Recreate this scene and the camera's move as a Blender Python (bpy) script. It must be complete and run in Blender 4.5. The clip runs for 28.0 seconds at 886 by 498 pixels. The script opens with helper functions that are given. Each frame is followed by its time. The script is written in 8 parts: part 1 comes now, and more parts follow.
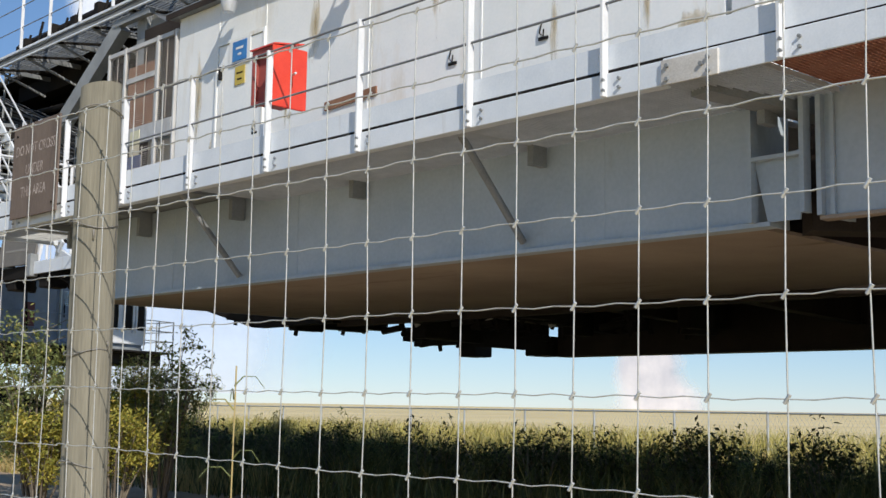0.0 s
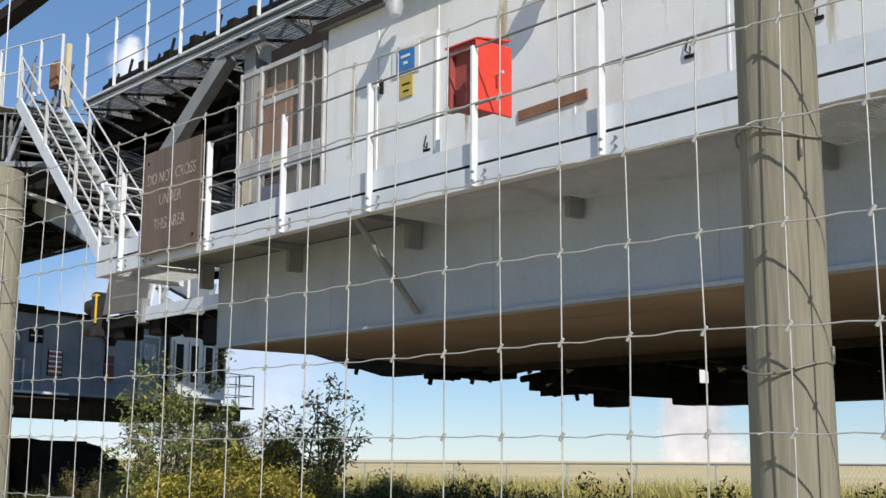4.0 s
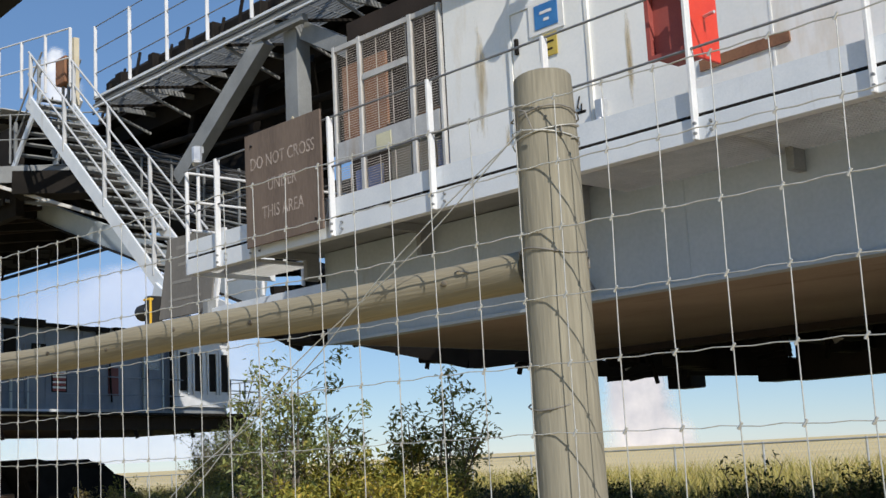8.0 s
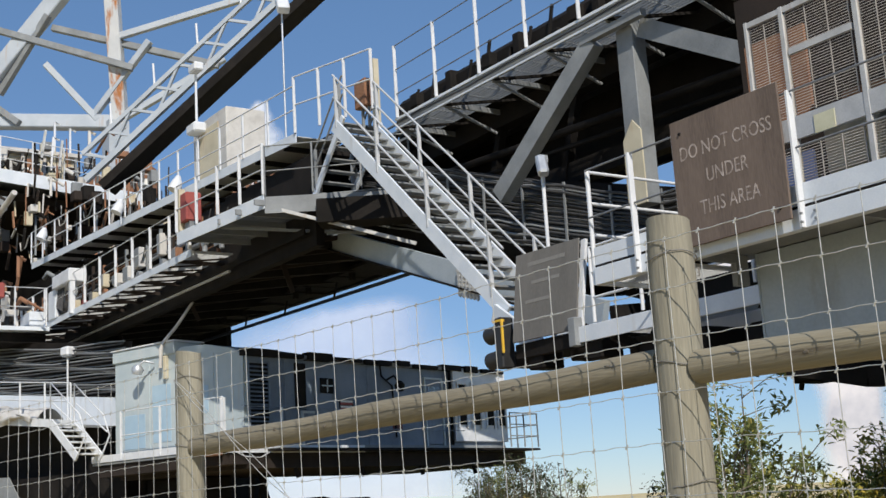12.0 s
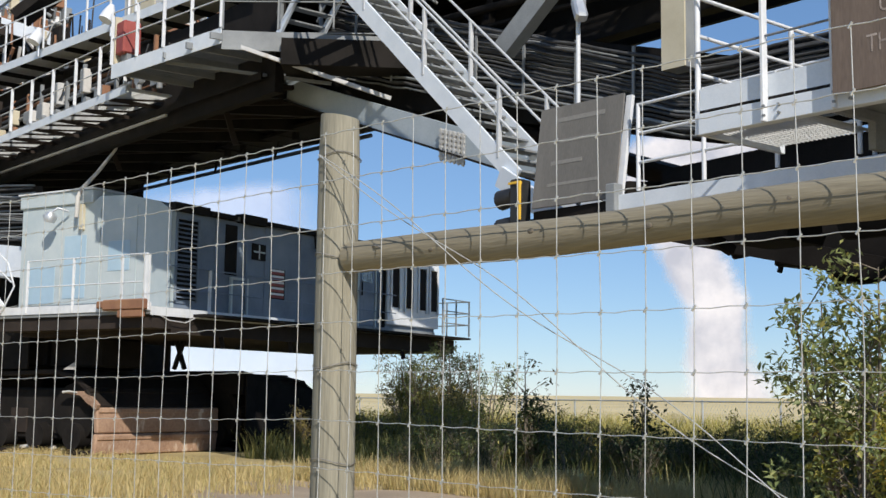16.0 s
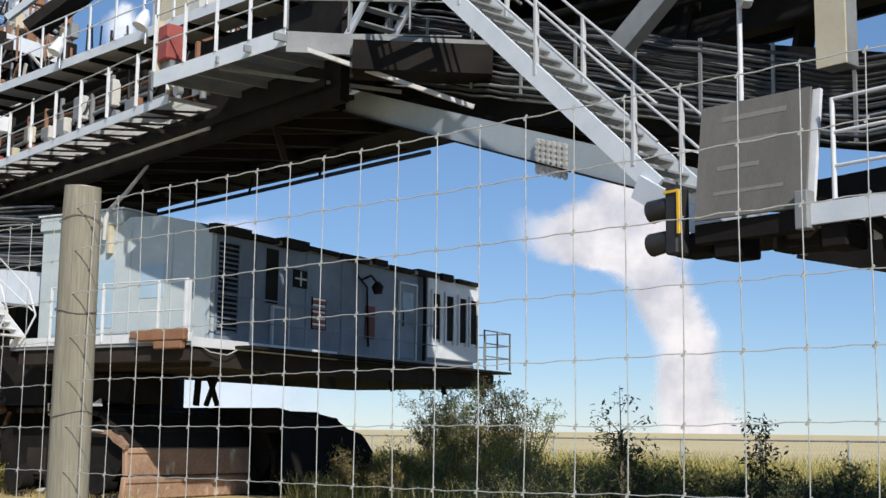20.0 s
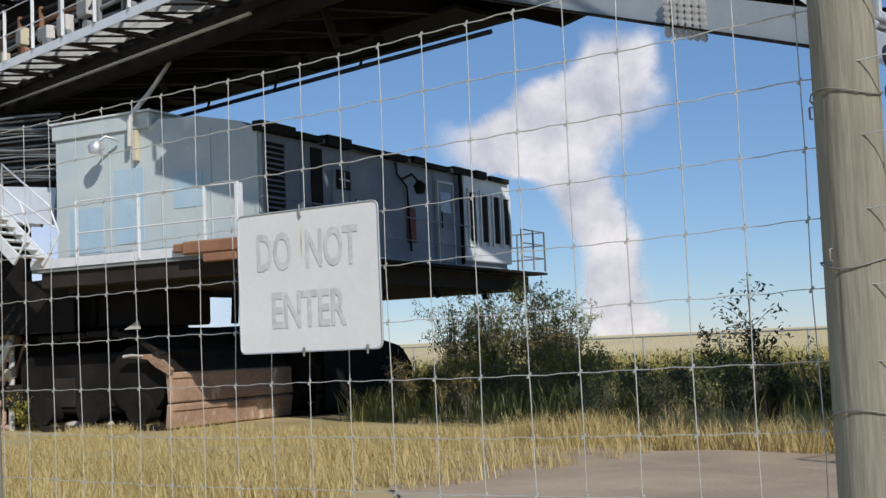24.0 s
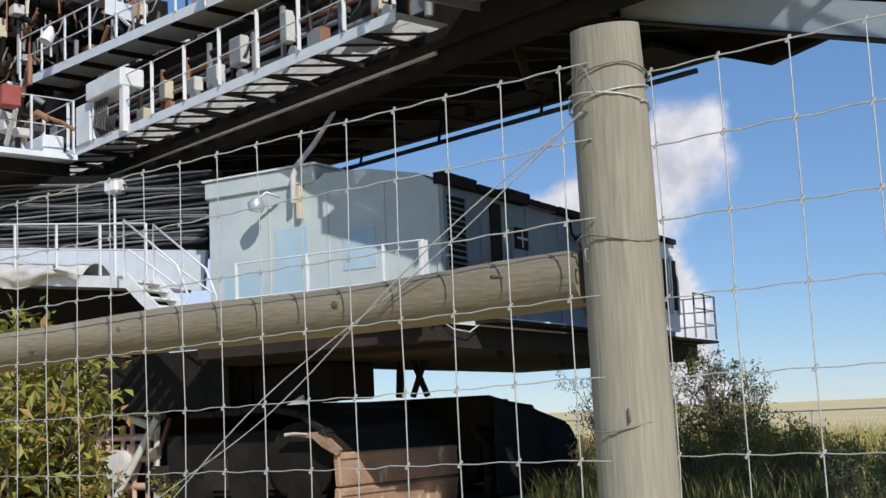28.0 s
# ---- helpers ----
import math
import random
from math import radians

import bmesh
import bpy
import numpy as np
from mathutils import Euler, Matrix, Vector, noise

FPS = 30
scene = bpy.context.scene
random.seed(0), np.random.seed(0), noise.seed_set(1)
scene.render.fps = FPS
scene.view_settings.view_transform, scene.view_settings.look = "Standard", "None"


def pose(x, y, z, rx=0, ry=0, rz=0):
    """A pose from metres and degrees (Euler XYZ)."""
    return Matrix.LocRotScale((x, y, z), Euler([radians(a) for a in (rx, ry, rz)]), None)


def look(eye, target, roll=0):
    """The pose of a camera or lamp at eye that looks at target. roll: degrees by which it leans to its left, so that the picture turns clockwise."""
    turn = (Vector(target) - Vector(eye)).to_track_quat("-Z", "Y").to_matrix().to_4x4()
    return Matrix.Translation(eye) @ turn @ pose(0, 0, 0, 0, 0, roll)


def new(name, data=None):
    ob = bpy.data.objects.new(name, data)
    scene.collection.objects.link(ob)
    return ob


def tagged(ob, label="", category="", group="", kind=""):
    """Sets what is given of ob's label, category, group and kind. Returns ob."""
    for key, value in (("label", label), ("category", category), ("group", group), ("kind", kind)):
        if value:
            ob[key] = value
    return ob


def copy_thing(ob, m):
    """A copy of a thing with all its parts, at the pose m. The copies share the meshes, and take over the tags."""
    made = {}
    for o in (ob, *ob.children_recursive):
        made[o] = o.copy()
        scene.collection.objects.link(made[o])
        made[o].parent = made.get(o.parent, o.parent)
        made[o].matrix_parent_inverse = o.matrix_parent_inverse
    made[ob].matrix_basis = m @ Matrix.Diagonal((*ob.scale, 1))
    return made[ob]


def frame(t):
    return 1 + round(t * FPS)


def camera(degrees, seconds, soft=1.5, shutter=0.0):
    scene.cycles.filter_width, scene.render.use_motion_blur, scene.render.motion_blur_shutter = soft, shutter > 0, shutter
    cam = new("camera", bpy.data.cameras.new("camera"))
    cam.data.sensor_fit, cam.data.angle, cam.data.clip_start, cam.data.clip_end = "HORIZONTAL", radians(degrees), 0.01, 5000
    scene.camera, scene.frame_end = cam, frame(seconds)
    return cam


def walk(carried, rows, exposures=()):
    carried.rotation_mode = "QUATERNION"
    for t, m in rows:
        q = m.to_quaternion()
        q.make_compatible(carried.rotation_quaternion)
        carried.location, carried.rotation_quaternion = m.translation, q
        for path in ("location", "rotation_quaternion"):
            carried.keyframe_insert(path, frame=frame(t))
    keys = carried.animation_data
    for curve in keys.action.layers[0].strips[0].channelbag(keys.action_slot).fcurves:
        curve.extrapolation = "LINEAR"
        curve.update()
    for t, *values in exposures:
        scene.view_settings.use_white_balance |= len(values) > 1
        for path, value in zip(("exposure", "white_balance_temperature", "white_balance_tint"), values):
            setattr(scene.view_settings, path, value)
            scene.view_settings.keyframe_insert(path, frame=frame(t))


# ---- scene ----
import collections

EXPO = ((0, -0.05, 6800, 10), (4, -0.06, 6820, 10), (8, -0.13, 6850, 10), (12, -0.2, 6800, 10), (16, -0.05, 6750, 10), (18, 0.04, 6720, 10), (21, -0.16, 6650, 10), (25, -0.27, 6500, 10), (28, -0.15, 6500, 10))
cam = camera(38.8, 28.0)
PATH = [
    (0, (4.621, 0.06, 1.375), (3.16, 1.401, 1.631), 1.0),
    (0.5, (4.325, 0.19, 1.386), (2.982, 1.643, 1.677), 1.5),
    (1, (4.003, 0.218, 1.402), (2.73, 1.73, 1.707), 1.3),
    (1.5, (3.679, 0.114, 1.39), (2.392, 1.611, 1.707), 1.0),
    (2, (3.347, 0.11, 1.388), (1.995, 1.549, 1.702), 0.3),
    (2.5, (2.986, 0.17, 1.393), (1.58, 1.555, 1.719), 0.2),
    (3, (2.672, 0.212, 1.425), (1.212, 1.542, 1.745), 0.3),
    (3.5, (2.325, 0.181, 1.394), (0.846, 1.486, 1.722), 0.3),
    (4.5, (1.679, -0.011, 1.373), (0.173, 1.259, 1.719), 0.4),
    (6.5, (0.463, -0.569, 1.452), (-1.067, 0.675, 1.787), -1.1),
    (7, (0.199, -0.669, 1.412), (-1.311, 0.602, 1.734), -1.4),
    (7.5, (-0.12, -0.726, 1.426), (-1.596, 0.585, 1.743), -2.1),
    (8, (-0.449, -0.728, 1.415), (-1.877, 0.631, 1.748), -3.0),
    (8.5, (-0.765, -0.77, 1.459), (-2.126, 0.651, 1.816), -3.8),
    (9, (-1.13, -0.796, 1.513), (-2.441, 0.666, 1.895), -4.0),
    (9.5, (-1.473, -0.899, 1.499), (-2.791, 0.551, 1.899), -3.8),
    (10, (-1.803, -1.107, 1.493), (-3.18, 0.284, 1.906), -2.9),
    (10.5, (-2.207, -1.255, 1.472), (-3.657, 0.062, 1.878), -3.0),
    (11, (-2.552, -1.349, 1.458), (-4.064, -0.105, 1.866), -2.8),
    (11.5, (-2.964, -1.473, 1.484), (-4.528, -0.296, 1.894), -3.0),
    (12, (-3.311, -1.559, 1.506), (-4.924, -0.449, 1.913), -3.5),
    (12.4, (-3.651, -1.608, 1.515), (-5.301, -0.553, 1.92), -3.0),
    (12.5, (-3.739, -1.615, 1.514), (-5.397, -0.571, 1.916), -2.9),
    (14.5, (-5.424, -1.698, 1.435), (-7.142, -0.715, 1.718), -1.6),
    (15, (-5.747, -1.537, 1.408), (-7.417, -0.465, 1.662), -1.1),
    (16, (-6.404, -1.405, 1.422), (-7.93, -0.134, 1.66), 0.7),
    (17, (-7.084, -1.231, 1.413), (-8.463, 0.199, 1.645), 2.7),
    (18, (-7.747, -1.145, 1.439), (-9.098, 0.305, 1.707), 2.4),
    (18.5, (-8.124, -1.219, 1.445), (-9.508, 0.196, 1.734), 1.4),
    (19, (-8.572, -1.217, 1.431), (-9.986, 0.164, 1.737), 0.7),
    (19.5, (-8.985, -1.351, 1.46), (-10.429, -0.003, 1.769), 0.4),
    (20, (-9.385, -1.476, 1.475), (-10.874, -0.174, 1.769), 0.7),
    (20.5, (-9.752, -1.586, 1.415), (-11.285, -0.332, 1.689), 0.3),
    (21, (-10.195, -1.632, 1.415), (-11.758, -0.41, 1.67), -0.1),
    (21.5, (-10.669, -1.686, 1.419), (-12.237, -0.467, 1.656), -0.7),
    (23.5, (-12.469, -2.064, 1.362), (-13.966, -0.748, 1.519), -2.4),
    (24, (-12.944, -2.08, 1.386), (-14.363, -0.679, 1.543), -2.5),
    (24.5, (-13.392, -2.042, 1.401), (-14.728, -0.561, 1.551), -2.3),
    (25, (-13.785, -2.08, 1.375), (-15.072, -0.556, 1.518), -2.4),
    (25.5, (-14.173, -2.048, 1.387), (-15.472, -0.534, 1.53), -2.3),
    (26, (-14.592, -2.105, 1.39), (-15.975, -0.67, 1.562), -3.1),
    (26.5, (-15.019, -2.178, 1.557), (-16.495, -0.85, 1.797), -4.0),
    (27, (-15.415, -2.184, 1.561), (-16.957, -0.945, 1.848), -5.1),
    (27.5, (-15.82, -2.149, 1.546), (-17.339, -0.879, 1.826), -3.8),
    (28, (-16.254, -2.011, 1.575), (-17.733, -0.694, 1.849), -2.6),
]
walk(cam, [(t, look(e, g, r)) for t, e, g, r in PATH], exposures=EXPO)

# ---- daylight ----
SUN = Vector((0.62, -0.25, 0.47)).normalized()
world = bpy.data.worlds.new("sky")
scene.world = world
world.use_nodes = True
wn = world.node_tree.nodes
wl = world.node_tree.links
sky = wn.new("ShaderNodeTexSky")
sky.sky_type = "NISHITA"
sky.sun_disc = False
sky.sun_elevation = math.asin(SUN.z)
sky.sun_rotation = math.atan2(SUN.x, SUN.y)
sky.air_density = 1.0
sky.dust_density = 0.0
sky.altitude = 1500
sky.ozone_density = 4.0
haze = wn.new("ShaderNodeMix")
haze.data_type = "RGBA"
haze.inputs["Factor"].default_value = 0.27
haze.inputs["B"].default_value = (2.1, 5.0, 10.6, 1)
wl.new(sky.outputs["Color"], haze.inputs["A"])
wl.new(haze.outputs["Result"], wn["Background"].inputs["Color"])
wn["Background"].inputs["Strength"].default_value = 0.1
sun_data = bpy.data.lights.new("sun", "SUN")
sun_data.energy = 4.5
sun_data.angle = radians(0.53)
sun_data.color = (1.0, 0.96, 0.9)
sun = new("sun", sun_data)
sun.matrix_world = look(SUN * 60, (0, 0, 0))


# ---- mesh tools ----
class G:
    """Gathers faces for one mesh, in world metres."""

    def __init__(self, m=None):
        self.v, self.f, self.s, self.m = [], [], [], m

    def add(self, verts, faces, smooth=False):
        n = len(self.v)
        if self.m is not None:
            verts = [self.m @ Vector(p) for p in verts]
        self.v += [tuple(p) for p in verts]
        self.f += [tuple(n + i for i in f) for f in faces]
        self.s += [smooth] * len(faces)
        return self

    def box(self, x0, x1, y0, y1, z0, z1, b=0.0):
        return self.obox(Vector(((x0 + x1) / 2, (y0 + y1) / 2, (z0 + z1) / 2)), Vector((1, 0, 0)), Vector((0, 1, 0)),
                         Vector((0, 0, 1)), abs(x1 - x0) / 2, abs(y1 - y0) / 2, abs(z1 - z0) / 2, b)

    def obox(self, c, ax, ay, az, hx, hy, hz, b=0.0):
        if b <= 0:
            vs = [c + ax * hx * i + ay * hy * j + az * hz * k for k in (-1, 1) for j in (-1, 1) for i in (-1, 1)]
            return self.add(vs, [(0, 2, 3, 1), (4, 5, 7, 6), (0, 1, 5, 4), (2, 6, 7, 3), (0, 4, 6, 2), (1, 3, 7, 5)])
        b = min(b, hx * 0.9, hy * 0.9, hz * 0.9)
        vs, idx = [], {}
        for k in (-1, 1):
            for j in (-1, 1):
                for i in (-1, 1):
                    for a, (dx, dy, dz) in enumerate(((0, b, b), (b, 0, b), (b, b, 0))):
                        idx[i, j, k, a] = len(vs)
                        vs.append(c + ax * (hx - dx) * i + ay * (hy - dy) * j + az * (hz - dz) * k)
        fs = []
        for s in (-1, 1):
            for a in range(3):
                q = [(-1, -1), (1, -1), (1, 1), (-1, 1)]
                face = []
                for u, w in q:
                    key = [0, 0, 0]
                    key[a], key[(a + 1) % 3], key[(a + 2) % 3] = s, u, w
                    face.append(idx[key[0], key[1], key[2], a])
                fs.append(tuple(face if s > 0 else face[::-1]))
        for a in range(3):
            p, q = (a + 1) % 3, (a + 2) % 3
            for u in (-1, 1):
                for w in (-1, 1):
                    lo, hi = [0, 0, 0], [0, 0, 0]
                    lo[a], lo[p], lo[q] = -1, u, w
                    hi[a], hi[p], hi[q] = 1, u, w
                    face = [idx[(*lo, p)], idx[(*hi, p)], idx[(*hi, q)], idx[(*lo, q)]]
                    fs.append(tuple(face if u * w > 0 else face[::-1]))
        for k in (-1, 1):
            for j in (-1, 1):
                for i in (-1, 1):
                    face = [idx[i, j, k, 0], idx[i, j, k, 1], idx[i, j, k, 2]]
                    fs.append(tuple(face if i * j * k > 0 else face[::-1]))
        return self.add(vs, fs)

    def beam(self, p, q, w, h, up=(0, 0, 1), b=0.0):
        """A bar of width w (sideways) and height h (along up) from p to q."""
        p, q = Vector(p), Vector(q)
        ax = (q - p).normalized()
        u = Vector(up)
        if abs(ax.dot(u)) > 0.98:
            u = Vector((0, 1, 0))
        ay = u.cross(ax).normalized()
        az = ax.cross(ay)
        return self.obox((p + q) / 2, ax, ay, az, (q - p).length / 2, w / 2, h / 2, b)

    def ibeam(self, p, q, w, h, t=0.02, up=(0, 0, 1)):
        p, q = Vector(p), Vector(q)
        ax = (q - p).normalized()
        u = Vector(up)
        if abs(ax.dot(u)) > 0.98:
            u = Vector((0, 1, 0))
        ay = u.cross(ax).normalized()
        az = ax.cross(ay)
        self.beam(p + az * (h - t) / 2, q + az * (h - t) / 2, w, t, az)
        self.beam(p - az * (h - t) / 2, q - az * (h - t) / 2, w, t, az)
        return self.beam(p, q, t, h - 2 * t, az)

    def tube(self, p, q, r, n=8, r2=None, caps=True):
        return self.path([p, q], r, n, r2, caps)

    def path(self, pts, r, n=6, r2=None, caps=True, rad=None):
        pts = [Vector(p) for p in pts]
        last = len(pts) - 1
        rings, u = [], None
        for i, p in enumerate(pts):
            d = (pts[min(i + 1, last)] - pts[max(i - 1, 0)]).normalized()
            if u is None:
                u = d.orthogonal().normalized()
            u = (u - d * u.dot(d)).normalized()
            w = d.cross(u)
            rr = rad[i] if rad else r + ((r2 - r) * i / last if r2 is not None else 0)
            rings.append([p + (u * math.cos(a) + w * math.sin(a)) * rr for a in (2 * math.pi * k / n for k in range(n))])
        vs = [p for ring in rings for p in ring]
        fs = [(i * n + k, i * n + (k + 1) % n, (i + 1) * n + (k + 1) % n, (i + 1) * n + k) for i in range(last) for k in range(n)]
        self.add(vs, fs, True)
        if caps:
            self.add(rings[0], [tuple(range(n))[::-1]])
            self.add(rings[-1], [tuple(range(n))])
        return self

    def prism(self, outline, d):
        """A flat outline (points in order) pushed along d."""
        n = len(outline)
        a = [Vector(p) for p in outline]
        c = [p + Vector(d) for p in a]
        return self.add(a + c, [tuple(range(n))[::-1], tuple(range(n, 2 * n))] + [(i, (i + 1) % n, n + (i + 1) % n, n + i) for i in range(n)])

    def ball(self, c, r, n=8, sq=(1, 1, 1)):
        c = Vector(c)
        vs, fs = [], []
        for i in range(n // 2 + 1):
            th = math.pi * i / (n // 2)
            for k in range(n):
                ph = 2 * math.pi * k / n
                vs.append(c + Vector((math.sin(th) * math.cos(ph) * sq[0], math.sin(th) * math.sin(ph) * sq[1], math.cos(th) * sq[2])) * r)
        for i in range(n // 2):
            for k in range(n):
                fs.append((i * n + k, (i + 1) * n + k, (i + 1) * n + (k + 1) % n, i * n + (k + 1) % n))
        return self.add(vs, fs, True)


ORIGIN = {}


def mesh_from(name, g, base):
    me = bpy.data.meshes.new(name)
    me.from_pydata([(x - base.x, y - base.y, z - base.z) for x, y, z in g.v], [], g.f)
    me.polygons.foreach_set("use_smooth", g.s)
    me.update()
    return me


def thing(name, loc, label, category, group="", kind=""):
    ob = new(name)
    ob.empty_display_size = 0.2
    ob.location = loc
    ORIGIN[ob.name] = Vector(loc)
    return tagged(ob, label, category, group, kind)


def part(name, g, material, parent, label=""):
    base = ORIGIN[parent.name]
    me = mesh_from(name, g, base)
    me.materials.append(material)
    ob = new(name, me)
    ob.parent = parent
    ORIGIN[ob.name] = base
    return tagged(ob, label)


def solo(name, g, material, label, category="", group="", kind="", base=(0, 0, 0)):
    """A top-level thing or piece of the setting that is one mesh."""
    me = mesh_from(name, g, Vector(base))
    me.materials.append(material)
    ob = new(name, me)
    ob.location = base
    ORIGIN[ob.name] = Vector(base)
    return tagged(ob, label, category, group, kind)


# ---- materials ----
def mat(name, c1, c2, scale=3.0, rough=0.6, metal=0.0, bump=0.15, fine=60.0, stretch=(1, 1, 1), c3=None, stain=0.0,
        stain_stretch=(1, 1, 0.12), stain_scale=2.0, rough2=None, bump_dist=0.01, vary=0.0, spec=0.5, edge=0.14):
    """Paint, wood, stone: two colours in broad and fine noise, a third one as stains with soft edges."""
    m = bpy.data.materials.new(name)
    m.use_nodes = True
    nt = m.node_tree
    N, L = nt.nodes, nt.links
    bs = N["Principled BSDF"]
    tc = N.new("ShaderNodeTexCoord")
    info = N.new("ShaderNodeObjectInfo")
    shift = N.new("ShaderNodeVectorMath")
    shift.operation = "MULTIPLY_ADD"
    L.new(info.outputs["Random"], shift.inputs[0])
    shift.inputs[1].default_value = (7.3, 5.1, 9.7)
    L.new(tc.outputs["Object"], shift.inputs[2])
    mp = N.new("ShaderNodeMapping")
    mp.inputs["Scale"].default_value = stretch
    L.new(shift.outputs[0], mp.inputs["Vector"])
    broad = N.new("ShaderNodeTexNoise")
    broad.inputs["Scale"].default_value = scale
    broad.inputs["Detail"].default_value = 5
    broad.inputs["Roughness"].default_value = 0.6
    L.new(mp.outputs[0], broad.inputs["Vector"])
    grain = N.new("ShaderNodeTexNoise")
    grain.inputs["Scale"].default_value = fine
    grain.inputs["Detail"].default_value = 3
    L.new(mp.outputs[0], grain.inputs["Vector"])
    mixn = N.new("ShaderNodeMath")
    mixn.operation = "MULTIPLY_ADD"
    L.new(grain.outputs["Fac"], mixn.inputs[0])
    mixn.inputs[1].default_value = 0.45
    mixn.inputs[2].default_value = -0.22
    add = N.new("ShaderNodeMath")
    L.new(broad.outputs["Fac"], add.inputs[0])
    L.new(mixn.outputs[0], add.inputs[1])
    rng = N.new("ShaderNodeMapRange")
    rng.inputs["From Min"].default_value = 0.3
    rng.inputs["From Max"].default_value = 0.7
    L.new(add.outputs[0], rng.inputs["Value"])
    mix = N.new("ShaderNodeMix")
    mix.data_type = "RGBA"
    L.new(rng.outputs[0], mix.inputs["Factor"])
    mix.inputs["A"].default_value = (*c1, 1)
    mix.inputs["B"].default_value = (*c2, 1)
    out = mix.outputs["Result"]
    if c3 is not None:
        mp2 = N.new("ShaderNodeMapping")
        mp2.inputs["Scale"].default_value = stain_stretch
        L.new(shift.outputs[0], mp2.inputs["Vector"])
        st = N.new("ShaderNodeTexNoise")
        st.inputs["Scale"].default_value = stain_scale
        st.inputs["Detail"].default_value = 6
        st.inputs["Roughness"].default_value = 0.65
        L.new(mp2.outputs[0], st.inputs["Vector"])
        r2 = N.new("ShaderNodeMapRange")
        r2.inputs["From Min"].default_value = 0.7 - 0.3 * stain
        r2.inputs["From Max"].default_value = 0.7 - 0.3 * stain + edge
        L.new(st.outputs["Fac"], r2.inputs["Value"])
        mix2 = N.new("ShaderNodeMix")
        mix2.data_type = "RGBA"
        L.new(r2.outputs[0], mix2.inputs["Factor"])
        L.new(out, mix2.inputs["A"])
        mix2.inputs["B"].default_value = (*c3, 1)
        out = mix2.outputs["Result"]
    if vary > 0:
        hs = N.new("ShaderNodeHueSaturation")
        mr = N.new("ShaderNodeMapRange")
        mr.inputs["To Min"].default_value = 1 - vary
        mr.inputs["To Max"].default_value = 1 + vary
        L.new(info.outputs["Random"], mr.inputs["Value"])
        L.new(mr.outputs[0], hs.inputs["Value"])
        L.new(out, hs.inputs["Color"])
        out = hs.outputs["Color"]
    L.new(out, bs.inputs["Base Color"])
    bs.inputs["Metallic"].default_value = metal
    bs.inputs["Specular IOR Level"].default_value = spec
    rr = N.new("ShaderNodeMapRange")
    rr.inputs["To Min"].default_value = rough
    rr.inputs["To Max"].default_value = rough2 if rough2 is not None else min(1, rough + 0.15)
    L.new(broad.outputs["Fac"], rr.inputs["Value"])
    L.new(rr.outputs[0], bs.inputs["Roughness"])
    if bump > 0:
        bp = N.new("ShaderNodeBump")
        bp.inputs["Strength"].default_value = bump
        bp.inputs["Distance"].default_value = bump_dist
        L.new(add.outputs[0], bp.inputs["Height"])
        L.new(bp.outputs[0], bs.inputs["Normal"])
    return m


def leaf_mat(name, c1, c2, c3=None):
    """Leaves: colour per leaf, with light through them."""
    m = bpy.data.materials.new(name)
    m.use_nodes = True
    N, L = m.node_tree.nodes, m.node_tree.links
    bs = N["Principled BSDF"]
    geo = N.new("ShaderNodeNewGeometry")
    ramp = N.new("ShaderNodeValToRGB")
    ramp.color_ramp.elements[0].color = (*c1, 1)
    ramp.color_ramp.elements[1].color = (*c2, 1)
    if c3:
        e = ramp.color_ramp.elements.new(0.85)
        e.color = (*c2, 1)
        ramp.color_ramp.elements[2].color = (*c3, 1)
    L.new(geo.outputs["Random Per Island"], ramp.inputs["Fac"])
    L.new(ramp.outputs["Color"], bs.inputs["Base Color"])
    bs.inputs["Roughness"].default_value = 0.55
    tr = N.new("ShaderNodeBsdfTranslucent")
    L.new(ramp.outputs["Color"], tr.inputs["Color"])
    ms = N.new("ShaderNodeMixShader")
    ms.inputs["Fac"].default_value = 0.3
    L.new(bs.outputs[0], ms.inputs[1])
    L.new(tr.outputs[0], ms.inputs[2])
    L.new(ms.outputs[0], N["Material Output"].inputs["Surface"])
    return m


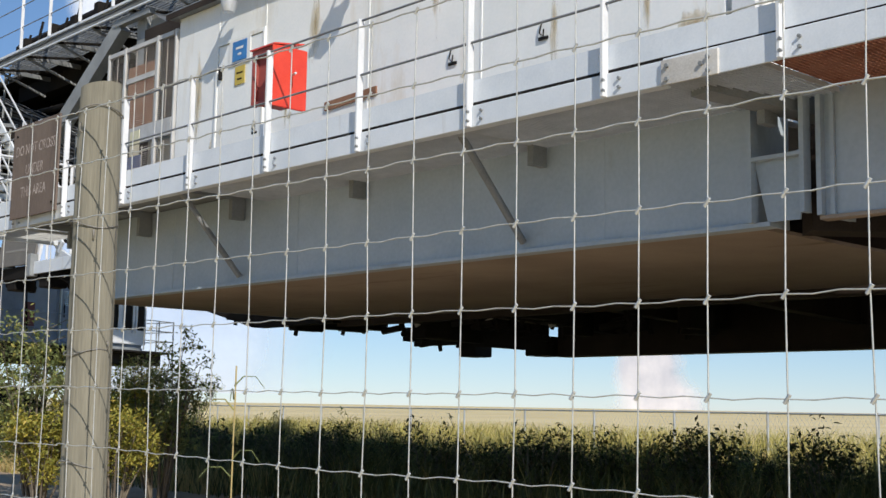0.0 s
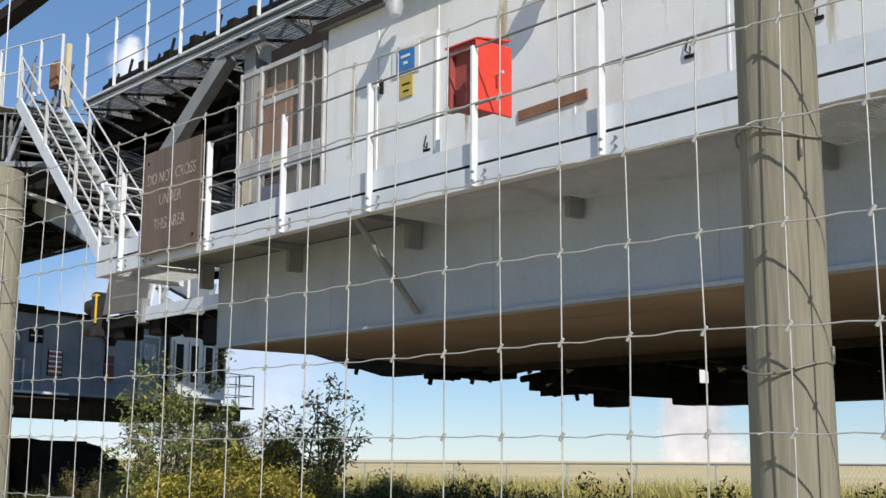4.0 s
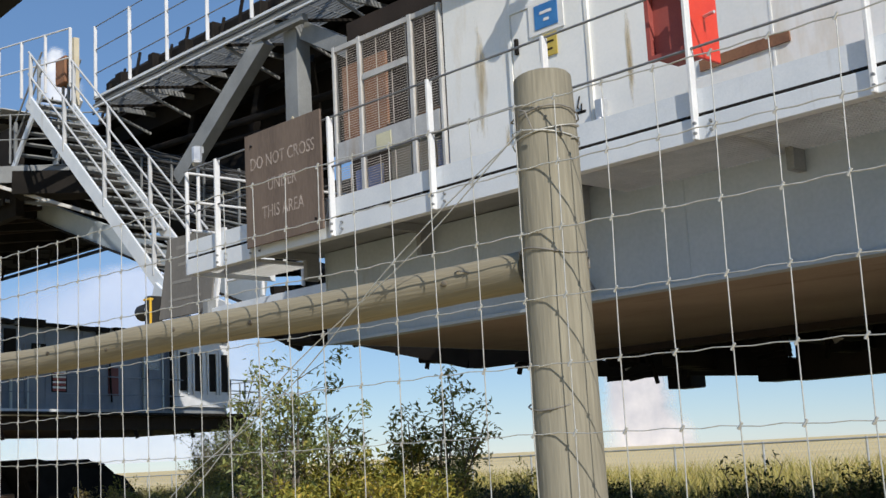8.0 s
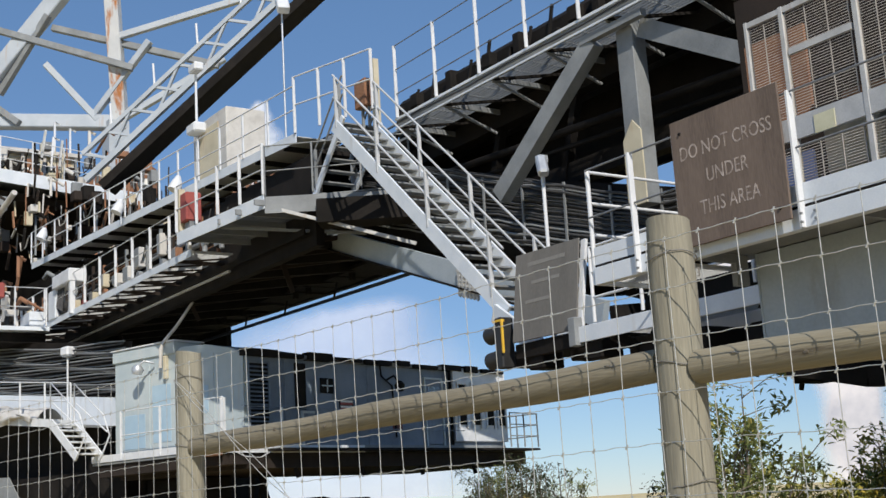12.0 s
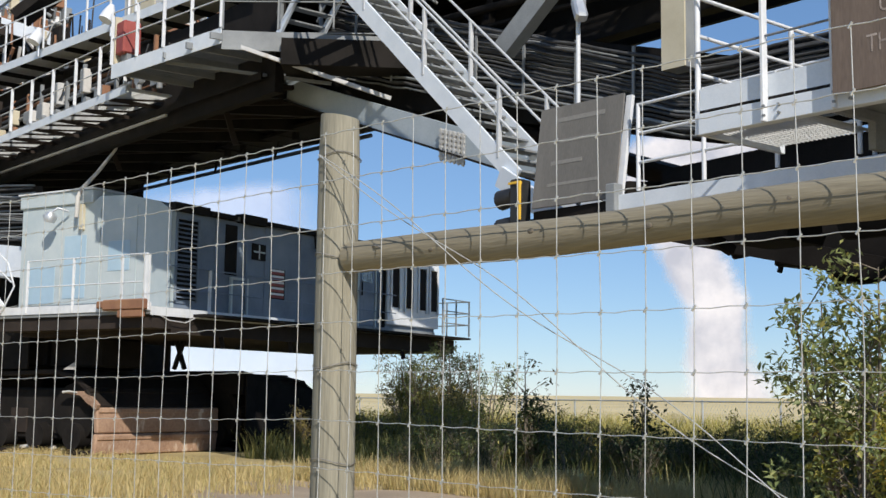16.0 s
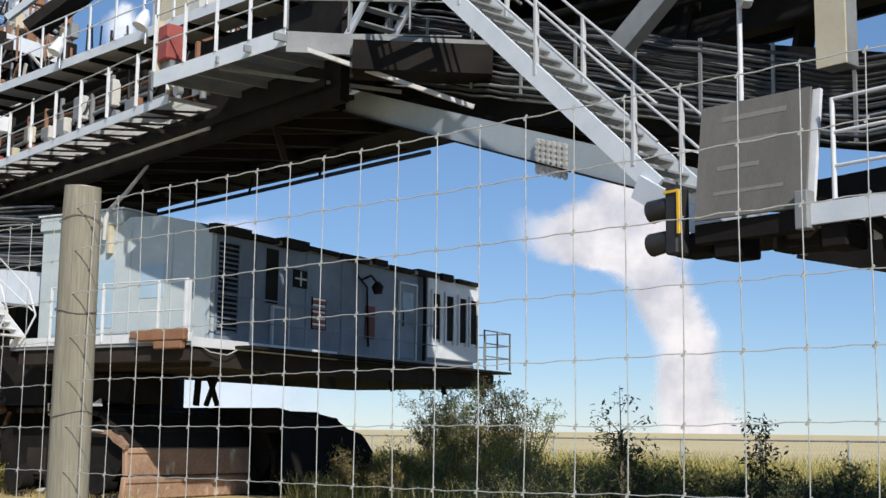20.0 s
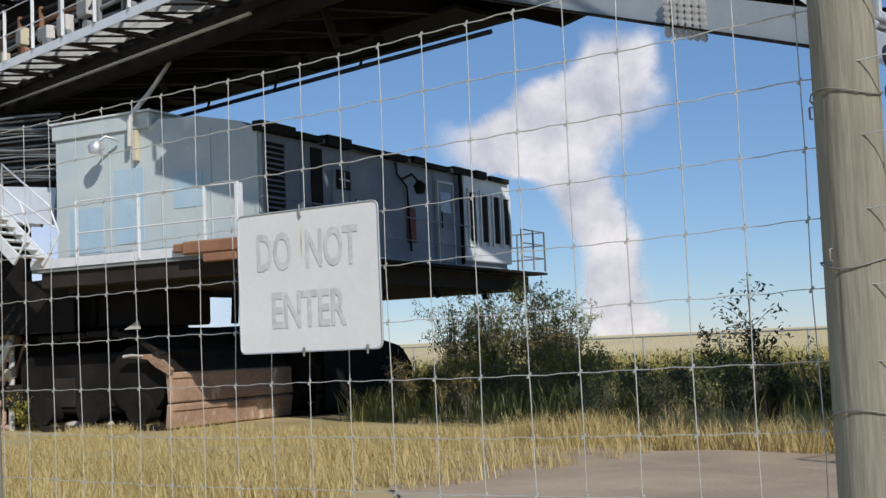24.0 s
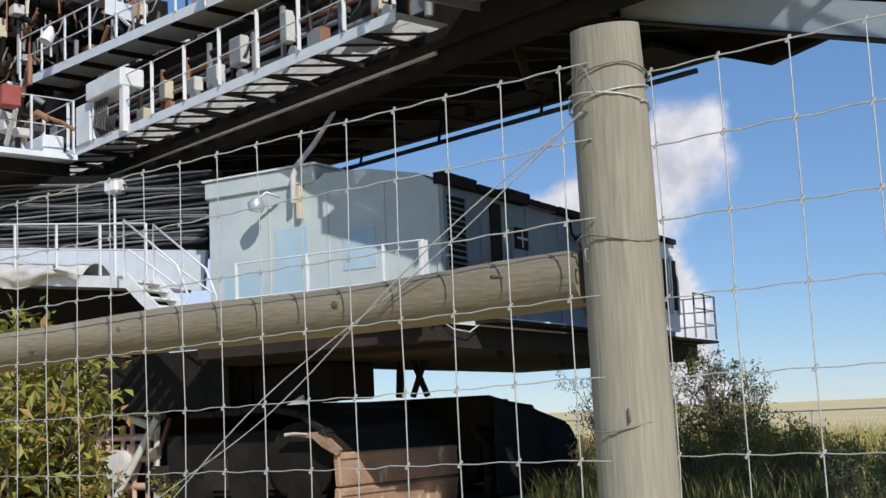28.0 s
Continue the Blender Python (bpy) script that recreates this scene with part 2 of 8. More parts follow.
def stain_mat(name, colour, scale=5.0):
    """A rust run: a thin stain with ragged, patchy cover over the paint below."""
    m = bpy.data.materials.new(name)
    m.use_nodes = True
    N, L = m.node_tree.nodes, m.node_tree.links
    bs = N["Principled BSDF"]
    bs.inputs["Base Color"].default_value = (*colour, 1)
    bs.inputs["Roughness"].default_value = 0.8
    tc = N.new("ShaderNodeTexCoord")
    mp = N.new("ShaderNodeMapping")
    mp.inputs["Scale"].default_value = (2.5, 1, 0.35)
    L.new(tc.outputs["Object"], mp.inputs["Vector"])
    nz = N.new("ShaderNodeTexNoise")
    nz.inputs["Scale"].default_value = scale
    nz.inputs["Detail"].default_value = 6
    nz.inputs["Roughness"].default_value = 0.65
    L.new(mp.outputs[0], nz.inputs["Vector"])
    gen = N.new("ShaderNodeSeparateXYZ")
    L.new(tc.outputs["Generated"], gen.inputs[0])
    ed = N.new("ShaderNodeMath")
    ed.operation = "PINGPONG"
    ed.inputs[1].default_value = 0.5
    L.new(gen.outputs["X"], ed.inputs[0])
    ez = N.new("ShaderNodeMath")
    ez.operation = "PINGPONG"
    ez.inputs[1].default_value = 0.5
    L.new(gen.outputs["Z"], ez.inputs[0])
    mul = N.new("ShaderNodeMath")
    mul.operation = "MULTIPLY"
    L.new(ed.outputs[0], mul.inputs[0])
    L.new(ez.outputs[0], mul.inputs[1])
    add = N.new("ShaderNodeMath")
    add.operation = "MULTIPLY_ADD"
    L.new(mul.outputs[0], add.inputs[0])
    add.inputs[1].default_value = 2.2
    L.new(nz.outputs["Fac"], add.inputs[2])
    rg = N.new("ShaderNodeMapRange")
    rg.inputs["From Min"].default_value = 0.62
    rg.inputs["From Max"].default_value = 1.05
    rg.inputs["To Max"].default_value = 0.42
    L.new(add.outputs[0], rg.inputs["Value"])
    tr = N.new("ShaderNodeBsdfTransparent")
    ms = N.new("ShaderNodeMixShader")
    L.new(rg.outputs[0], ms.inputs["Fac"])
    L.new(tr.outputs[0], ms.inputs[1])
    L.new(bs.outputs[0], ms.inputs[2])
    L.new(ms.outputs[0], N["Material Output"].inputs["Surface"])
    return m


def glass_mat(name):
    m = bpy.data.materials.new(name)
    m.use_nodes = True
    bs = m.node_tree.nodes["Principled BSDF"]
    bs.inputs["Base Color"].default_value = (0.85, 0.9, 0.92, 1)
    bs.inputs["Roughness"].default_value = 0.05
    bs.inputs["Transmission Weight"].default_value = 0.85
    return m


M_WALL = mat("white_wall_paint", (0.77, 0.785, 0.77), (0.87, 0.87, 0.845), 1.3, 0.5, bump=0.08, fine=30, c3=(0.52, 0.38, 0.17), stain=0.5, stain_scale=1.3, stain_stretch=(1, 1, 0.22), edge=0.34)
M_RUSTRUN = stain_mat("brown_rust_run", (0.56, 0.42, 0.2))
M_FRAME = mat("dull_grey_frame_paint", (0.42, 0.42, 0.41), (0.56, 0.555, 0.54), 4, 0.55, bump=0.06, c3=(0.34, 0.25, 0.16), stain=0.3)
M_PALETAG = mat("pale_yellow_tag", (0.62, 0.58, 0.38), (0.7, 0.66, 0.46), 8, 0.6, bump=0.03)
M_FASCIA = mat("pale_blue_steel_paint", (0.62, 0.67, 0.72), (0.74, 0.78, 0.82), 2.0, 0.45, bump=0.06, c3=(0.45, 0.42, 0.36), stain=0.22, edge=0.2)
M_GIRDER = mat("grey_girder_paint", (0.33, 0.39, 0.44), (0.43, 0.49, 0.54), 0.9, 0.5, bump=0.08, fine=25, c3=(0.27, 0.26, 0.24), stain=0.25, stain_scale=1.2, stain_stretch=(1, 1, 0.4), edge=0.2)
M_SOFFIT = mat("brown_stained_soffit", (0.27, 0.21, 0.165), (0.38, 0.305, 0.24), 0.9, 0.7, bump=0.15, c3=(0.15, 0.1, 0.07), stain=0.35, stain_stretch=(0.2, 1, 1), stain_scale=1.5)
M_RAIL = mat("white_rail_paint", (0.62, 0.64, 0.66), (0.76, 0.77, 0.78), 4, 0.4, bump=0.05, c3=(0.5, 0.42, 0.3), stain=0.12)
M_DULLWHITE = mat("dull_white_rail_paint", (0.44, 0.46, 0.48), (0.58, 0.59, 0.6), 3, 0.5, bump=0.05, c3=(0.3, 0.2, 0.13), stain=0.2)
M_RAILDARK = mat("dull_grey_rail_wire", (0.13, 0.14, 0.15), (0.22, 0.23, 0.24), 6, 0.5, bump=0.05)
M_STEEL = mat("grey_structural_steel", (0.17, 0.18, 0.185), (0.27, 0.285, 0.29), 1.5, 0.5, bump=0.1, c3=(0.27, 0.2, 0.14), stain=0.22)
M_GALV = mat("galvanised_steel", (0.5, 0.52, 0.54), (0.64, 0.66, 0.68), 6, 0.4, metal=0.6, bump=0.1)
M_GRATE = mat("galvanised_grating", (0.5, 0.52, 0.52), (0.62, 0.63, 0.63), 6, 0.55, metal=0.2, bump=0.05)
M_RUSTGRATE = mat("rusty_grating", (0.3, 0.11, 0.06), (0.42, 0.2, 0.12), 5, 0.8, bump=0.1)
# these two go near black: the shade of undersides is put into the colour
M_DARK = mat("dark_dirty_shaded_steel", (0.01, 0.009, 0.008), (0.024, 0.021, 0.019), 1.4, 0.75, bump=0.15, c3=(0.04, 0.026, 0.018), stain=0.2, spec=0.12)
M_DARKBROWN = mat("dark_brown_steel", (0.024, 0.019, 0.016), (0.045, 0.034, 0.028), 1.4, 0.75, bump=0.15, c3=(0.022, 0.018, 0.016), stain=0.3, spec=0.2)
M_RUST = mat("rusted_steel", (0.21, 0.1, 0.06), (0.32, 0.165, 0.09), 3, 0.85, bump=0.3, c3=(0.14, 0.07, 0.045), stain=0.4, stain_stretch=(1, 1, 1))
# rust lightened so that sunlight on the cage is in its colour
M_CAGE = mat("sunlit_rusted_tube", (0.42, 0.25, 0.18), (0.6, 0.42, 0.32), 3, 0.85, bump=0.2, c3=(0.24, 0.12, 0.08), stain=0.3, stain_stretch=(1, 1, 1))
M_RED = mat("red_box_paint", (0.62, 0.035, 0.02), (0.72, 0.06, 0.03), 3, 0.45, bump=0.05, c3=(0.4, 0.05, 0.03), stain=0.15)
M_OLDRED = mat("dark_old_red_paint", (0.11, 0.035, 0.035), (0.17, 0.06, 0.055), 3, 0.7, bump=0.08)
M_DULLRED = mat("faded_red_paint", (0.27, 0.055, 0.048), (0.36, 0.085, 0.07), 3, 0.6, bump=0.05)
M_YELLOW = mat("yellow_paint", (0.75, 0.42, 0.03), (0.82, 0.52, 0.06), 4, 0.5, bump=0.05)
M_PLATE = mat("tarnished_yellow_plate", (0.5, 0.37, 0.06), (0.6, 0.45, 0.1), 8, 0.5, bump=0.03)
M_BLUE = mat("blue_sign_face", (0.03, 0.16, 0.42), (0.05, 0.22, 0.5), 5, 0.4, bump=0.02)
M_BLUECLOTH = mat("faded_blue_cloth", (0.2, 0.28, 0.6), (0.34, 0.42, 0.72), 6, 0.8, bump=0.2)
M_DARKBLUE = mat("dark_blue_pipe_paint", (0.02, 0.03, 0.06), (0.03, 0.045, 0.09), 5, 0.5, bump=0.02)
M_WHITE = mat("white_sign_face", (0.72, 0.72, 0.7), (0.8, 0.8, 0.78), 5, 0.5, bump=0.03)
M_FADED = mat("faded_grey_letters", (0.47, 0.48, 0.48), (0.66, 0.66, 0.65), 24, 0.7, bump=0.0)
M_SIGNWHITE = mat("weathered_white_sign", (0.68, 0.69, 0.67), (0.76, 0.76, 0.74), 3, 0.5, bump=0.03, c3=(0.5, 0.42, 0.32), stain=0.08)
M_BOARD = mat("weathered_brown_board", (0.105, 0.078, 0.063), (0.2, 0.152, 0.122), 2.2, 0.85, bump=0.2, fine=80, stretch=(1, 1, 0.15), c3=(0.32, 0.27, 0.23), stain=0.25)
M_GREYBOARD = mat("weathered_grey_board", (0.12, 0.115, 0.105), (0.18, 0.17, 0.155), 2.2, 0.85, bump=0.2, fine=80, stretch=(1, 1, 0.15))
M_BOARDTEXT = mat("faded_board_letters", (0.17, 0.13, 0.105), (0.56, 0.48, 0.43), 9, 0.8, bump=0.0)
M_POST = mat("weathered_post_wood", (0.16, 0.148, 0.113), (0.335, 0.31, 0.24), 3.2, 0.9, bump=0.5, fine=110, stretch=(1, 1, 0.07), c3=(0.14, 0.12, 0.085), stain=0.22, stain_stretch=(1, 1, 0.03), stain_scale=16, edge=0.1, vary=0.22, bump_dist=0.01)
M_POSTEND = mat("sawn_post_end", (0.4, 0.35, 0.25), (0.52, 0.47, 0.36), 14, 0.9, bump=0.3)
M_LOG = mat("weathered_rail_log", (0.175, 0.15, 0.105), (0.315, 0.275, 0.19), 2.5, 0.9, bump=0.35, fine=110, stretch=(0.04, 1, 1), c3=(0.1, 0.078, 0.055), stain=0.16, stain_stretch=(0.03, 1, 1), stain_scale=16, edge=0.1, vary=0.1, bump_dist=0.02)
M_WIRE = mat("galvanised_fence_wire", (0.5, 0.5, 0.47), (0.66, 0.66, 0.63), 30, 0.45, metal=0.35, bump=0.0)
M_RUSTWIRE = mat("dull_old_wire", (0.2, 0.19, 0.17), (0.3, 0.28, 0.25), 30, 0.6, metal=0.4, bump=0.0)
M_CABLE = mat("black_cable_sheath", (0.04, 0.04, 0.042), (0.085, 0.085, 0.085), 5, 0.6, bump=0.05, spec=0.3)
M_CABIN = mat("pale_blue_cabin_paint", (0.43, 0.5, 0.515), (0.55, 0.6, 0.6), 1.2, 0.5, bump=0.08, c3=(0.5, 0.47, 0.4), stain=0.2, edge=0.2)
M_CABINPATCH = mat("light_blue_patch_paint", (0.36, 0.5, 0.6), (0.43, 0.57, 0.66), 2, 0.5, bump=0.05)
# cabin paint darkened: the boom's shade on the side is in this colour
M_CABINSHADE = mat("shaded_grey_blue_cladding", (0.11, 0.145, 0.195), (0.22, 0.27, 0.335), 0.8, 0.55, bump=0.1, c3=(0.33, 0.36, 0.4), stain=0.3, stain_scale=1.6, edge=0.25)
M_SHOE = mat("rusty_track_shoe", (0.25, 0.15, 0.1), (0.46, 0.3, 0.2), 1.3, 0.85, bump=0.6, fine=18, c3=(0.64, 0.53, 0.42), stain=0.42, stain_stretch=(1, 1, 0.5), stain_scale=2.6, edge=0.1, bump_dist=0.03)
# near-black shoe colour that holds the shade cast by the deck
M_SHADESHOE = mat("shaded_track_shoe", (0.012, 0.01, 0.009), (0.032, 0.024, 0.019), 1.6, 0.7, bump=0.4, c3=(0.06, 0.042, 0.03), stain=0.25, spec=0.2)
M_BLACK = mat("black_plastic", (0.015, 0.015, 0.016), (0.03, 0.03, 0.03), 5, 0.5, bump=0.0)
M_LENS = mat("dark_lens", (0.05, 0.03, 0.02), (0.08, 0.05, 0.03), 5, 0.15, bump=0.0)
M_GLASS = glass_mat("window_glass")
M_DIRT = mat("dirty_white_canvas", (0.45, 0.43, 0.4), (0.66, 0.64, 0.6), 2, 0.8, bump=0.3)
M_PRIMER = mat("primer_paint_with_rust", (0.5, 0.44, 0.31), (0.62, 0.56, 0.42), 2, 0.7, bump=0.1, c3=(0.42, 0.2, 0.08), stain=0.35)
M_MESH = mat("rusty_expanded_metal", (0.42, 0.38, 0.33), (0.56, 0.51, 0.45), 4, 0.6, bump=0.05)
M_BOARDLINE = mat("faded_board_paint", (0.19, 0.185, 0.17), (0.24, 0.23, 0.21), 20, 0.85, bump=0.0)
M_GROUND = mat("dry_grass_soil", (0.36, 0.28, 0.13), (0.52, 0.41, 0.2), 0.5, 0.95, bump=0.5, fine=9, c3=(0.2, 0.2, 0.08), stain=0.3, stain_stretch=(1, 1, 1), stain_scale=0.25, bump_dist=0.05)
M_ROAD = mat("gravel_track", (0.31, 0.235, 0.165), (0.47, 0.365, 0.25), 0.6, 0.95, bump=0.6, fine=30, bump_dist=0.03, c3=(0.56, 0.45, 0.31), stain=0.3, stain_stretch=(0.4, 1, 1), stain_scale=0.7)
M_FIELD = mat("ripe_field", (0.6, 0.46, 0.22), (0.74, 0.6, 0.32), 0.05, 0.95, bump=0.3, fine=1.5, bump_dist=0.2, c3=(0.5, 0.44, 0.2), stain=0.25, stain_stretch=(0.2, 1, 1), stain_scale=0.02)
M_BARK = mat("grey_bark", (0.12, 0.1, 0.075), (0.2, 0.17, 0.13), 10, 0.9, bump=0.4)
M_LEAF = leaf_mat("green_shrub_leaves", (0.13, 0.17, 0.06), (0.29, 0.32, 0.11), (0.5, 0.43, 0.12))
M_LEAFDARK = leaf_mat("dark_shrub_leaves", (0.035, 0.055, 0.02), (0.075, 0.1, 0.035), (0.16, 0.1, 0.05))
M_GOLDWEED = leaf_mat("golden_brown_weed_leaves", (0.2, 0.16, 0.05), (0.4, 0.32, 0.1), (0.5, 0.4, 0.14))
M_LEAFYEL = leaf_mat("yellowing_leaves", (0.2, 0.22, 0.04), (0.42, 0.37, 0.07), (0.58, 0.42, 0.08))
M_TALL = leaf_mat("yellow_green_tall_grass", (0.42, 0.38, 0.09), (0.62, 0.52, 0.18), (0.66, 0.52, 0.24))
M_VINE = leaf_mat("vine_leaves", (0.11, 0.13, 0.03), (0.42, 0.38, 0.08), (0.4, 0.22, 0.07))
M_GRASS = leaf_mat("dry_grass_blades", (0.5, 0.38, 0.16), (0.66, 0.52, 0.24), (0.48, 0.46, 0.16))
# weed greens lowered so that the machine's shadow sits in the blade colour
M_WEED = leaf_mat("shaded_green_weed_blades", (0.06, 0.08, 0.022), (0.18, 0.18, 0.055), (0.42, 0.36, 0.13))
M_RUNNY = mat("pale_paint_with_orange_rust", (0.5, 0.52, 0.54), (0.62, 0.63, 0.63), 1.2, 0.6, bump=0.1, c3=(0.42, 0.16, 0.05), stain=0.55, stain_scale=1.4, stain_stretch=(1, 1, 0.2), edge=0.08)
M_MAST = mat("blue_grey_mast_paint", (0.36, 0.4, 0.44), (0.46, 0.5, 0.54), 1.0, 0.5, bump=0.06, c3=(0.4, 0.24, 0.12), stain=0.25, edge=0.15)


# ---- ground, road, field ----
def sheet(name, x0, x1, y0, y1, z, nx, ny, material, label, amp=0.0, freq=0.3):
    g = G()
    vs, fs = [], []
    for j in range(ny + 1):
        for i in range(nx + 1):
            x, y = x0 + (x1 - x0) * i / nx, y0 + (y1 - y0) * j / ny
            vs.append((x, y, z + amp * noise.noise(Vector((x * freq, y * freq, 0)))))
    for j in range(ny):
        for i in range(nx):
            a = j * (nx + 1) + i
            fs.append((a, a + 1, a + nx + 2, a + nx + 1))
    g.add(vs, fs, True)
    return solo(name, g, material, label, "ground", kind="structure")


g = G()
R0 = 4200.0
xs = [-R0, -900, -300, -120, -60, -45, -30, -15, 0, 15, 40, 120, 400, R0]
ys = [-R0, -600, -120, -30, -10, 0, 4, 8, 12, 16, 20, 26, 34, 60, 120, 300, 900, R0]


def land(x, y):
    """The height of the land: level by the fence, and a slow rise far out."""
    d = max(0.0, math.hypot(x + 15, y) - 120)
    return -0.02 + min(14.0, 0.006 * d)


vs = [(x, y, land(x, y)) for y in ys for x in xs]
nx = len(xs)
g.add(vs, [(j * nx + i, j * nx + i + 1, (j + 1) * nx + i + 1, (j + 1) * nx + i) for j in range(len(ys) - 1) for i in range(nx - 1)], True)
solo("ground", g, M_FIELD, "golden ripe field reaching flat to the horizon", "field", kind="structure")
sheet("yard_ground", -75, 40, -12, 34, 0.012, 90, 40, M_GROUND, "dry straw-coloured grass and soil beside the machine", 0.03, 0.5)
g = G()
NEAR = [(-24.9, 10.1), (-24.3, 9.2), (-23.4, 8.0), (-22.5, 6.6), (-21.2, 5.2), (-19.5, 4.1), (-17, 3.4), (-12, 3.2), (-6, 3.4), (4, 3.6), (16, 3.8), (34, 4.0)]
FAR = [(-24.9, 10.3), (-24.0, 10.4), (-23.0, 10.5), (-22.0, 10.5), (-20.8, 10.7), (-19.4, 11.0), (-17, 11.3), (-12, 11.2), (-6, 11.0), (4, 11.0), (16, 11.0), (34, 11.0)]


def between(pts, u):
    k = min(int(u * (len(pts) - 1)), len(pts) - 2)
    f = u * (len(pts) - 1) - k
    return Vector(pts[k]).lerp(Vector(pts[k + 1]), f)


vs, m = [], 8
for i in range(111):
    a, b = between(NEAR, i / 110), between(FAR, i / 110)
    for j in range(m + 1):
        q = a.lerp(b, j / m)
        if j in (0, m):
            q += Vector((0.25, 0.3)) * noise.noise(Vector((q.x * 1.7, q.y * 1.7, j)))
        vs.append((q.x, q.y, 0.05 + 0.02 * noise.noise(Vector((q.x * 0.8, q.y * 0.8, 4)))))
g.add(vs, [(i * (m + 1) + j, (i + 1) * (m + 1) + j, (i + 1) * (m + 1) + j + 1, i * (m + 1) + j + 1) for i in range(110) for j in range(m)], True)
solo("road", g, M_ROAD, "brown gravel track with a ragged grass edge", "road", kind="structure")

# ---- wire fence ----
POSTS = [(4.5, 2.2), (0.674, 2.062), (-2.788, 1.93), (-6.637, 1.761), (-10.491, 1.453), (-14.462, 0.881), (-18.174, 0.253), (-21.9, -0.43), (-25.6, -1.18)]
POST_R = [0.08, 0.074, 0.092, 0.09, 0.083, 0.084, 0.091, 0.088, 0.085]
POST_TOPS = [2.54, 2.47, 2.492, 2.52, 2.545, 2.53, 2.5, 2.54, 2.54]
random.seed(4)


def fence_post(i, x, y, r):
    t = thing("fence_post", (x, y, 0), "round weathered grey-brown timber fence post wrapped with wire", "fence post", "fence posts")
    top_z = POST_TOPS[i]
    n, rows, vs, fs = 20, 14, [], []
    lean = (random.uniform(-0.03, 0.03), random.uniform(-0.02, 0.02))
    for k in range(rows + 1):
        h = -0.05 + (top_z + 0.05) * k / rows
        rr = r * (1.08 - 0.1 * k / rows)
        if k == rows:
            rr *= 0.94
        for a in range(n):
            th = 2 * math.pi * a / n
            w = rr * (1 + 0.035 * noise.noise(Vector((math.cos(th) * 2 + i * 9, math.sin(th) * 2, h * 0.8))) + 0.004 * math.sin(th * 7 + i))
            top = 0.012 * math.sin(th + i) if k == rows else 0
            q = (h - top_z) / top_z
            vs.append((x + w * math.cos(th) + lean[0] * q, y + w * math.sin(th) + lean[1] * q, h + top))
    for k in range(rows):
        for a in range(n):
            fs.append((k * n + a, k * n + (a + 1) % n, (k + 1) * n + (a + 1) % n, (k + 1) * n + a))
    gp = G().add(vs, fs, True)
    part("shaft", gp, M_POST, t)
    cap = G()
    ring = vs[rows * n:]
    c = (x, y, top_z + 0.008)
    cap.add(ring + [c], [(a, (a + 1) % n, n) for a in range(n)])
    part("cut_top", cap, M_POSTEND, t, "sawn flat top")
    for h in (2.38, 1.98, 1.55, 1.18):
        loop = [(x + (r * 1.06) * math.cos(th), y + (r * 1.06) * math.sin(th), h + 0.012 * math.sin(th * 2 + h * 9)) for th in (2 * math.pi * a / 16 for a in range(17))]
        part("tie_wire", G().path(loop, 0.0025, 4), M_RUSTWIRE, t)
    for s_ in range(3):
        th = 3.9 + 0.9 * s_ + i
        p0 = Vector((x + r * 1.0 * math.cos(th), y + r * 1.0 * math.sin(th), 2.3 - 0.37 * s_))
        q0 = Vector((math.cos(th), math.sin(th), 0)) * 0.008
        part("staple", G().path([p0, p0 + q0, p0 + q0 + Vector((0, 0, 0.03)), p0 + Vector((0, 0, 0.03))], 0.003, 4), M_RUSTWIRE, t)
    if i in (2, 6):
        gw_ = []
        for a in range(40):
            th = 2 * math.pi * a / 16
            gw_.append((x + r * 1.05 * math.cos(th), y + r * 1.05 * math.sin(th), 2.3 + 0.03 * math.sin(a * 0.21) + 0.0008 * a))
        part("wrap_wire", G().path(gw_, 0.0022, 4), M_WIRE, t, "galvanised wire wound round the post")
        e0 = Vector((x - 0.02, y - r * 1.06, 2.33))
        part("wire_end", G().path([e0, e0 + Vector((0.03, -0.03, 0.05)), e0 + Vector((0.06, -0.03, 0.04)), e0 + Vector((0.07, -0.01, -0.02))], 0.0025, 4), M_RUSTWIRE, t)
    return t


for i, (x, y) in enumerate(POSTS):
    fence_post(i, x, y, POST_R[i])

WIRE_Z = [0.1, 0.2, 0.32, 0.46, 0.61, 0.77, 0.94, 1.12, 1.305, 1.495, 1.68, 1.865, 2.05, 2.235, 2.42]
STAYS = [(0.164, 0.1485), (0.1706, 0.112), (0.171, 0.033), (0.1726, 0.041), (0.1746, 0.16), (0.1774, 0.149), (0.1693, 0.08), (0.1693, 0.05)]
WIRE_SIDE = [0.095, 0.095, 0.095, 0.095, 0.06, -0.092, 0.095, 0.095]
WIRE_LIFT = [-0.08, -0.06, -0.02, 0.015, 0.035, 0.005, -0.02, -0.02, -0.02]


